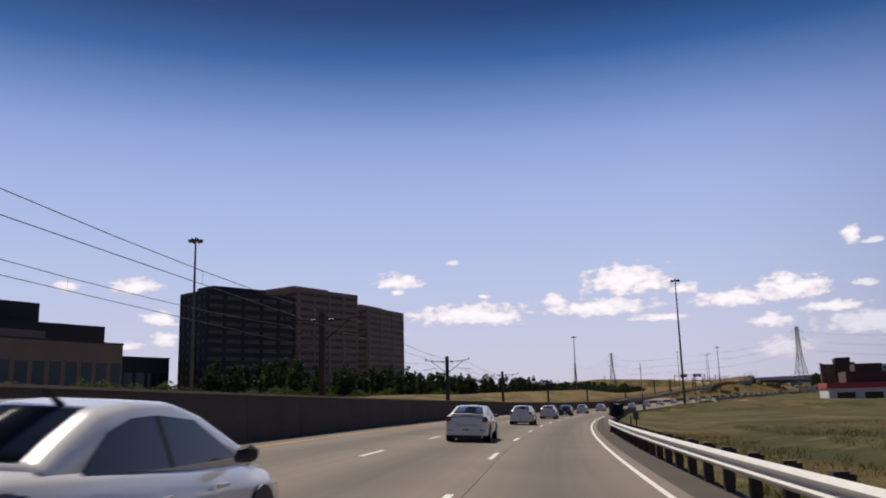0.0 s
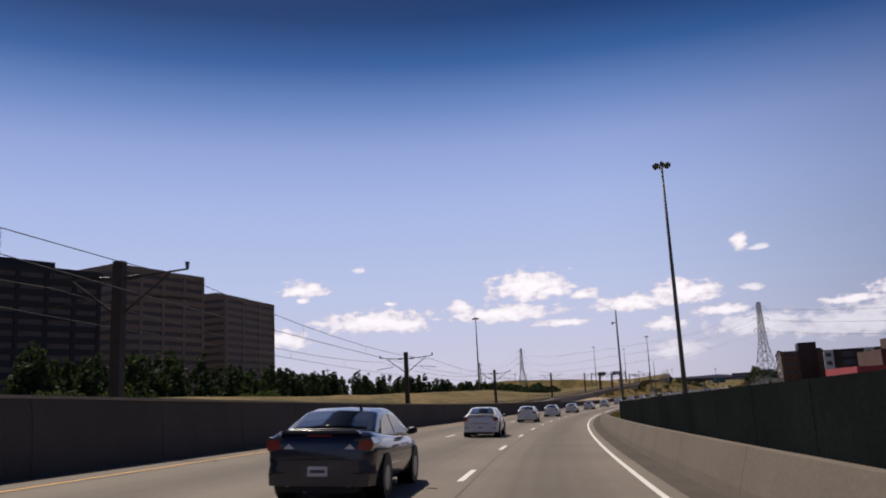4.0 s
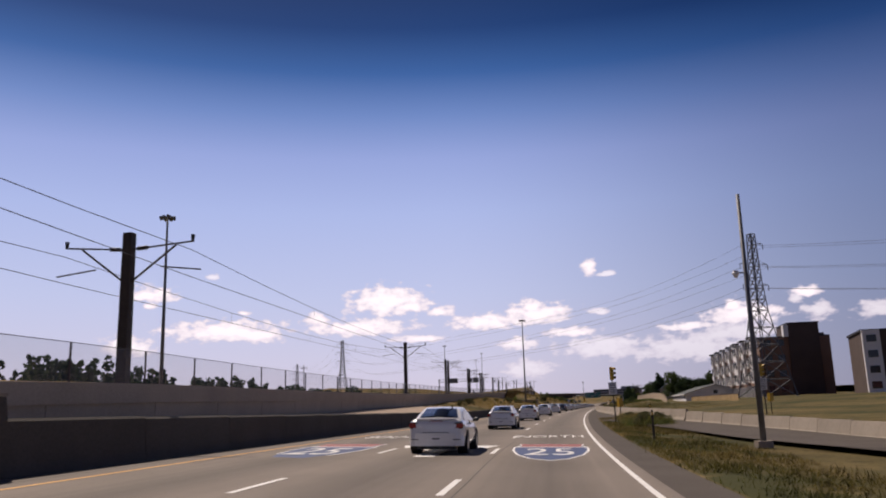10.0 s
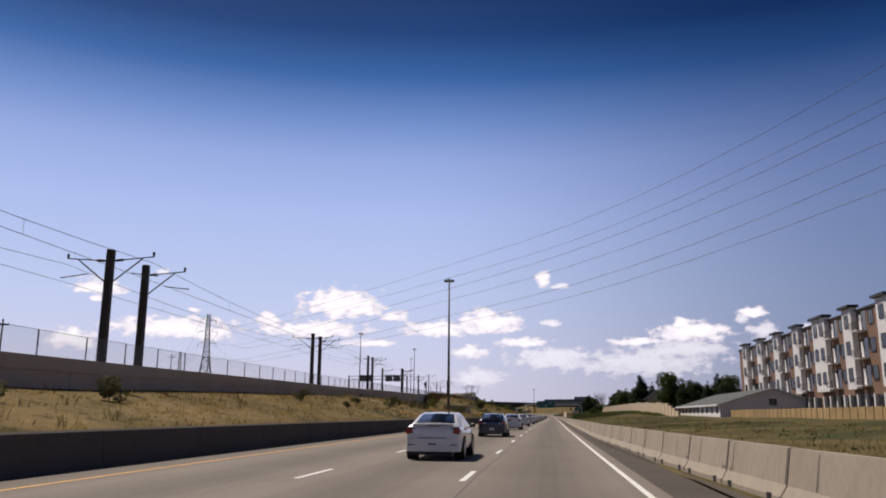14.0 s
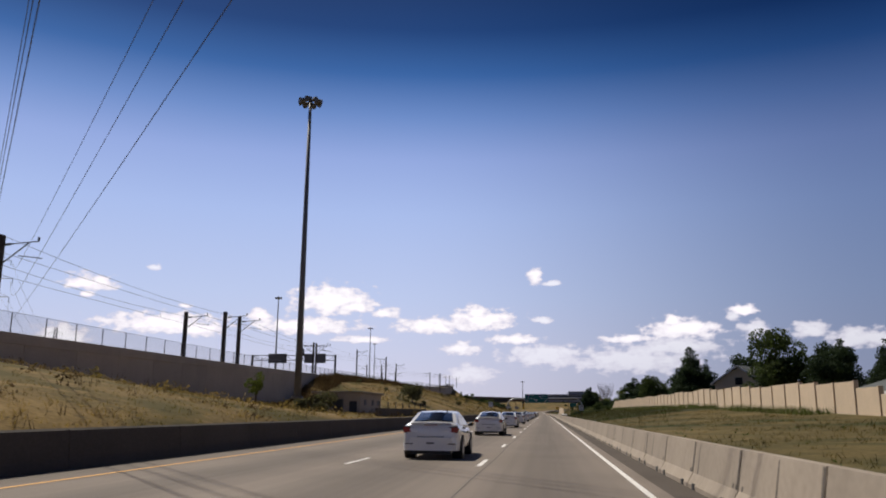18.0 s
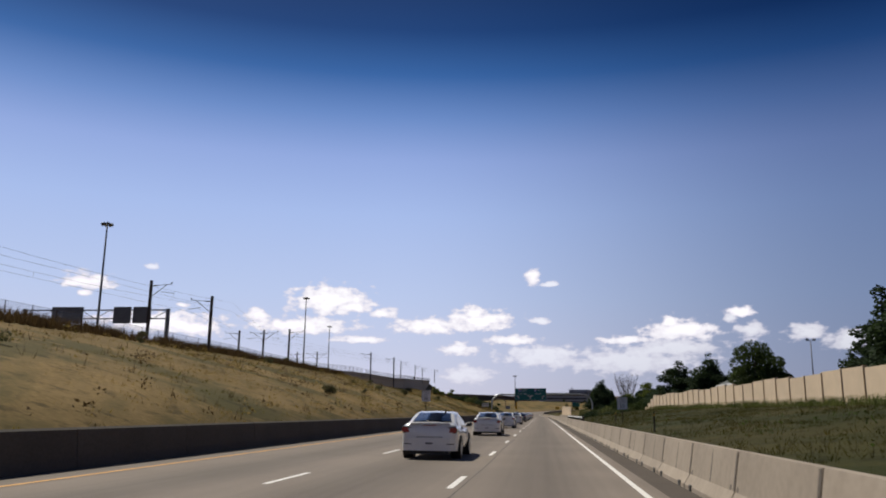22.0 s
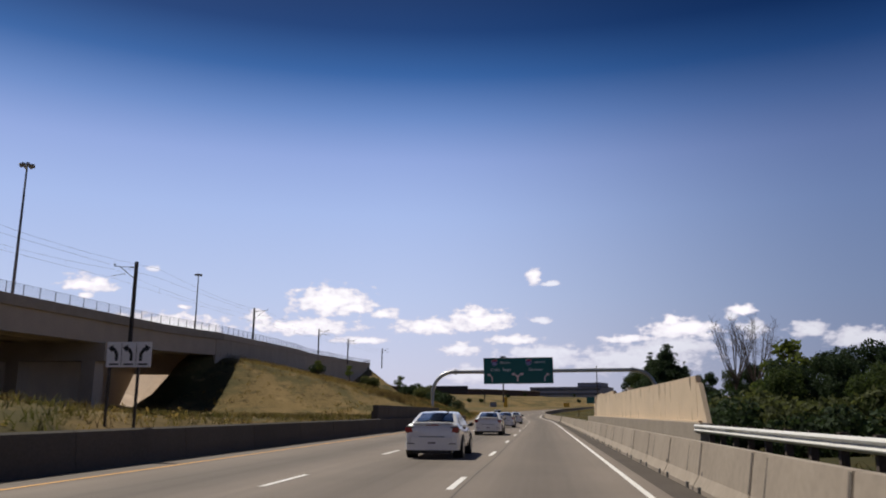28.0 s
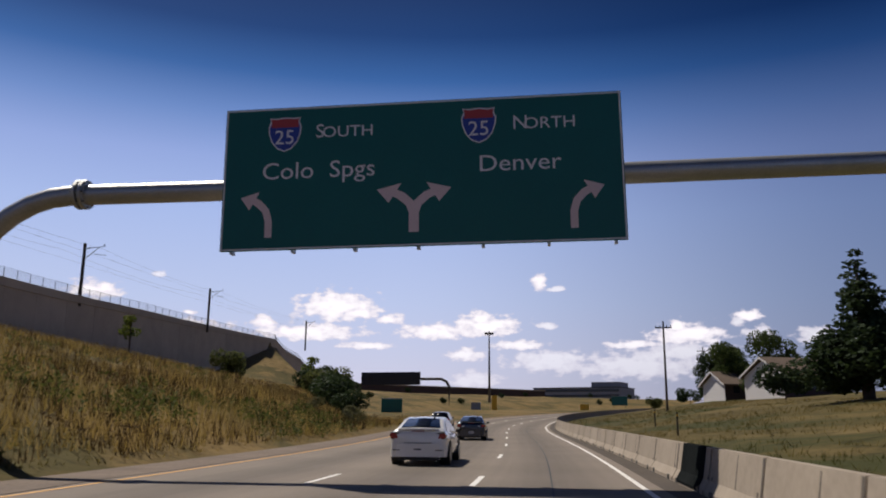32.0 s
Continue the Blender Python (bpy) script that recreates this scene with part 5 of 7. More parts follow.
def guide_sign(parent_m, x0, x1, z0, z1):
    """Green board with two routes, drawn in the plane that faces the traffic."""
    t = thing("guide_sign", parent_m, "green overhead guide sign with white lettering and arrows", "road sign")
    cx, cz, w, h = (x0 + x1) / 2, (z0 + z1) / 2, x1 - x0, z1 - z0
    put("board", Shape().box(x0, x1, -0.06, 0.0, z0, z1), "green_sign", t)
    lip = Shape()
    for a, b, c, d in ((x0, x1, z1 - 0.06, z1 - 0.02), (x0, x1, z0 + 0.02, z0 + 0.06), (x0 + 0.02, x0 + 0.06, z0, z1), (x1 - 0.06, x1 - 0.02, z0, z1)):
        lip.box(a, b, -0.066, -0.06, c, d)
    put("border", lip, "sign_white", t, "thin white border")
    for k in range(7):
        x = x0 + 0.3 + k * (w - 0.6) / 6
        put("bracket", Shape().box(x - 0.04, x + 0.04, 0.0, 0.22, z0 - 0.06, z1 - 0.1), "steel", t, "vertical steel bracket")
    face = lambda u, v: pose(x0 + u * w, -0.068, z1 - v * h, 90, 0, 0)
    # u, v: fractions of the board from its upper corner
    for u, v in ((0.157, 0.19), (0.652, 0.19)):
        o = shield_outline(0.95, 0.98)
        put("shield_rim", flat([(a * 1.08, b * 1.08) for a, b in o]), "sign_white", t, "white shield edge", m=face(u, v))
        put("shield", flat(o, 0.004), "sign_blue", t, "blue route shield", m=face(u, v))
        put("shield_crest", flat([(-0.40, 0.19), (0.40, 0.19), (0.385, 0.35), (0.42, 0.45), (0.24, 0.43), (0, 0.46), (-0.24, 0.43), (-0.42, 0.45), (-0.385, 0.35)], 0.006), "sign_red", t, "red shield crest", m=face(u, v))
        lettering("route_number", "25", 0.60, "sign_white", t, face(u, v + 0.03) @ pose(0, 0, 0.008), "white number 25", 0.002)
    for u, v, a, b, wide in ((0.305, 0.193, "S", "OUTH", 0.40), (0.810, 0.198, "N", "ORTH", 0.40)):
        lettering("letters", a, 0.57, "sign_white", t, face(u - 0.056, v - 0.008), "white letters", 0.002)
        lettering("letters", b, 0.46, "sign_white", t, face(u + 0.016, v) @ Matrix.Diagonal((1.12, 1, 1, 1)), "white letters", 0.002)
    lettering("letters", "Colo  Spgs", 0.69, "sign_white", t, face(0.247, 0.46) @ Matrix.Diagonal((1.08, 1, 1, 1)), "white letters", 0.002)
    lettering("letters", "Denver", 0.66, "sign_white", t, face(0.750, 0.465) @ Matrix.Diagonal((1.12, 1, 1, 1)), "white letters", 0.002)

    def curved_arrow(u, v, flip, s=1.0, shift=0.0, wide=1.0):
        pts = [(0.10, -0.55), (0.10, -0.1), (0.02, 0.16), (-0.16, 0.34), (-0.30, 0.42)]
        left = [(0.30, -0.55), (0.30, -0.08), (0.20, 0.26), (-0.02, 0.5), (-0.22, 0.60)]
        sh = Shape()
        tri = [(-0.36, 0.24), (-0.62, 0.60), (-0.08, 0.76)]
        rows = [[(a * flip * s, b * s, 0), (c * flip * s, d * s, 0)] for (a, b), (c, d) in zip(pts, left)]
        sh.sweep(rows)
        sh.quad(*[(a * flip * s, b * s, 0.0) for a, b in tri])
        put("arrow", sh, "sign_pink", t, "pale curved arrow", m=face(u, v) @ pose(shift, 0, 0.001 * flip) @ Matrix.Diagonal((wide, 1, 1, 1)))

    curved_arrow(0.105, 0.78, 1)
    curved_arrow(0.895, 0.78, -1)
    for flip in (1, -1):
        curved_arrow(0.490, 0.765, flip, 1.05, -0.2 * flip * 1.2, 1.2)
    return t


sign_m = frame_at(866, 0, 0) @ pose(0, -0.62, 0) @ pose(2, 0, 8) @ pose(0, 0, 0, 0, -0.7, 0) @ pose(-2, 0, -8)
guide_sign(sign_m, -9.02, 2.02, 6.0, 10.12)

# the second, smaller gantry further on, seen from behind its dark message board
g2 = thing("sign_gantry", frame_at(984, 30, 1.8), "dark curved sign gantry with a message board beyond the fork", "sign gantry")
put("pipe", Shape().tube([(9.5, 0, 0), (9.5, 0, 3.5), (9, 0, 4.4), (8, 0, 4.9), (-6.5, 0, 5.0)], 0.25, 10), "rust", g2)
put("message_board", Shape().box(-7.5, 4.0, -0.3, 0.1, 3.9, 6.2), "dark", g2, "dark message board")
put("frame_bar", Shape().box(-7.6, 4.1, -0.34, -0.3, 5.0, 5.15), "rust", g2)


# ---- the rail flyover ----
bridge = thing("rail_bridge", frame_at(815, 46, 0), "tan concrete rail bridge over an underpass", "bridge")
BX = lambda s: lerp_table(s, WALL_D)
put("deck", Shape().sweep([[at(s, BX(s) + a, TOP(s) + b) for a, b in ((-0.3, -1.0), (12, -1.0), (12, 0.0), (11.6, 0.0), (11.6, -0.8), (0.1, -0.8), (0.1, 0.0), (-0.3, 0.0))] for s in np.linspace(780, 848, 14)], True), "tan", bridge, m=frame_at(815, 46, 0).inverted())
inv = frame_at(815, 46, 0).inverted()
for off in (0.0, 3.8, 7.6, 11.2):
    put("girder", Shape().sweep([[at(s, BX(s) + off + a, TOP(s) + b) for a, b in ((-0.05, -3.2), (0.5, -3.2), (0.5, -1.0), (-0.05, -1.0))] for s in np.linspace(778, 848, 12)], True), "tan", bridge, m=inv)
put("parapet_edge", Shape().sweep([[at(s, BX(s) + a, TOP(s) + b) for a, b in ((-0.42, -0.95), (-0.3, -0.95), (-0.3, 0.02), (-0.42, 0.02))] for s in np.linspace(780, 848, 12)], True), "concrete", bridge, "pale parapet face", m=inv)
for off in (1.2, 9.8):
    put("pier", Shape().box(-0.75, 0.75, -0.9, 0.9, 0.3, TOP(817) - 5.0, inv @ frame_at(817, BX(817) + off, 0)), "tan", bridge)
put("pier_cap", Shape().box(-12, 0.6, -1.0, 1.0, TOP(817) - 5.1, TOP(817) - 3.2, inv @ frame_at(817, BX(817), 0)), "tan", bridge)
put("abutment", Shape().box(-12, 0.1, 0, 1.4, 6.5, TOP(846) - 0.95, inv @ frame_at(846, BX(846), 0)), "tan", bridge)
put("abutment", Shape().box(-12, 0.1, 0, 1.4, 3.0, TOP(779) - 0.95, inv @ frame_at(778, BX(778), 0)), "tan", bridge)
# added wall hides the sunlit slope so the opening stays in shade
put("back_wall", Shape().sweep([[at(q, BX(q) + 12.2, 0.5), at(q, BX(q) + 12.8, 0.5), at(q + k, BX(q) + 12.8, TOP(q) - 1.1), at(q + k, BX(q) + 12.2, TOP(q) - 1.1)] for q, k in ((781, 0), (800, 0), (820, 0), (842, 8))], True), "tan", bridge, "added wall that keeps the underpass opening dark", m=inv)
# bare pale ground beside the low barrier
setting(put("dirt_strip", Shape().sweep([[at(s, 12.7, left_up(s, 12.7) + 0.05), at(s, (12.6 + lerp_table(s, WALL_D)) / 2, left_up(s, (12.6 + lerp_table(s, WALL_D)) / 2) + 0.06), at(s, lerp_table(s, WALL_D) - 0.4, left_up(s, lerp_table(s, WALL_D) - 0.4) + 0.05)] for s in np.arange(288, 369, 4.0)]), "dirt"),
        "bare pale gravel strip below the rail wall", "ground")

# rail tracks
for off in (2.2, 6.2):
    track = thing("rail_track", Matrix(), "steel rail track on grey ballast", "rail track", "rail tracks")
    for g in (-0.72, 0.72):
        put("rail", Shape().sweep([[at(s, lerp_table(s, WALL_D) + off + g + a, TOP(s) - 0.45 + b) for a, b in ((-0.04, 0), (0.04, 0), (0.04, 0.15), (-0.04, 0.15))] for s in np.arange(-100, 1060, 8.0)], True), "rust", track)


# ---- buildings ----
def tower_block(name, s, d, length, depth, top, foot, turn, floors, label, stone="office_stone", bays=4, penthouse=True):
    """An office block whose corner nearest the road stands at s, d; its long side runs on from there."""
    t = thing(name, frame_at(s, d, foot, turn), label, "office building")
    h = top - foot
    put("core", Shape().box(-depth + 0.5, -0.5, 0.5, length - 0.5, 0, h - 0.6), "office_band", t, "dark glazing")
    fh = h / floors
    for k in range(floors + 1):
        z = k * fh
        put("floor_band", Shape().box(-depth, 0, 0, length, max(z - fh * 0.27, 0), min(z + fh * 0.27, h)), stone, t)
    for x0, x1, y0, y1 in ((-1.4, 0.15, -0.15, 1.4), (-depth - 0.15, -depth + 1.4, -0.15, 1.4), (-1.4, 0.15, length - 1.4, length + 0.15), (-depth - 0.15, -depth + 1.4, length - 1.4, length + 0.15)):
        put("corner_pier", Shape().box(x0, x1, y0, y1, 0, h + 0.1), stone, t)
    for k in range(1, bays):
        y = length * k / bays
        put("pier", Shape().box(-0.4, 0.12, y - 0.8, y + 0.8, 0, h), stone, t)
        x = -depth * k / bays
        put("pier", Shape().box(x - 0.8, x + 0.8, -0.12, 0.4, 0, h), stone, t)
    put("parapet", Shape().box(-depth - 0.1, 0.1, -0.1, length + 0.1, h, h + 1.2), stone, t)
    if penthouse:
        put("penthouse", Shape().box(-depth * 0.8, -depth * 0.2, length * 0.12, length * 0.7, h + 1.2, h + 4.2), stone, t)
    return t


tower_block("office_tower", 302.7, 220.7, 53.7, 25, 58.5, 2, -17, 13, "dark glass office block beyond the rail line", "office_dark", 5)
tower_block("office_tower", 385, 234, 52, 55, 70, 3, -8, 15, "brown stone office tower with window bands", bays=4)
tower_block("office_tower", 494, 258, 60, 50, 70, 3, 6, 15, "brown stone office tower with window bands, the farther one", bays=3)


def low_block(s, d, w, l, h, foot, turn, label, mat, step=None):
    """s, d: the corner at the far end of the side towards the road."""
    t = thing("commercial_building", frame_at(s, d, foot, turn) @ Matrix.Translation((0, -l, 0)), label, "building")
    put("body", Shape().box(-w, 0, 0, l, 0, h), mat, t)
    put("parapet", Shape().box(-w - 0.2, 0.2, -0.2, l + 0.2, h, h + 0.7), "dark", t)
    n = max(2, int(l / 7))
    for k in range(n):
        y = l * (k + 0.5) / n
        put("window", Shape().box(-0.1, 0.06, y - l / n * 0.36, y + l / n * 0.36, h * 0.35, h * 0.72), "glass", t)
        x = -w * (k + 0.5) / n
        put("window", Shape().box(x - w / n * 0.36, x + w / n * 0.36, -0.06, 0.1, h * 0.35, h * 0.72), "glass", t)
    if step:
        put("upper_storey", Shape().box(-w * 0.9, -w * 0.15, l * 0.1, l * 0.7, h + 0.7, h + step), mat, t)
    return t


low_block(254, 212, 40, 110, 27, 2, 0, "long grey office block behind the tracks", "office_stone", 4)
low_block(447, 485, 60, 177, 62, 5, 0, "taller dark office block behind the long one", "office_dark", 16)
low_block(298, 238, 26, 36, 24, 2, 0, "low dark commercial block beside the office tower", "office_dark")

# the shop with the red band
shop = thing("shop", frame_at(292, -50, 0.0, 6), "white shop with a red roof band across the field", "shop building")
put("body", Shape().box(0, 42, 0, 26, -0.5, 4.2), "white_panel", shop)
put("roof_band", Shape().box(-0.4, 42.4, -0.4, 26.4, 4.2, 6.0), "sign_red", shop, "red roof band")
put("upper_block", Shape().box(6, 40, 4, 22, 6.0, 9.5), "brick", shop, "dark brick upper storey")
put("upper_block", Shape().box(9, 17, 5, 14, 9.5, 12), "brick", shop)
for x in (5, 13, 21, 29, 37):
    put("shop_window", Shape().box(x - 2.6, x + 2.6, -0.05, 0.1, 0.4, 2.9), "glass", shop)


def opening(parent, x, y, z, wy, hz, kind):
    """Windows and balconies in the wall that faces -x."""
    if kind == "window":
        put("window", Shape().box(x - 0.05, x + 0.1, y - wy / 2, y + wy / 2, z, z + hz), "glass", parent)
        put("window_frame", Shape().box(x - 0.09, x - 0.05, y - wy / 2 - 0.08, y - wy / 2, z - 0.08, z + hz + 0.08).box(x - 0.09, x - 0.05, y + wy / 2, y + wy / 2 + 0.08, z - 0.08, z + hz + 0.08)
            .box(x - 0.09, x - 0.05, y - wy / 2, y + wy / 2, z + hz, z + hz + 0.08).box(x - 0.1, x - 0.05, y - wy / 2, y + wy / 2, z - 0.1, z).box(x - 0.08, x - 0.05, y - 0.04, y + 0.04, z, z + hz), "dark", parent)
    else:
        put("balcony_recess", Shape().box(x - 0.02, x + 0.05, y - wy / 2, y + wy / 2, z, z + hz), "glass", parent)
        put("balcony_slab", Shape().box(x - 1.3, x, y - wy / 2, y + wy / 2, z - 0.15, z), "white_panel", parent)
        railing = put("balcony_railing", Shape().box(x - 1.3, x - 1.25, y - wy / 2, y + wy / 2, z + 1.0, z + 1.06), "dark", parent)
        for k in range(9):
            yy = y - wy / 2 + wy * k / 8
            put("bar", Shape().box(x - 1.29, x - 1.26, yy - 0.015, yy + 0.015, z, z + 1.0), "dark", railing)
        put("balcony_door", Shape().box(x - 0.08, x - 0.02, y + wy * 0.1, y + wy * 0.42, z, z + hz * 0.85), "white_panel", parent)


def apartments(s, d, foot, length, depth, floors, label, tall=True):
    t = thing("apartment_building", frame_at(s, d, foot), label, "apartment building")
    fh = 3.6
    h = floors * fh
    put("body", Shape().box(0, depth, 0, length, 0, h - 0.6), "facade_brown", t, "brown panel and brick walls")
    put("cornice", Shape().box(-0.2, depth, 0, length, h - 0.6, h - 0.35), "dark", t)
    for k in range(7):
        wide = 5.6 if k == 2 else 3.3
        y0 = 6.6 + 12.0 * k - (wide - 3.3) / 2
        put("white_bay", Shape().box(-0.75, 0.05, y0, y0 + wide, fh * 0.95, h), "white_panel", t, "white projecting bay")
        put("bay_cap", Shape().box(-1.2, 0.3, y0 - 0.4, y0 + wide + 0.4, h, h + 0.35), "dark", t)
        for f in range(1, floors):
            for yy in (y0 + 1.5, y0 + 4.1) if k == 2 else (y0 + 1.65,):
                opening(t, -0.75, yy, f * fh + 1.0, 1.3, 1.6, "window")
            opening(t, 0.0, y0 - 2.0, f * fh + 0.2, 2.6, 2.6, "balcony")
            opening(t, 0.0, y0 - 5.0, f * fh + 0.9, 1.5, 1.7, "window")
        for yy in np.arange(y0 - 6.0, y0 + 5.5, 2.9):
            put("column", Shape().box(-0.4, 0.0, yy + 1.2, yy + 1.65, 0, 2.75), "white_panel", t, "pale ground-floor column")
            put("ground_window", Shape().box(-0.08, 0.1, yy - 0.9, yy + 0.9, 0.6, 2.6), "glass", t)
    # shaded end wall
    for f in range(floors):
        for x in (2.0, 4.9):
            put("window", Shape().box(x - 0.8, x + 0.8, -0.06, 0.1, f * fh + 1.0, f * fh + 2.5), "glass", t)
    if tall:
        put("chimney", Shape().box(5.7, 6.8, -0.8, 1.2, h - 0.5, h + 2.2), "white_panel", t, "pale roof shaft")
        put("stair_tower", Shape().box(6.8, 13.6, -0.6, 12, 0, h + 2.5), "brick", t, "dark brick stair tower")
        put("tower_cap", Shape().box(6.6, 13.8, -0.8, 12.2, h + 2.5, h + 2.8), "dark", t)
        put("wing", Shape().box(13.6, 15.6, 3, 20, 0, h + 0.4), "brick", t, "dark brick rear wing")
        for f in range(1, floors):
            put("window", Shape().box(14.1, 15.1, 2.93, 3.05, f * fh + 0.9, f * fh + 2.4), "glass", t)
    return t


apartments(465.1, -41.7, 1.7, 88, 16, 4, "brown apartment block with white bays and balconies")
second = thing("apartment_building", frame_at(436, -56, 1.7, -8), "dark apartment block with pale window bays", "apartment building")
put("body", Shape().box(0, 46, 0, 18, 0, 12.2), "brick", second)
put("cornice", Shape().box(-0.3, 46.3, -0.3, 18, 12.2, 12.6), "dark", second)
for x in (1.5, 15, 29, 42):
    put("white_bay", Shape().box(x - 1.6, x + 1.6, -0.9, 0.1, 0, 12.4), "white_panel", second, "pale projecting bay")
    for f in range(4):
        put("window", Shape().box(x - 0.9, x + 0.9, -0.97, -0.88, f * 3.05 + 0.9, f * 3.05 + 2.3), "glass", second)
for x in (8, 22, 36):
    for f in range(4):
        put("window", Shape().box(x - 2, x + 2, -0.06, 0.1, f * 3.05 + 0.6, f * 3.05 + 2.5), "glass", second)


def gable_house(s, d, foot, w, l, eave, ridge, turn, label, wall="white_panel", roof="roof_grey", end=""):
    t = thing("house", frame_at(s, d, foot, turn), label, "house")
    put("wall_body", Shape().prism([(0, -0.4), (w, -0.4), (w, eave), (w / 2, ridge - 0.12), (0, eave)], 0, l), wall, t)
    for sx in (0, 1):
        e = [(-0.5, eave - 0.35), (w / 2, ridge), (w / 2, ridge + 0.22), (-0.5, eave - 0.13)]
        e = e if sx == 0 else [(w - a, b) for a, b in e]
        put("roof", Shape().prism(e, -0.5, l + 0.5), roof, t, "shingled roof slope")
    for y in np.arange(2.5, l - 1.5, 4.5):
        put("window", Shape().box(-0.05, 0.08, y - 0.6, y + 0.6, eave * 0.4, eave * 0.8), "glass", t)
    put("window", Shape().box(w / 2 - 0.6, w / 2 + 0.6, -0.05, 0.08, eave * 0.9, eave * 0.9 + 1.1), "glass", t)
    if end:
        put("gable_panel", Shape().prism([(0.05, -0.3), (w - 0.05, -0.3), (w - 0.05, eave - 0.1), (w / 2, ridge - 0.3), (0.05, eave - 0.1)], -0.07, -0.003), end, t, "pale gable boarding")
        for y in np.arange(1.8, l - 1.0, 2.6):
            put("window", Shape().box(w - 0.08, w + 0.05, y - 0.5, y + 0.5, eave * 0.4, eave * 0.8), "glass", t)
    for sx in (0, 1):
        e = [(-0.5, eave - 0.42), (w / 2, ridge - 0.05), (w / 2, ridge + 0.18), (-0.5, eave - 0.15)]
        put("rake_board", Shape().prism(e if sx == 0 else [(w - a, b) for a, b in e], -0.56, -0.51), "white_panel", t, "pale rake board")
    put("fascia", Shape().box(-0.55, -0.45, -0.5, l + 0.5, eave - 0.4, eave - 0.1), "white_panel", t)
    return t


M["roof_brown"] = surface("brown_roof_shingle", (0.16, 0.115, 0.085), 0.9, 0.15, 0.6, 10, 0.2)
M["shade_panel"] = surface("grey_blue_siding", (0.26, 0.27, 0.31), 0.8, 0.08, 0.4, 8, 0.1)
gable_house(509, -28, 0.9, 17, 46, 2.6, 5.0, 0, "long low white shed with a grey-green roof", roof="roof_grey")
gable_house(608.6, -27.3, 2.4, 8, 11, 4.0, 6.4, -38, "tan gabled house behind the noise wall", wall="beige")
gable_house(718, -32.6, 3.4, 9, 14, 3.6, 5.6, 0, "house with a grey roof behind the noise wall", wall="beige")
gable_house(835, -52, 1, 10, 12, 3.2, 5.4, 10, "small brick house among the trees", wall="brick")
gable_house(974, -22.6, 3.0, 6, 8, 2.3, 3.9, -62, "white-gabled house with a red-brown roof on the bank", wall="brick", roof="roof_brown", end="white_panel")
gable_house(960, -27.2, 3.0, 8, 10, 3.2, 5.3, -62, "larger white-gabled house with a brown roof on the bank", wall="brick", roof="roof_brown", end="white_panel")

# wooden fence before the apartments
fence = thing("wooden_fence", Matrix(), "low tan wooden board fence before the apartments", "fence")
k = 425.0
while k < 508:
    m = frame_at(k, -29.5, ground_up(k, -29.5))
    put("board", Shape().box(-0.02, 0.02, -0.95, 0.95, -0.3, 1.15, m), "wood", fence)
    put("post", Shape().box(-0.07, 0.07, 0.95, 1.05, -0.3, 1.3, m), "wood", fence)
    k += 2.0

# concrete equipment hut on the slope
hut = thing("equipment_hut", frame_at(562.6, 20.4, 0.9, 0), "small flat-roofed concrete equipment hut below the rail wall", "hut")
put("body", Shape().box(-5.2, 0, 0, 11.4, -0.6, 2.45), "tan", hut)
put("roof_slab", Shape().box(-5.5, 0.35, -0.35, 11.7, 2.45, 2.68), "concrete", hut, "pale flat roof slab")
put("door", Shape().box(-3.1, -2.0, -0.05, 0.08, -0.3, 1.75), "dark", hut, "dark recessed doorway")
put("door_frame", Shape().box(-3.22, -1.88, -0.03, 0.05, -0.3, 1.87), "steel_dark", hut)
put("door", Shape().box(-1.2, -0.35, -0.05, 0.08, -0.3, 1.6), "dark", hut, "dark recessed doorway")
put("light", Shape().box(-4.6, -4.1, -0.12, 0.02, 1.55, 1.8), "dark", hut, "small dark wall lamp")
put("canopy", Shape().box(-3.4, -1.7, -0.5, 0.0, 1.95, 2.03), "concrete", hut, "thin canopy over the door")
for y in (2.0, 6.2, 9.2):
    put("vent", Shape().box(-0.02, 0.06, y, y + 1.1, 1.2, 1.8), "steel_dark", hut, "grey louvre vent")
low_fence = setting(put("low_wall", Shape().sweep([[at(s, 14.6 + a, 0.6 + b) for a, b in ((0, 0), (0.3, 0), (0.3, 1.1), (0, 1.1))] for s in (545, 552, 560, 567, 574)], True), "shaded_concrete"), "low dark concrete wall by the equipment hut", "wall")
for s in np.arange(546, 575, 4.0):
    put("post", Shape().tube([at(s, 14.75, 1.6), at(s, 14.75, 2.3)], 0.05, 6), "dark", low_fence)
box2 = thing("equipment_cabinet", frame_at(588.7, 20.1, 0.95), "dark green equipment cabinet on the slope", "cabinet")
put("body", Shape().box(-0.75, 0.75, -1.6, 1.6, -0.4, 0.8), "dark", box2)
put("lid", Shape().box(-0.85, 0.85, -1.7, 1.7, 0.8, 0.9, taper=0.1), "dark", box2)
put("door", Shape().box(-0.6, 0.6, -1.63, -1.6, -0.05, 0.7), "steel_dark", box2, "grey cabinet door")

# rail signal
sig = thing("rail_signal", frame_at(582.5, 33.5, 6.3), "black railway signal head on a grey post", "signal")
put("post", Shape().tube([(0, 0, -0.3), (0, 0, 2.6)], 0.06, 8), "steel_dark", sig)
put("signal_head", Shape().box(-0.30, 0.30, -0.14, 0.14, 2.55, 3.55, taper=0.06), "black", sig)
put("cap", Shape().tube([(0, 0, 3.5), (0, 0, 3.62)], [0.30, 0.16], 10), "black", sig)
for z in (2.8, 3.25):
    put("hood", Shape().tube([(0, -0.14, z), (0, -0.42, z)], 0.15, 10), "black", sig)
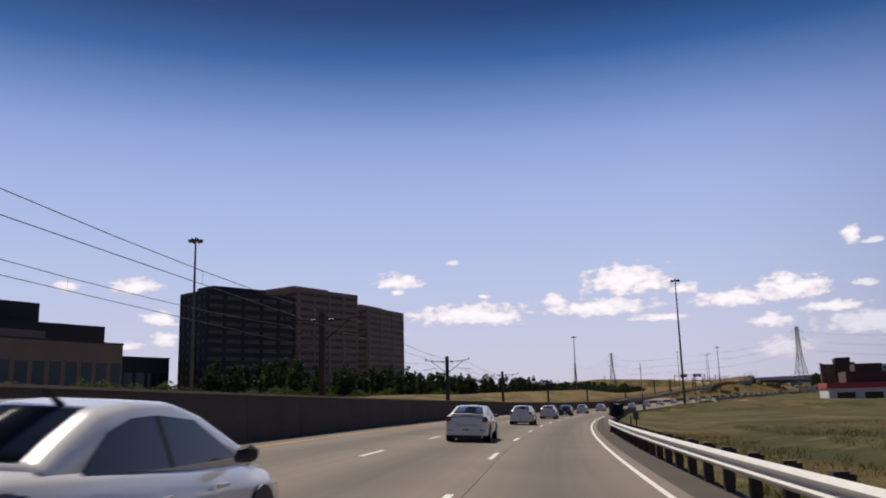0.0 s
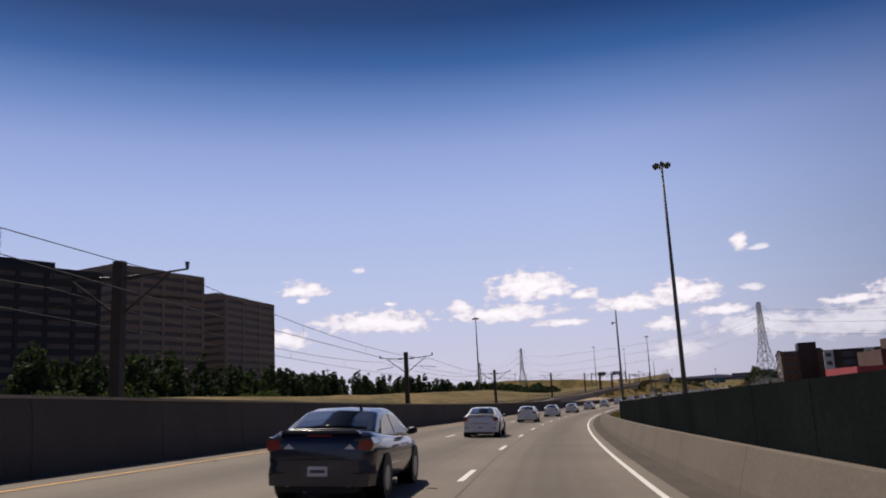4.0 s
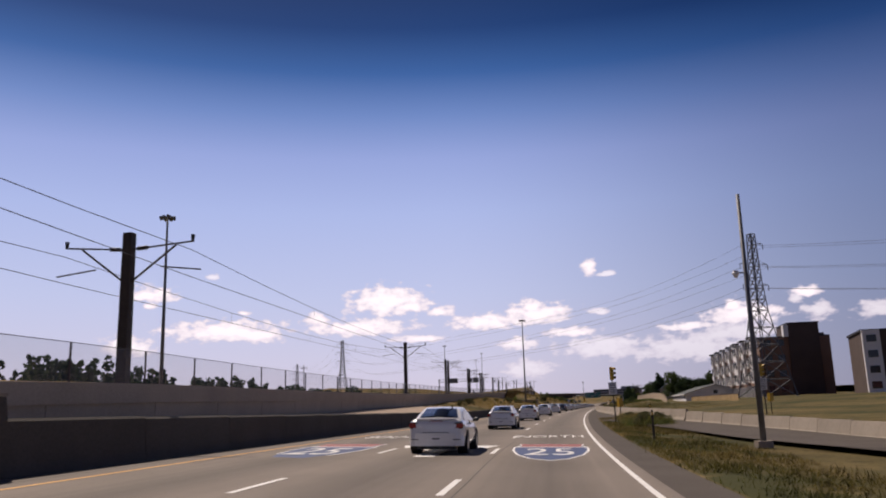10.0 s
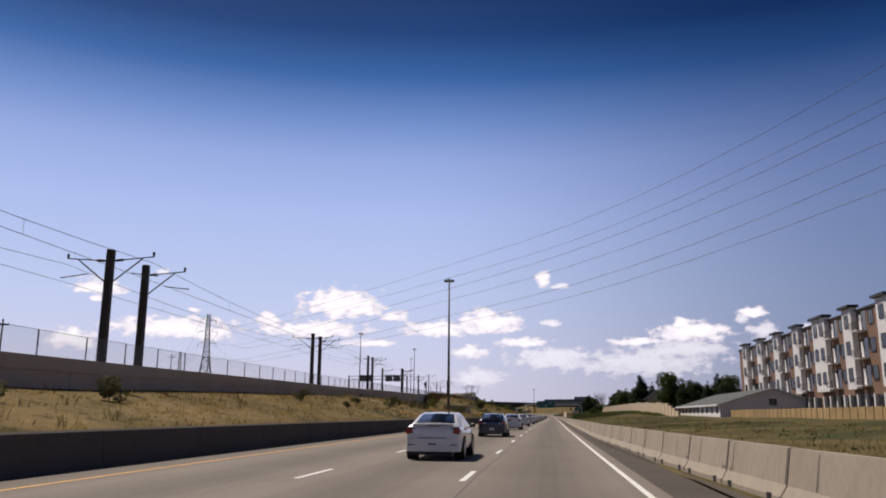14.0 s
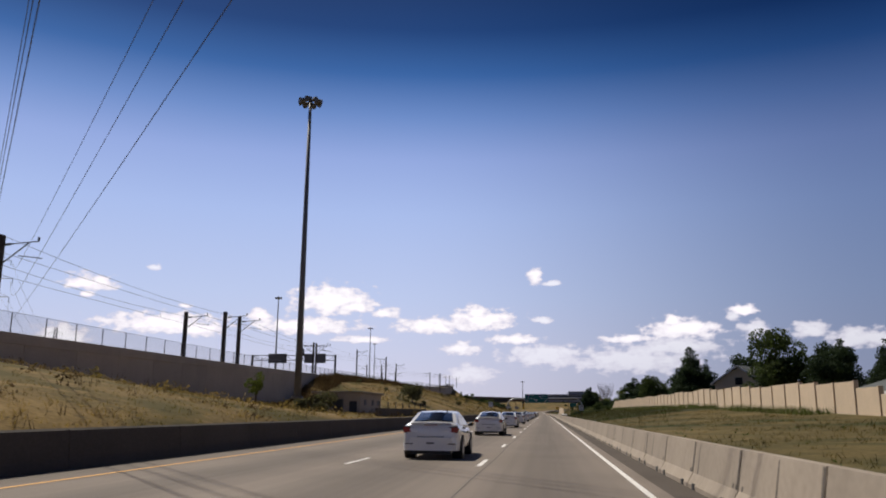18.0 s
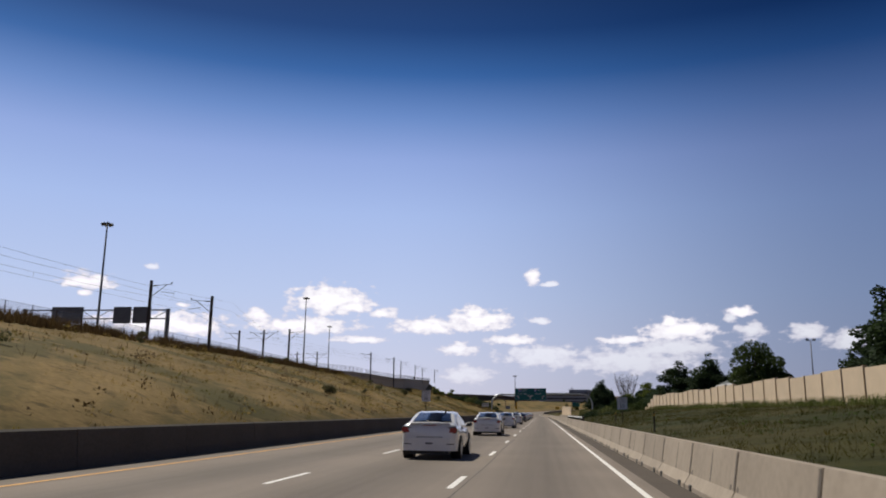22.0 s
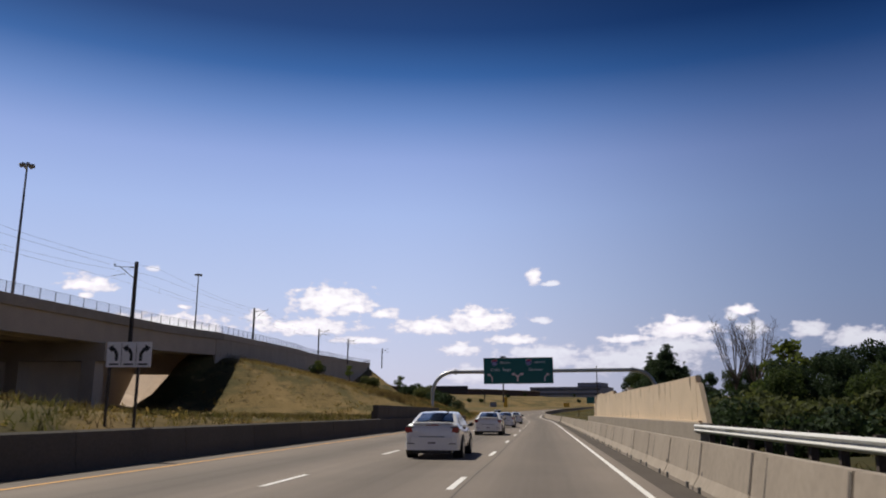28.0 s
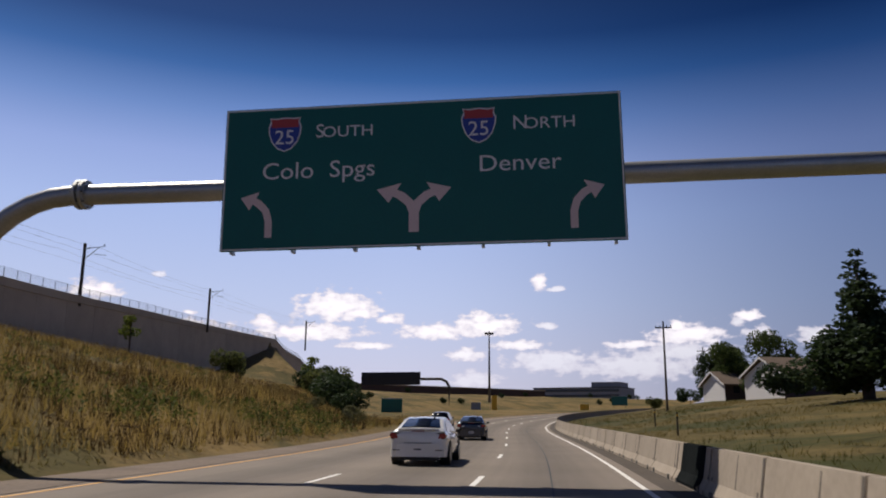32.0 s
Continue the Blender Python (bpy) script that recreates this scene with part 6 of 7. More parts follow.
put("junction_box", Shape().box(-0.2, 0.2, -0.12, 0.12, 2.1, 2.35), "black", sig)

# gantry with sign backs on the road beyond the tracks
g3 = thing("sign_gantry", frame_at(700, 60, 9.5), "grey lattice sign gantry seen from behind", "sign gantry")
for x in (0, -25):
    put("column", Shape().box(x - 0.25, x + 0.25, -0.25, 0.25, -3, 7.8), "steel_dark", g3)
for z in (6.2, 7.6):
    put("chord", Shape().box(-25, 0, -0.1, 0.1, z - 0.1, z + 0.1), "steel_dark", g3)
for k in range(10):
    x = -25 + 2.5 * k
    put("lacing", Shape().tube([(x, 0, 6.2), (x + 2.5, 0, 7.6)] if k % 2 else [(x, 0, 7.6), (x + 2.5, 0, 6.2)], 0.06, 4), "steel_dark", g3)
for x0, x1 in ((-20, -14.5), (-9.2, -6.2), (-5.8, -2.8)):
    put("sign_back", Shape().box(x0, x1, -0.35, -0.2, 5.4, 8.1), "steel_dark", g3, "dull grey back of a sign")

# ---- small signs and signals along the shoulder ----
def speed_sign(s, d, foot, up, w, h, label):
    t = thing("speed_limit_sign", frame_at(s, d, foot), label, "road sign", "speed limit signs")
    put("post", Shape().box(-0.04, 0.04, 0.02, 0.08, -0.4, up + h * 0.9), "rust", t)
    put("board", Shape().box(-w / 2, w / 2, -0.02, 0.02, up, up + h), "sign_white", t, "white sign board")
    edge = Shape()
    for a, b, c, e in ((-w / 2 + 0.03, w / 2 - 0.03, up + h - 0.05, up + h - 0.03), (-w / 2 + 0.03, w / 2 - 0.03, up + 0.03, up + 0.05), (-w / 2 + 0.03, -w / 2 + 0.05, up + 0.03, up + h - 0.03), (w / 2 - 0.05, w / 2 - 0.03, up + 0.03, up + h - 0.03)):
        edge.box(a, b, -0.026, -0.02, c, e)
    put("border", edge, "black", t)
    for word, z, size in (("SPEED", 0.84, 0.25), ("LIMIT", 0.63, 0.25), ("55", 0.28, 0.52)):
        lettering("letters", word, size * w / 1.0, "black", t, pose(0, -0.024, up + h * z, 90, 0, 0), "black letters", 0.002)


speed_sign(668, 12.9, 0.95, 1.62, 1.0, 1.25, "white speed limit 55 sign on the grass slope")
speed_sign(665.5, -8.4, 0.45, 1.5, 1.07, 1.26, "white speed limit 55 sign on the verge")

lane_sign = thing("lane_sign", frame_at(760.6, 13.35, 0.9), "white lane-use sign with three black arrows", "road sign")
put("board", Shape().box(0.0, 1.45, -0.03, 0.0, 1.85, 2.62), "sign_white", lane_sign, "white sign board")
for x in (0.06, 1.0):
    put("post", Shape().box(x, x + 0.07, 0.0, 0.07, -0.8, 2.5), "rust", lane_sign)
for x, flip in ((0.25, 1), (0.73, 1), (1.2, -1)):
    sh = Shape()
    rows = [[(a * flip, 0, b), (c * flip, 0, e)] for (a, b), (c, e) in zip([(0.03, -0.2), (0.03, 0.0), (-0.04, 0.1), (-0.1, 0.13)], [(0.13, -0.2), (0.13, 0.02), (0.03, 0.19), (-0.08, 0.23)])]
    sh.sweep(rows).quad(*[(a * flip, 0, b) for a, b in ((-0.08, 0.06), (-0.22, 0.2), (-0.04, 0.3))])
    put("arrow", sh, "black", lane_sign, "black curved arrow", m=pose(x, -0.036, 2.24))
    put("print_bar", Shape().box(x - 0.15, x + 0.15, -0.036, -0.03, 1.91, 1.96), "black", lane_sign, "illegible line of print")
put("divider", Shape().box(0.475, 0.49, -0.036, -0.03, 1.9, 2.57), "black", lane_sign)
put("divider", Shape().box(0.955, 0.97, -0.036, -0.03, 1.9, 2.57), "black", lane_sign)


def ramp_signal(s, d, foot, turn=0.0):
    t = thing("ramp_signal", frame_at(s, d, foot, turn), "yellow ramp-meter traffic signal with three black lenses", "traffic signal", "ramp meter signals")
    put("post", Shape().tube([(0.1, 0, -0.4), (0.03, 0, 2.0), (0, 0, 3.5)], [0.06, 0.055, 0.05], 8), "rust", t)
    m = pose(0, -0.02, 3.35) @ pose(0, 0, 0, 0, 0, 50)
    put("housing", Shape().box(-0.15, 0.15, -0.10, 0.10, 0, 1.05, m), "signal_yellow", t, "yellow signal housing")
    for z in (0.17, 0.52, 0.87):
        put("visor", Shape().sweep([[m @ Vector((0.14 * math.cos(w), y, z + 0.14 * math.sin(w))) for w in np.linspace(-0.6, math.pi + 0.6, 12)] for y in (-0.10, -0.34)]), "signal_yellow", t, "yellow visor")
        put("visor_lining", Shape().sweep([[m @ Vector((0.128 * math.cos(w), y, z + 0.128 * math.sin(w))) for w in np.linspace(-0.6, math.pi + 0.6, 12)] for y in (-0.10, -0.335)]), "black", t, "black visor lining")
        put("lens", Shape().tube([m @ Vector((0, -0.10, z)), m @ Vector((0, -0.13, z))], 0.125, 16), "black", t, "black unlit lens")
    put("plate", Shape().box(-0.33, 0.33, -0.09, -0.06, 2.15, 3.15), "sign_white", t, "white notice plate")
    bars = Shape()
    for z, wd in ((3.03, 0.4), (2.9, 0.5), (2.72, 0.5), (2.55, 0.44), (2.42, 0.5), (2.28, 0.4)):
        bars.box(-wd / 2, wd / 2, -0.096, -0.09, z - 0.03, z + 0.03)
    put("print_bars", bars, "steel_dark", t, "grey illegible lines")
    b = pose(0.52, 0, 0) @ pose(0, 0, 0, 0, 0, 35)
    put("control_box", Shape().box(-0.2, 0.2, -0.15, 0.15, 1.15, 1.85, b), "signal_yellow", t, "yellow control box")
    put("box_post", Shape().tube([(0.52, 0, -0.4), (0.52, 0, 1.15)], 0.04, 6), "rust", t)
    put("bracket", Shape().box(0.0, 0.5, -0.03, 0.03, 1.3, 1.36), "signal_yellow", t)


ramp_signal(331.9, -4.35, 0.0)
ramp_signal(338.5, -17.6, ground_up(338.5, -17.6))


def delineator(s, d, up, label="brown flexible delineator post in the grass"):
    t = thing("delineator_post", frame_at(s, d, up), label, "post", "delineator posts")
    put("post", Shape().box(-0.05, 0.05, -0.02, 0.02, -0.3, 1.25, taper=0.15), "rust", t)
    put("reflector", Shape().box(-0.035, 0.035, -0.026, -0.02, 1.02, 1.14), "sign_yellow", t, "small reflector")


for s, d in ((274, -4.3), (300, -4.4), (668, -7.9), (631, -7.0), (890, -7.5), (905, -9), (858, 13.2), (350, -8.6)):
    delineator(s, d, ground_up(s, d))
back_sign = thing("small_sign", frame_at(57.5, -5.0, ground_up(57.5, -5.0)), "small grey sign back on a short post by the fence", "road sign")
put("post", Shape().tube([(0, 0, -0.3), (0, 0, 1.1)], 0.05, 6), "bark", back_sign)
put("plate", Shape().box(-0.2, 0.2, -0.06, -0.04, 0.75, 1.3), "steel_dark", back_sign, "grey sheet plate")
marker = thing("marker_post", frame_at(56.8, -4.6, ground_up(56.8, -4.6)), "short dark marker post beside the barrier", "post")
put("post", Shape().tube([(0, 0, -0.3), (0, 0, 1.0)], 0.05, 6), "bark", marker)

# ---- beyond the fork ----
W = lambda *p: Vector(p)
hill = Shape()
rows = []
for i in range(25):
    k = i / 24
    base = W(352 + 150 * k, 905 + 85 * k + 22 * math.sin(k * math.pi), 0.6 + 3.0 * k)
    crest = W(380 + 175 * k, 1040 + 20 * math.sin(k * math.pi), 11.2 - 2.0 * k)
    r = [base.lerp(crest, q / 8) + Vector((0, 0, 0.9 * math.sin(q / 8 * math.pi) + 0.35 * noise.noise(Vector((i * 0.6, q * 0.8, 5))))) for q in range(9)]
    rows.append(r + [crest + Vector((25, 70, -1.5))])
hill.sweep(rows)
setting(put("hillside", hill, "grass", None, smooth=True), "dry yellow grass hillside beyond the fork", "ground")
over = thing("overpass", Matrix(), "long low brown concrete overpass on the hill", "bridge")
put("parapet", Shape().sweep([[W(410 + 100 * k, 1083 + 12 * k, 9.0), W(410 + 100 * k, 1086 + 12 * k, 9.0), W(410 + 100 * k, 1086 + 12 * k, 14.6 - k), W(410 + 100 * k, 1083 + 12 * k, 14.6 - k)] for k in (0, 0.5, 1)], True), "brick", over)
put("coping", Shape().sweep([[W(410 + 100 * k, 1082.5 + 12 * k, 14.6 - k), W(410 + 100 * k, 1086.5 + 12 * k, 14.6 - k), W(410 + 100 * k, 1086.5 + 12 * k, 15.0 - k), W(410 + 100 * k, 1082.5 + 12 * k, 15.0 - k)] for k in (0, 0.5, 1)], True), "tan", over)
mall = thing("office_building", Matrix.Translation((574, 1231, 8)) @ Matrix.Rotation(math.atan2(1188 - 1231, 610 - 574), 4, "Z"), "long low blue-grey office building on the hill", "office building")
put("body", Shape().box(0, 57, 0, 30, 0, 12.2), "shade_panel", mall)
put("upper", Shape().box(38, 56, 2, 20, 12.2, 15.8), "shade_panel", mall)
for z in (3.2, 6.6, 9.9):
    put("window_band", Shape().box(1, 56, -0.15, 0.1, z, z + 1.5), "glass", mall)
put("roof_edge", Shape().box(-0.4, 57.4, -0.4, 30, 12.2, 12.7), "dark", mall)


def world_sign(x, y, z, w, h, up, mat, label, cat="road sign"):
    turn = math.degrees(math.atan2(-(x - 336), y - 769))
    t = thing("roadside_sign", pose(x, y, z, 0, 0, turn), label, cat)
    for px in (-w * 0.35, w * 0.35):
        put("post", Shape().box(px - 0.07, px + 0.07, 0.04, 0.15, -0.8, up + h * 0.8), "rust", t)
    put("board", Shape().box(-w / 2, w / 2, -0.04, 0.04, up, up + h), mat, t)
    put("border", Shape().box(-w / 2, w / 2, -0.05, -0.04, up + h - 0.12, up + h - 0.05), "sign_white" if mat != "sign_yellow" else "black", t)


world_sign(386.7, 931.7, 1.2, 4.4, 3.2, 1.0, "green_sign", "green guide sign beside the fork in the road")
world_sign(422, 969.3, 1.2, 2.6, 2.4, 2.0, "shade_panel", "grey-blue sign on the hillside")
world_sign(427.2, 968.7, 1.4, 1.4, 4.6, 1.6, "sign_yellow", "tall yellow warning sign on the hillside")
world_sign(453.6, 965.8, 1.8, 2.4, 2.4, 1.2, "sign_yellow", "yellow arrow sign at the curve")
world_sign(481.3, 990.7, 4.2, 5.0, 3.0, 1.5, "green_sign", "green guide sign beyond the curve")


# ---- vehicles ----
def vehicle(kind, s, d, paint, label, turn=0.0):
    t = thing("car", frame_at(s, d, 0.0, turn, True, True), label, "car", "cars on the freeway")
    suv, truck = kind == "suv", kind == "pickup"
    hull = [(-2.36, 0.72, 0.42, 0.94), (-2.31, 0.82, 0.32, 1.03), (-2.2, 0.865, 0.28, 1.075), (-2.0, 0.885, 0.25, 1.09), (-1.3, 0.905, 0.22, 1.05), (0.0, 0.905, 0.20, 0.99), (1.0, 0.91, 0.20, 0.96),
            (1.7, 0.89, 0.22, 0.88), (2.15, 0.82, 0.26, 0.76), (2.34, 0.66, 0.38, 0.66)]
    lift = 0.14 if suv else 0.25 if truck else 0.0
    if suv or truck:
        hull = [(y, w + 0.03, zb + lift * 0.8, zt + lift) for y, w, zb, zt in hull]
    rows = []
    for y, w, zb, zt in hull:
        half = [(0.0, zb), (w * 0.80, zb), (w * 0.96, zb + 0.12), (w, (zb + zt) / 2 - 0.03), (w * 0.99, (zb + zt) / 2 + 0.14), (w * 0.945, zt - 0.06), (w * 0.84, zt + 0.005), (0.0, zt + 0.025)]
        rows.append([(a, y, b) for a, b in half] + [(-a, y, b) for a, b in reversed(half[1:-1])])
    put("body", Shape().sweep(rows, True), paint, t, "painted body", smooth=True)
    top = 1.46 + (0.22 if suv else 0.36 if truck else 0)
    if suv:
        cab = [(-2.22, 1.16, 0.70), (-2.05, 1.40, 0.66), (-1.75, top - 0.05, 0.60), (-0.4, top, 0.62), (0.35, top - 0.03, 0.60), (0.75, top - 0.18, 0.60), (1.45, 1.12, 0.66)]
    elif truck:
        cab = [(-0.75, 1.25, 0.74), (-0.68, top - 0.12, 0.66), (-0.45, top, 0.62), (0.4, top - 0.02, 0.62), (0.7, top - 0.1, 0.62), (1.25, 1.22, 0.70)]
    else:
        cab = [(-1.82, 1.09, 0.66), (-1.45, 1.24, 0.64), (-1.0, 1.40, 0.60), (-0.5, top, 0.59), (0.1, top, 0.59), (0.5, top - 0.09, 0.59), (1.45, 0.99, 0.66)]
    belt = 0.97 + lift
    def side(z):
        return 0.82 - 0.21 * (z - belt) / (top - belt)

    def stations(y0, y1, n):
        ys = [c[0] for c in cab]
        return [(y, float(np.interp(y, ys, [c[1] for c in cab]))) for y in np.linspace(y0, y1, n)]

    rows = []
    for y, z in stations(cab[0][0], cab[-1][0], 29):
        z = max(z, belt + 0.08)
        e, x = z - 0.05, side(z - 0.05)
        rows.append([(-0.82, y, belt - 0.04), (-x, y, e), (-x + 0.025, y, z - 0.022), (-x + 0.09, y, z), (0, y, z + 0.022), (x - 0.09, y, z), (x - 0.025, y, z - 0.022), (x, y, e), (0.82, y, belt - 0.04)])
    put("cabin", Shape().sweep(rows, True), paint, t, "painted roof and pillars", smooth=True)
    glazing = {"suv": ((-2.2, -1.82), (0.80, 1.40)), "pickup": ((-0.745, -0.64), (0.74, 1.20))}.get(kind, ((-1.74, -0.92), (0.60, 1.36)))
    for name, span in zip(("rear_window", "windscreen"), glazing):
        rows = []
        for y, z in stations(span[0], span[1], 9):
            z = max(z, belt + 0.08)
            x = side(z) - 0.125
            rows.append([(-x, y, z + 0.012), (0, y, z + 0.034), (x, y, z + 0.012), (0, y, z - 0.03)])
        put(name, Shape().sweep(rows, True), "car_glass", t, "dark tinted glass", smooth=True)
    rear_y = {"suv": (-1.85, -1.70), "pickup": (-0.58, -0.50)}.get(kind, (-1.40, -0.98))
    front_y = cab[-1][0] - 0.46, cab[-2][0] - 0.16
    for sx in (-1, 1):
        for name, mat, outline in (("side_window", "car_glass", [(front_y[0], belt + 0.03), (front_y[1], top - 0.14), (-0.22, top - 0.10), (-0.22, belt + 0.03)]),
                                   ("side_window", "car_glass", [(-0.30, belt + 0.03), (-0.30, top - 0.10), (min(-0.45, rear_y[1] + 0.35), top - 0.115), (rear_y[1], top - 0.20), (rear_y[0], belt + 0.06)]),
                                   ("door_pillar", "black", [(-0.225, belt + 0.03), (-0.225, top - 0.10), (-0.295, top - 0.10), (-0.295, belt + 0.03)])):
            put(name, Shape().sweep([[(sx * (side(z) + off), y, z) for y, z in outline] for off in (0.007, -0.02)], True), mat, t)
        # lamps, mirror, handles
        zt = 0.80 + lift * 0.9
        put("tail_lamp", Shape().prism([(sx * a, zt + b) for a, b in ((0.30, 0.03), (0.42, 0.12), (0.62, 0.19), (0.83, 0.21), (0.885, 0.12), (0.84, 0.0), (0.55, -0.02))], -2.352, -1.96), "lamp_smoke", t, "smoked grey tail lamp")
        put("brake_lens", Shape().prism([(sx * a, zt + b) for a, b in ((0.62, 0.02), (0.66, 0.15), (0.82, 0.18), (0.875, 0.11), (0.83, 0.02))], -2.362, -1.94), "tail", t, "red brake lens")
        put("lamp_glass", Shape().prism([(sx * 0.40, zt + 0.03), (sx * 0.50, zt + 0.11), (sx * 0.58, zt + 0.03)], -2.364, -2.352), "sign_white", t, "clear reversing lens")
        put("headlamp", Shape().prism([(sx * 0.5, 0.62 + lift), (sx * 0.76, 0.68 + lift), (sx * 0.74, 0.54 + lift)], 2.12, 2.28), "sign_white", t)
        put("mirror", Shape().tube([(sx * 0.86, 0.84, 0.99 + lift), (sx * 0.93, 0.80, 1.03 + lift), (sx * 1.0, 0.79, 1.045 + lift), (sx * 1.06, 0.80, 1.04 + lift)], [0.03, 0.07, 0.075, 0.035], 10), "dark", t, "dark door mirror")
        put("reflector", Shape().box(sx * 0.55, sx * 0.78, -2.43, -2.40, 0.46 + lift * 0.8, 0.485 + lift * 0.8), "black", t, "dark bumper slot")
        for y in (-0.55, 0.45):
            put("door_handle", Shape().box(sx * 0.90, sx * 0.93, y - 0.1, y + 0.1, 0.80 + lift, 0.83 + lift), paint, t)
        for y in (-1.42, 1.40):
            r = 0.325 + (0.05 if suv else 0.07 if truck else 0)
            wheel = put("wheel", Shape().tube([(sx * 0.72, y, r), (sx * 0.74, y, r), (sx * 0.90, y, r), (sx * 0.92, y, r)], [r - 0.05, r, r, r - 0.05], 20), "rubber", t, "black tyre")
            put("rim", Shape().tube([(sx * 0.905, y, r), (sx * 0.925, y, r)], [r * 0.68, r * 0.62], 16), "steel", wheel, "silver alloy rim")
            put("wheel_arch", Shape().tube([(sx * 0.60, y, r + 0.03), (sx * 0.922 if not suv else sx * 0.95, y, r + 0.03)], r + 0.055, 20), "black", t, "dark wheel arch")
    put("bumper", Shape().sweep([[(x, y, z) for x, z in ((-w, 0.27 + lift * 0.8), (w, 0.27 + lift * 0.8), (w * 1.02, 0.45 + lift * 0.8), (w * 0.98, 0.66 + lift * 0.8), (-w * 0.98, 0.66 + lift * 0.8), (-w * 1.02, 0.45 + lift * 0.8))] for y, w in ((-2.42, 0.66), (-2.36, 0.80), (-2.15, 0.875))], True), paint, t, "rear bumper", smooth=False)
    # black tray paints in the shade below the rear bumper
    put("valance", Shape().box(-0.6, 0.6, -2.36, -1.9, 0.17 + lift * 0.6, 0.29 + lift * 0.6), "black", t, "black tray for the shade under the bumper")
    put("licence_plate", Shape().box(-0.16, 0.16, -2.432, -2.42, 0.42 + lift, 0.57 + lift), "sign_white", t, "blank plate")
    put("plate_bar", Shape().box(-0.12, 0.12, -2.436, -2.432, 0.47 + lift, 0.52 + lift), "steel_dark", t)
    put("boot_line", Shape().box(-0.42, 0.42, -2.37, -2.33, 0.675 + lift, 0.69 + lift), "black", t)
    put("boot_lip", Shape().prism([(-0.66, 1.07 + lift), (0.66, 1.07 + lift), (0.60, 1.115 + lift), (-0.60, 1.115 + lift)], -2.34, -2.16), paint, t, "small lip along the boot")
    put("brake_light", Shape().box(-0.20, 0.20, -2.352, -2.33, 1.03 + lift, 1.05 + lift), "tail", t, "slim high brake light")
    put("antenna", Shape().tube([(0.35, -0.95, top - 0.04), (0.35, -1.15, top + 0.07)], [0.03, 0.008], 5), "black", t)
    for x in (-0.5, 0.5):
        put("exhaust", Shape().tube([(x, -2.40, 0.30 + lift * 0.6), (x, -2.25, 0.30 + lift * 0.6)], 0.045, 8), "steel", t)
    return t


# middle-lane copies of the sedan ahead, one added per second driven, mostly white
LEAD_CAR_STEPS = [(4.6, 3.7), (33.9, 3.6), (63.8, 3.5), (92.0, 3.5), (117.5, 3.6), (145, 3.65), (179.8, 3.8), (208.4, 3.7), (236.7, 3.52), (264.9, 3.5), (291.5, 3.5), (317.9, 3.5), (344.2, 3.5), (370.7, 3.5),
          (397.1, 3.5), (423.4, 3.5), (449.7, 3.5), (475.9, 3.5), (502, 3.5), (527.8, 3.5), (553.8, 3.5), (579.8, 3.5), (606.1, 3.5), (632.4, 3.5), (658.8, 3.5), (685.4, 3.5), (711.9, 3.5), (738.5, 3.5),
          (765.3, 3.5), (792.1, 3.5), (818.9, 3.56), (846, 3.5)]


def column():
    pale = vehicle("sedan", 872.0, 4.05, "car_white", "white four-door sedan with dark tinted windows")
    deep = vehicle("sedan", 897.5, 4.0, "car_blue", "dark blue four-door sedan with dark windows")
    for k, (s, d) in enumerate(LEAD_CAR_STEPS):
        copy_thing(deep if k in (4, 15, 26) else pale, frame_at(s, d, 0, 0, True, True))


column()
vehicle("suv", 918, 7.7, "car_black", "black sport utility car in the far lane")


# ---- trees and plants ----
def leaf_cloud(lumps, per, size, rng, flat=0.6):
    """Small leaf faces scattered over lumps (centre, radius); returns a Shape."""
    sh = Shape()
    for (cx, cy, cz), r in lumps:
        n = int(per * r * r)
        d = rng.normal(size=(n, 3))
        d /= np.linalg.norm(d, axis=1)[:, None]
        p = np.array((cx, cy, cz)) + d * (r * rng.uniform(0.55, 1.08, n) ** 0.6)[:, None] * np.array((1, 1, 0.85))
        a = rng.normal(size=(n, 3))
        a /= np.linalg.norm(a, axis=1)[:, None]
        b = np.cross(a, d + rng.normal(size=(n, 3)) * 0.4)
        b /= np.linalg.norm(b, axis=1)[:, None] + 1e-6
        s = size * rng.uniform(0.5, 1.3, n)[:, None]
        q = np.stack([p - a * s, p - b * s * flat, p + a * s, p + b * s * flat], 1).reshape(-1, 3)
        base = len(sh.v)
        sh.v += [tuple(v) for v in q.tolist()]
        sh.f += [(base + 4 * i, base + 4 * i + 1, base + 4 * i + 2, base + 4 * i + 3) for i in range(n)]
    return sh


def leaf_mesh(sh, name, mat, upright=False):
    me = bpy.data.meshes.new(name)
    me.from_pydata(sh.v, [], sh.f)
    if upright:
        # blades take the light as the turf does
        me.normals_split_custom_set_from_vertices([(0, 0, 1)] * len(me.vertices))
    me.materials.append(M[mat])
    return me


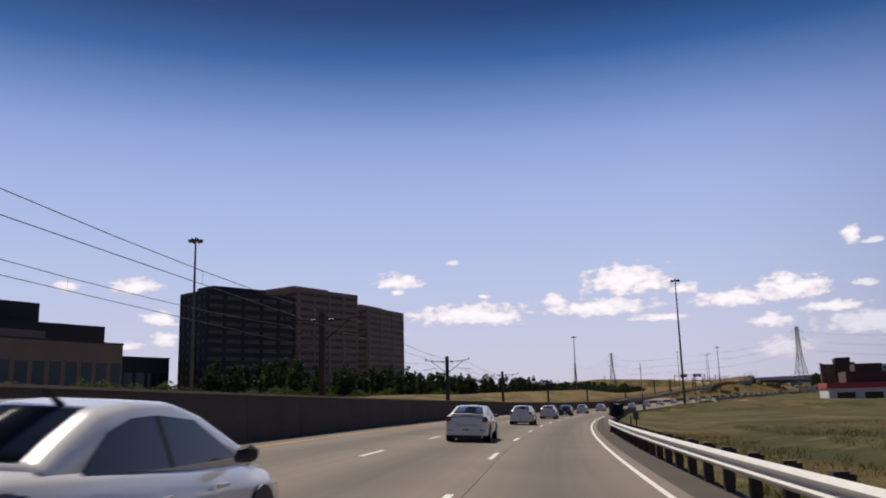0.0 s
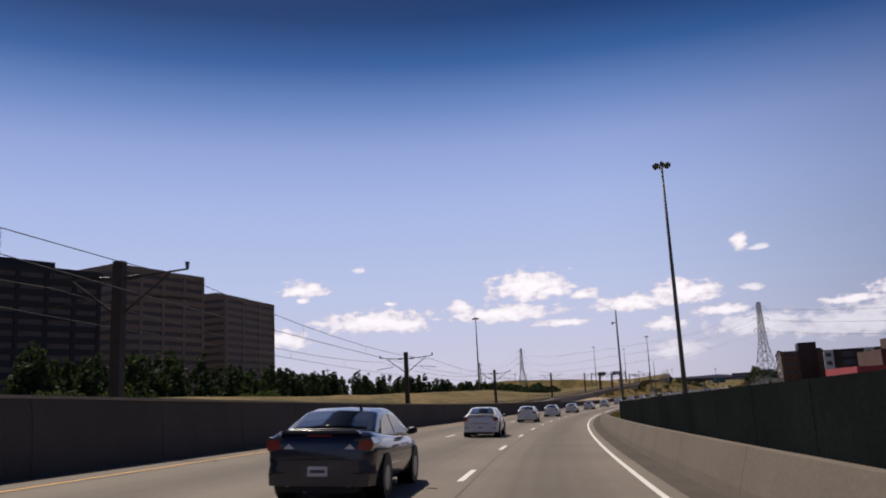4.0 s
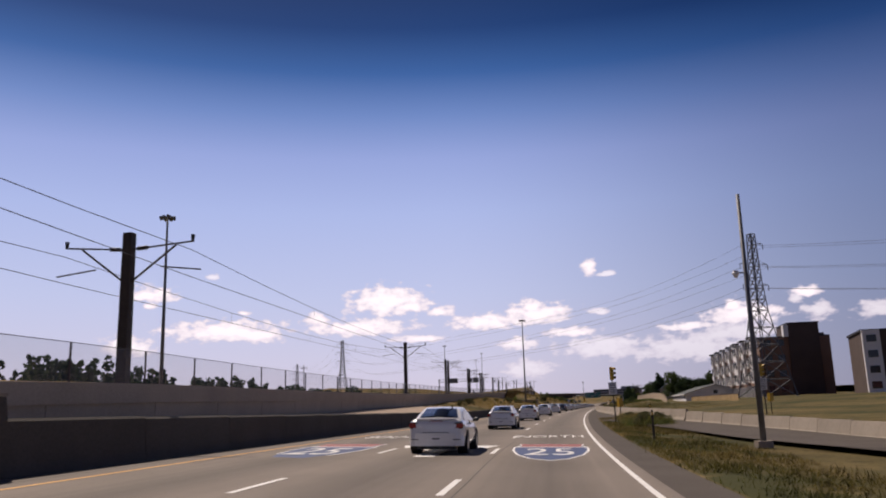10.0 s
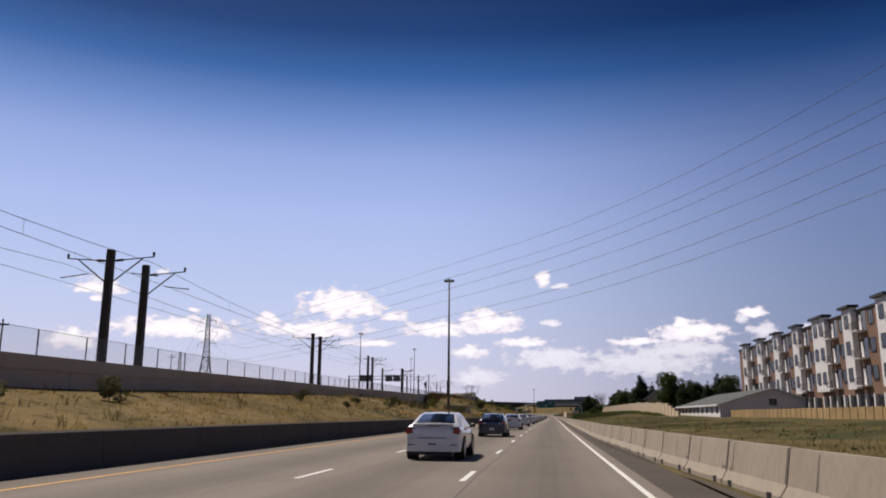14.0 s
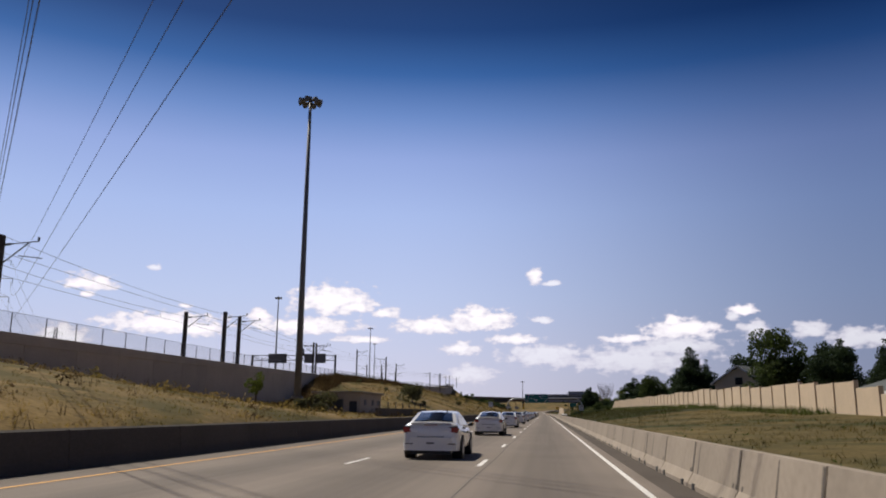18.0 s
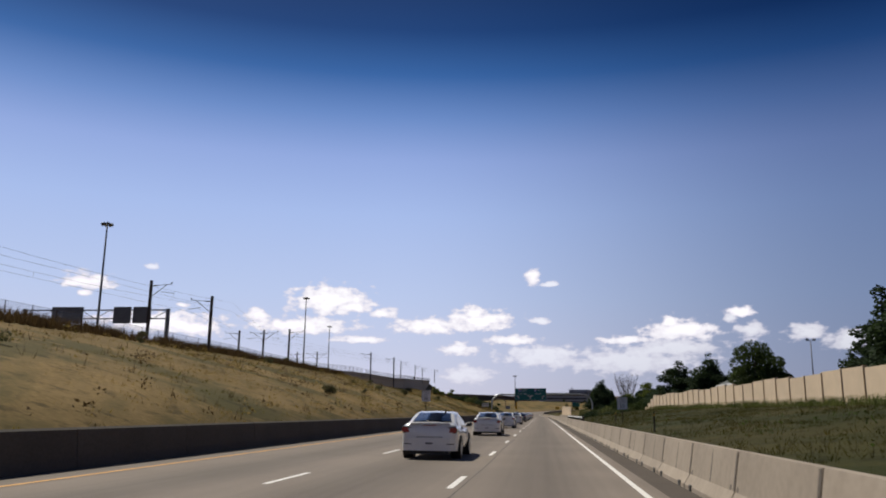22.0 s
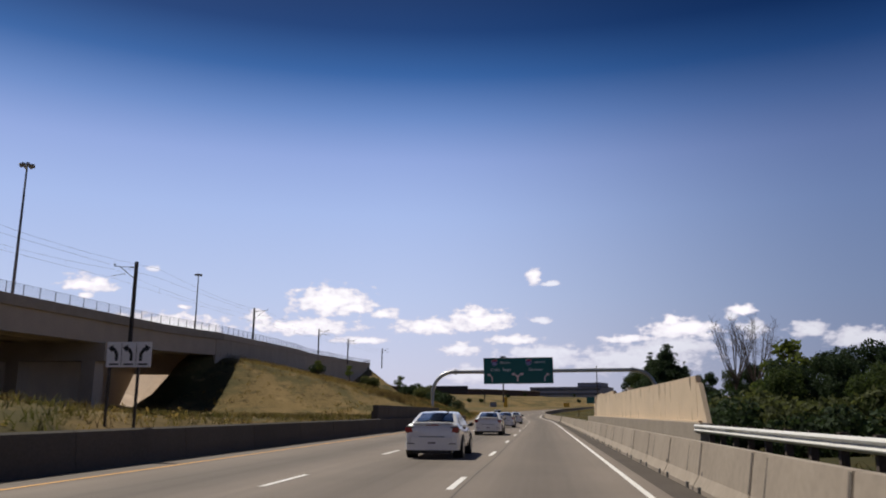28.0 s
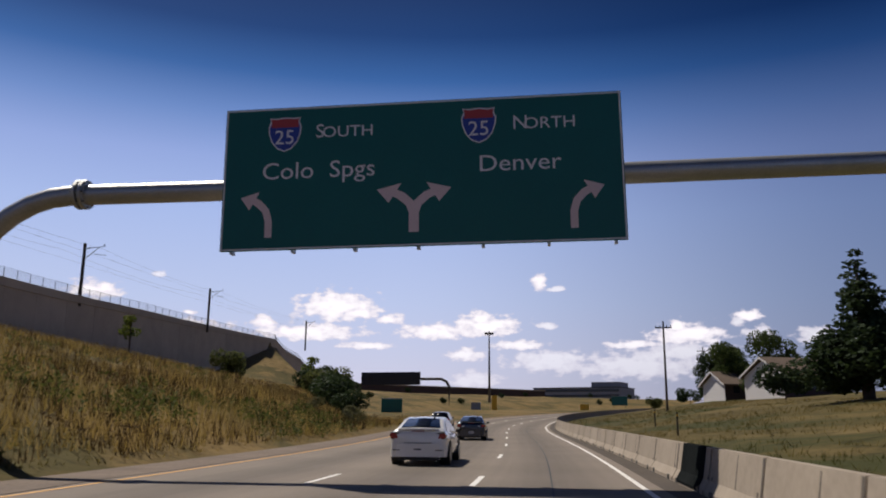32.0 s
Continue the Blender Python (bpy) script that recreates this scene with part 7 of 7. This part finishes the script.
def make_tree(kind, seed, h, variant=0):
    """A tree at the origin: trunk, limbs, crown."""
    rng = np.random.default_rng(seed)
    label = {"pine": "tall dark green pine tree with an uneven crown", "spruce": "tall dark pointed spruce tree", "round": "dark green broad-crowned tree",
             "young": "small light green young tree on the slope", "bush": "grey-green bush in dry grass", "shrub": "dense dark green shrub"}[kind]
    t = thing("tree" if kind not in ("bush", "shrub") else "bush", Matrix(), label, "tree" if kind not in ("bush", "shrub") else "bush")
    lumps = []
    if kind in ("pine", "spruce"):
        wide = 0.27 if kind == "pine" else 0.20
        levels = 13
        for k in range(levels):
            f = k / (levels - 1)
            z = h * (0.16 + 0.80 * f)
            rad = h * wide * (1 - f) ** (0.75 if kind == "pine" else 1.0) + 0.25
            lumps.append(((0.0, 0.0, z), rad * 0.5 + 0.15))
            for j in range(int(6 * (1 - f)) + 2):
                w = rng.uniform(0, 6.28)
                rr = rad * rng.uniform(0.35, 0.85)
                lumps.append(((rr * math.cos(w), rr * math.sin(w), z + rng.uniform(-0.5, 0.5)), rad * rng.uniform(0.26, 0.46) + 0.15))
        mat = "leaf"
    elif kind == "round":
        for k in range(30):
            w, f = rng.uniform(0, 6.28), rng.uniform(0, 1)
            rr = h * 0.33 * math.sqrt(rng.uniform(0, 1)) * (1 - 0.62 * f * f)
            lumps.append(((rr * math.cos(w), rr * math.sin(w), h * (0.17 + 0.71 * f)), h * rng.uniform(0.09, 0.16)))
        mat = "leaf"
    elif kind == "young":
        for k in range(9):
            w, f = rng.uniform(0, 6.28), rng.uniform(0, 1)
            rr = h * 0.22 * math.sqrt(rng.uniform(0, 1))
            lumps.append(((rr * math.cos(w), rr * math.sin(w), h * (0.45 + 0.48 * f)), h * rng.uniform(0.09, 0.15)))
        mat = "leaf_light"
    else:
        for k in range(9):
            w = rng.uniform(0, 6.28)
            rr = h * 0.5 * math.sqrt(rng.uniform(0, 1))
            lumps.append(((rr * math.cos(w), rr * math.sin(w), h * rng.uniform(0.2, 0.7)), h * rng.uniform(0.2, 0.34)))
        mat = "leaf_grey" if kind == "bush" else "leaf"
    if variant and kind in ("round", "shrub"):
        mat = "leaf_mid" if kind == "round" else "leaf_olive"
    size = {"pine": 0.15, "spruce": 0.15, "round": 0.15, "young": 0.16, "bush": 0.10, "shrub": 0.13}[kind]
    per = {"pine": 250, "spruce": 250, "round": 290, "young": 260, "bush": 600, "shrub": 420}[kind]
    put("crown", leaf_mesh(leaf_cloud(lumps, per, size, rng), "crown", mat), mat, t, "leafy crown")
    if kind not in ("bush", "shrub"):
        put("trunk", Shape().tube([(0, 0, -0.4), (0.05, 0.03, h * 0.4), (0, 0, h * (0.9 if kind != "round" else 0.7))], [h * 0.022 + 0.03, h * 0.016 + 0.02, 0.03], 8), "bark", t)
        for k in range(5):
            c, r = lumps[(k * 3) % len(lumps)]
            put("limb", Shape().tube([(0, 0, c[2] * 0.8), (c[0] * 0.5, c[1] * 0.5, c[2] * 0.92), c], [0.09, 0.06, 0.02], 5), "bark", t)
    else:
        put("stem", Shape().tube([(0, 0, -0.2), (0.05, 0, h * 0.5)], [0.06, 0.02], 5), "bark", t)
    return t


TREES = {}
rng2 = random.Random(11)


def plant(kind, s, d, h, up=None, variant=0, wide=1.0):
    base_h = {"pine": 11, "spruce": 11, "round": 9, "young": 4, "bush": 1.6, "shrub": 3}[kind]
    key = (kind, variant)
    k = h / base_h
    m = frame_at(s, d, ground_up(s, d) if up is None else up, rng2.uniform(0, 360)) @ Matrix.Diagonal((k * wide * rng2.uniform(0.9, 1.15), k * wide * rng2.uniform(0.9, 1.15), k, 1))
    if key not in TREES:
        TREES[key] = make_tree(kind, 17 + variant * 7 + len(TREES), base_h, variant)
        TREES[key].matrix_basis = m
        return TREES[key]
    src = TREES[key]
    keep = src.matrix_basis.copy()
    src.scale = (1, 1, 1)
    c = copy_thing(src, m)
    src.matrix_basis = keep
    return c


# behind the noise wall
for kind, s, d, top, wide in (("round", 587, -31, 13.8, 1.05), ("round", 580, -36, 10.9, 0.9), ("pine", 567, -37, 9.6, 1.1), ("round", 598, -33.5, 10.4, 1.1), ("round", 574, -33, 9.4, 1.0), ("spruce", 637, -28.6, 14.5, 1.5), ("pine", 644, -29.2, 14.2, 1.5), ("spruce", 655, -31, 13.4, 1.9), ("pine", 649, -34, 12.6, 1.3),
                              ("round", 624, -36, 12.6, 1.0), ("round", 630, -40, 11.6, 1.2), ("pine", 745.4, -33.5, 13.6, 2.0), ("pine", 751, -35, 11.8, 1.7), ("round", 685, -27.0, 11.6, 1.05), ("round", 687, -29.5, 10.2, 0.9), ("round", 700, -33, 8.6, 1.3),
                              ("pine", 882.6, -22.5, 13.8, 1.55), ("pine", 877, -20.3, 10.8, 1.5), ("spruce", 904, -23.8, 13.8, 1.7), ("spruce", 891, -24.6, 14.4, 1.7), ("pine", 776, -32.8, 14.6, 1.9), ("pine", 784, -35, 12.6, 1.6), ("round", 764, -36, 10.6, 1.2), ("round", 752, -39, 10.4, 1.2), ("pine", 800, -38, 11.0, 1.1), ("round", 786, -40, 10.0, 1.2), ("spruce", 764, -46, 12.0, 1.2),
                              ("round", 690, -46, 11.0, 1.3), ("round", 660, -47, 11.5, 1.3), ("pine", 612, -48, 14.0, 1.2), ("round", 640, -46, 12.0, 1.1), ("round", 556, -39, 9.6, 1.0)):
    g = ground_up(s, d)
    plant(kind, s, d, top - g, g, int(s) % 2, wide)
# around the creek and on the bank
for kind, s, d, top in (("round", 848, -38, 10.6), ("round", 826, -26, 7.6), ("round", 815, -22, 6.4), ("pine", 822, -34, 8.8), ("round", 807, -28, 6.4), ("round", 799, -24, 5.0),
                        ("shrub", 800, -13, 3.0), ("shrub", 790, -12, 2.2), ("shrub", 811, -12.5, 3.4), ("shrub", 805, -17, 3.6), ("shrub", 818, -16, 3.2), ("shrub", 793, -18, 3.4), ("shrub", 828, -18, 4.0), ("shrub", 786, -15, 2.4), ("round", 836, -30, 7.2), ("round", 842, -44, 11), ("round", 793, -32, 6.8), ("round", 813, -36, 8.2),
                        ("round", 818, -28.5, 7.4), ("round", 801, -34, 7.6), ("round", 789, -27, 5.4), ("shrub", 809, -20, 4.4), ("shrub", 797, -21, 4.0), ("shrub", 782, -20, 3.2), ("shrub", 822, -21, 4.6), ("round", 830, -35, 10.0), ("young", 858, -36.5, 13.0), ("young", 851, -33, 10.0), ("young", 836, -27, 8.6),
                        ("pine", 893, -28, 11.0), ("shrub", 934, -27, 7.2), ("round", 975, -26, 12.5), ("round", 963, -31, 13.4), ("round", 990, -27, 13.0), ("round", 982, -24, 11.0),
                        ("round", 985, -52, 13), ("round", 1004, -46, 12.5), ("round", 960, -56, 14), ("shrub", 1000, -20, 5.5), ("round", 1030, -40, 12), ("round", 942, -52, 12),
                        ("shrub", 985, -15, 3.8)):
    g = ground_up(s, d)
    plant(kind, s, d, top - g, g, int(s) % 2)
# by the apartments
for kind, s, d, h in (("round", 575, -44, 10), ("round", 560, -50, 11), ("pine", 585, -52, 12), ("round", 540, -60, 9)):
    plant(kind, s, d, h, None, int(s) % 2)
# slope on the other side
for kind, s, d, h in (("bush", 595.6, 20, 3.1), ("bush", 545, 20, 2.0), ("young", 545, 26, 3.4), ("bush", 470, 20, 1.2), ("bush", 392, 17, 1.2), ("bush", 401, 18, 1.1),
                      ("bush", 380, 16, 1.1), ("young", 928.5, 44, 4.7), ("shrub", 922, 17.0, 3.2), ("shrub", 930, 20.5, 4.6), ("shrub", 938, 23.5, 5.2), ("shrub", 946, 26.5, 5.0), ("shrub", 953, 30, 5.6), ("shrub", 961, 33.5, 6.0), ("shrub", 968, 38, 5.6), ("shrub", 978, 44, 5.0), ("shrub", 957.5, 47.2, 4.8), ("young", 988.8, 51, 6.0), ("bush", 914, 15.0, 1.6), ("bush", 909, 14.4, 1.3),
                      ("shrub", 872, 38, 2.8), ("young", 868, 37, 3.0), ("bush", 908, 17, 1.3)):
    plant(kind, s, d, h, None, int(s) % 2)
for i in range(34):
    s = rng2.uniform(430, 780)
    d = rng2.uniform(16, lerp_table(s, WALL_D) - 2)
    if not 548 < s < 592:
        plant("bush", s, d, rng2.uniform(0.5, 1.1), None, i % 2)
for i in range(16):
    s, d = rng2.uniform(600, 780), 0
    plant("bush", s, lerp_table(s, WALL_D) - rng2.uniform(0.4, 2.5), rng2.uniform(0.7, 1.3), None, i % 2)
for s, d, h in ((322, -5.6, 0.8), (329, -6.3, 0.9), (326, -7.6, 0.9), (334, -5.4, 0.8), (336, -7.0, 0.8)):
    plant("bush", s, d, h, None, int(s) % 2)


for i in range(22):
    s = rng2.uniform(800, 876)
    plant("shrub", s, lerp_table(s, WALL_D) + rng2.uniform(18, 44), rng2.uniform(0.8, 1.9), None, i % 2)


# shrubs dotted over the hillside beyond the fork
for i in range(18):
    k, q = rng2.uniform(0.0, 1.0), rng2.uniform(0.25, 0.9)
    foot = Vector((352 + 150 * k, 905 + 85 * k + 22 * math.sin(k * math.pi), 0.6 + 3.0 * k))
    p = foot.lerp(Vector((380 + 175 * k, 1040 + 20 * math.sin(k * math.pi), 11.2 - 2.0 * k)), q)
    src = TREES[("shrub", 0)]
    keep = src.matrix_basis.copy()
    src.scale = (1, 1, 1)
    copy_thing(src, Matrix.Translation(p + Vector((0, 0, 0.6))) @ Matrix.Diagonal((0.6, 0.6, 0.75, 1)))
    src.matrix_basis = keep


def bare_tree(s, d, h):
    t = thing("tree", frame_at(s, d, ground_up(s, d)), "leafless grey tree with thin branches", "tree")
    rng = random.Random(5)
    put("trunk", Shape().tube([(0, 0, -0.3), (0.1, 0, h * 0.3)], [0.22, 0.16], 8), "bark", t)
    for k in range(20):
        w = k * 0.67
        tip = Vector((math.cos(w) * h * 0.28 * rng.uniform(0.5, 1), math.sin(w) * h * 0.28 * rng.uniform(0.5, 1), h * rng.uniform(0.75, 1.0)))
        start = Vector((0.1, 0, h * rng.uniform(0.22, 0.34)))
        mid = start.lerp(tip, 0.5) + Vector((math.cos(w), math.sin(w), 0)) * 0.3
        limb = put("limb", Shape().tube([start, mid, tip], [0.07, 0.045, 0.015], 5), "bark", t)
        tw = Shape()
        for j in range(16):
            a = mid.lerp(tip, j / 16)
            tw.tube([a, a + Vector((rng.uniform(-1, 1), rng.uniform(-1, 1), rng.uniform(0.2, 1.4)))], [0.022, 0.008], 3, False)
        put("twig", tw, "bark", limb)


bare_tree(857, -27.8, 15.2 - ground_up(857, -27.8))
bare_tree(849.5, -28.6, 14.6 - ground_up(849.5, -28.6))


# the far belt of trees beyond the rail line
def far_woods():
    rng = np.random.default_rng(3)
    lumps = []
    for s in np.arange(165, 640, 1.9):
        d = 96 + 12 * math.sin(s * 0.021) + rng.uniform(-9, 9)
        top = 12.6 + 1.2 * math.sin(s * 0.11) + rng.uniform(-1.8, 1.0) - 0.006 * max(0, s - 300) - 0.05 * min(90, max(0, s - 400))
        p = at(s, d, 1.2)
        lumps.append((tuple(p + Vector((rng.uniform(-2, 2), rng.uniform(-2, 2), 2.6))), 3.4))
        for z, r in ((top * 0.42, 2.7), (top * 0.66, 2.1), (top * 0.86, 1.3), (top * 0.97, 0.7)):
            q = p + Vector((rng.uniform(-0.8, 0.8), rng.uniform(-0.8, 0.8), z))
            lumps.append((tuple(q), r * rng.uniform(0.75, 1.1)))
    for s in np.arange(600, 1050, 9):
        p = at(s, 150 + rng.uniform(-20, 20), 6)
        lumps.append((tuple(p + Vector((0, 0, rng.uniform(1, 3)))), rng.uniform(2.5, 4.5)))
        lumps.append((tuple(p + Vector((0, 0, rng.uniform(4, 6)))), rng.uniform(1.5, 2.5)))
    for k in range(46):
        lumps.append(((120 + 5.5 * k + rng.uniform(-5, 5), 1000 + rng.uniform(-25, 25), 8 + 5 * math.sin(k * 0.12) + rng.uniform(-1, 1.5)), rng.uniform(3, 6)))
    return leaf_cloud(lumps, 26, 0.55, rng, 0.8)


tagged(new("far_woods", leaf_mesh(far_woods(), "far_woods", "leaf")), "dark belt of trees beyond the rail line", "trees", kind="stuff")


def hedge():
    rng = np.random.default_rng(8)
    lumps = []
    for s in np.arange(60, 262, 0.9):
        p = at(s, 68 + rng.uniform(-4, 4), 2.6 + rng.uniform(0.0, 2.6) + 0.7 * math.sin(s * 0.13))
        lumps.append((tuple(p), rng.uniform(1.2, 2.0)))
    return leaf_cloud(lumps, 60, 0.24, rng, 0.8)


tagged(new("hedge", leaf_mesh(hedge(), "hedge", "leaf_mid")), "green hedge below the office towers", "hedge", kind="stuff")


# grass blades, thick where the camera comes near
def blades(zones, n, hmin, hmax, width, seed, lean=0.5):
    rng = np.random.default_rng(seed)
    sh = Shape()
    total = sum(z[4] for z in zones)
    for s0, s1, d0, d1, weight in zones:
        for _ in range(int(n * weight / total)):
            s, q = rng.uniform(s0, s1), rng.uniform(0, 1)
            lo = d0(s) if callable(d0) else d0
            hi = d1(s) if callable(d1) else d1
            d = lo + (hi - lo) * q
            if noise.noise(Vector((s * 0.11, d * 0.16, seed))) < -0.12 and rng.uniform() < 0.75:
                continue
            p = at(s, d, ground_up(s, d) - 0.02, abs(d) < 12.2)
            for b in range(6):
                w = rng.uniform(0, 6.28)
                h = rng.uniform(hmin, hmax)
                o = Vector((rng.uniform(-0.3, 0.3), rng.uniform(-0.3, 0.3), 0))
                side = Vector((math.cos(w), math.sin(w), 0)) * width
                tip = Vector((rng.uniform(-lean, lean) * h, rng.uniform(-lean, lean) * h, h))
                k = len(sh.v)
                sh.v += [tuple(p + o - side), tuple(p + o + side), tuple(p + o + tip)]
                sh.f.append((k, k + 1, k + 2))
    return sh


WD = lambda s: lerp_table(s, WALL_D) - 0.6
LEFT_ZONES = [(356, 480, 12.7, WD, 1.2), (480, 640, 12.7, WD, 2.2), (640, 786, 12.7, WD, 2.6), (846, 900, 12.6, WD, 2.6), (900, 960, 13, 40, 1.4)]
RIGHT_ZONES = [(187, 250, -10, -3.4, 1.6), (250, 345, -7.5, -3.4, 2.0), (160, 190, -16, -3.9, 0.9), (345, 352, -9, -5, 0.3), (380, 585, -22, -4.2, 1.6), (585, 757, -23.5, -4.0, 2.2), (826, 960, -26, -3.9, 2.2), (0, 64, -24, -3.6, 1.4)]
tagged(new("dry_grass", leaf_mesh(blades(LEFT_ZONES, 26000, 0.06, 0.20, 0.022, 21, 0.8), "dry_grass", "grass_blade", True)), "dry golden grass on the slope", "grass", kind="stuff")
tagged(new("gore_grass", leaf_mesh(blades(RIGHT_ZONES[:4], 12000, 0.06, 0.22, 0.016, 24, 0.8), "gore_grass", "bank_blade", True)), "half-dry grass between freeway and ramp", "grass", kind="stuff")
tagged(new("verge_grass", leaf_mesh(blades(RIGHT_ZONES[5:6], 8500, 0.08, 0.26, 0.018, 22, 0.8), "verge_grass", "verge_blade", True)), "dark green and olive verge grass", "grass", kind="stuff")
tagged(new("bank_grass", leaf_mesh(blades(RIGHT_ZONES[4:5] + RIGHT_ZONES[6:], 12500, 0.08, 0.3, 0.018, 25, 0.8), "bank_grass", "bank_blade", True)), "olive and golden grass on the bank", "grass", kind="stuff")
tagged(new("weed_stalks", leaf_mesh(blades(LEFT_ZONES, 900, 0.25, 0.65, 0.02, 23, 0.4), "weed_stalks", "weed")), "brown dry weed stalks in the grass", "weeds", kind="stuff")



def tussocks(zones, n, rmin, rmax, seed, per, size):
    """Low rounded clumps of growth that break up the slopes."""
    rng = np.random.default_rng(seed)
    lumps = []
    total = sum(z[4] for z in zones)
    for s0, s1, d0, d1, weight in zones:
        for _ in range(int(n * weight / total)):
            s, q = rng.uniform(s0, s1), rng.uniform(0, 1)
            lo, hi = (v(s) if callable(v) else v for v in (d0, d1))
            d = lo + (hi - lo) * q
            if noise.noise(Vector((s * 0.07, d * 0.12, seed))) < 0.0:
                continue
            r = rng.uniform(rmin, rmax)
            lumps.append((tuple(at(s, d, ground_up(s, d) + r * 0.2, abs(d) < 12.2)), r))
    return leaf_cloud(lumps, per, size, rng, 0.5)


SLOPE = [(440, 640, 13.2, WD, 2.0), (640, 770, 13.2, WD, 2.6), (826, 960, 13.4, WD, 3.0)]
tagged(new("golden_tussocks", leaf_mesh(tussocks(SLOPE, 1500, 0.25, 0.6, 31, 130, 0.11), "golden_tussocks", "straw", True)), "golden dry grass tussocks on the slope", "grass", kind="stuff")
tagged(new("brown_weeds", leaf_mesh(tussocks(SLOPE, 1500, 0.2, 0.55, 32, 130, 0.09), "brown_weeds", "weed")), "brown dry weed clumps on the slope", "weeds", kind="stuff")
tagged(new("green_tussocks", leaf_mesh(tussocks(RIGHT_ZONES[4:6], 560, 0.15, 0.4, 33, 160, 0.08), "green_tussocks", "leaf_mid", True)), "green weed clumps in the verge", "weeds", kind="stuff")

NOISE_FOOT = [(545, 757, -23.8, -22.0, 1.0)]
tagged(new("wall_weeds", leaf_mesh(blades(NOISE_FOOT, 1700, 0.25, 0.85, 0.035, 51, 0.4), "wall_weeds", "weed_green", True)), "tall green weeds along the foot of the noise wall", "weeds", kind="stuff")
BARRIER_EDGE = [(470, 757, -5.6, -3.75, 1.0)]
tagged(new("dry_edge_grass", leaf_mesh(blades(BARRIER_EDGE, 5200, 0.08, 0.28, 0.03, 52, 0.9), "dry_edge_grass", "bank_blade", True)), "dry tan grass along the back of the barrier", "grass", kind="stuff")
RAMP_TUFT = [(321, 337, -8.2, -4.7, 1.0), (337, 343, -7.5, -5.2, 0.2)]
tagged(new("ramp_tufts", leaf_mesh(blades(RAMP_TUFT, 1100, 0.25, 0.8, 0.014, 53, 0.5), "ramp_tufts", "weed_green", True)), "tall green-brown tufts round the ramp signal", "grass", kind="stuff")
tagged(new("ramp_straw", leaf_mesh(blades(RAMP_TUFT, 500, 0.3, 0.95, 0.012, 54, 0.4), "ramp_straw", "straw", True)), "tall dry stalks round the ramp signal", "grass", kind="stuff")

CREST = [(545, 785, lambda s: lerp_table(s, WALL_D) - 4.2, WD, 1.0)]
tagged(new("crest_weeds", leaf_mesh(blades(CREST, 6500, 0.3, 1.1, 0.04, 45, 0.3), "crest_weeds", "weed")), "ragged dark weeds along the top of the slope", "weeds", kind="stuff")
NEAR_SLOPE = [(846, 930, 12.9, 26, 3.0), (846, 930, 26, 46, 1.5)]
tagged(new("tall_straw", leaf_mesh(blades(NEAR_SLOPE, 7000, 0.25, 0.8, 0.02, 41, 0.5), "tall_straw", "straw", True)), "tall golden straw on the slope by the sign", "grass", kind="stuff")
tagged(new("tall_weeds", leaf_mesh(blades(NEAR_SLOPE, 3600, 0.35, 0.95, 0.022, 42, 0.3), "tall_weeds", "weed")), "tall brown weed stalks on the slope", "weeds", kind="stuff")
tagged(new("leafy_weeds", leaf_mesh(tussocks([(858, 906, 13.2, 18.5, 3.0), (866, 925, 18.5, 34, 1.0)], 420, 0.3, 0.8, 43, 170, 0.10), "leafy_weeds", "weed_green", True)), "leafy olive-green weeds at the foot of the slope", "weeds", kind="stuff")
tagged(new("underpass_weeds", leaf_mesh(blades([(735, 840, 12.8, 30, 1.0)], 2600, 0.15, 0.5, 0.03, 44, 0.8), "underpass_weeds", "bank_blade", True)), "tall dry grass before the underpass", "grass", kind="stuff")

# distant mountains at the horizon, haze included in their colour
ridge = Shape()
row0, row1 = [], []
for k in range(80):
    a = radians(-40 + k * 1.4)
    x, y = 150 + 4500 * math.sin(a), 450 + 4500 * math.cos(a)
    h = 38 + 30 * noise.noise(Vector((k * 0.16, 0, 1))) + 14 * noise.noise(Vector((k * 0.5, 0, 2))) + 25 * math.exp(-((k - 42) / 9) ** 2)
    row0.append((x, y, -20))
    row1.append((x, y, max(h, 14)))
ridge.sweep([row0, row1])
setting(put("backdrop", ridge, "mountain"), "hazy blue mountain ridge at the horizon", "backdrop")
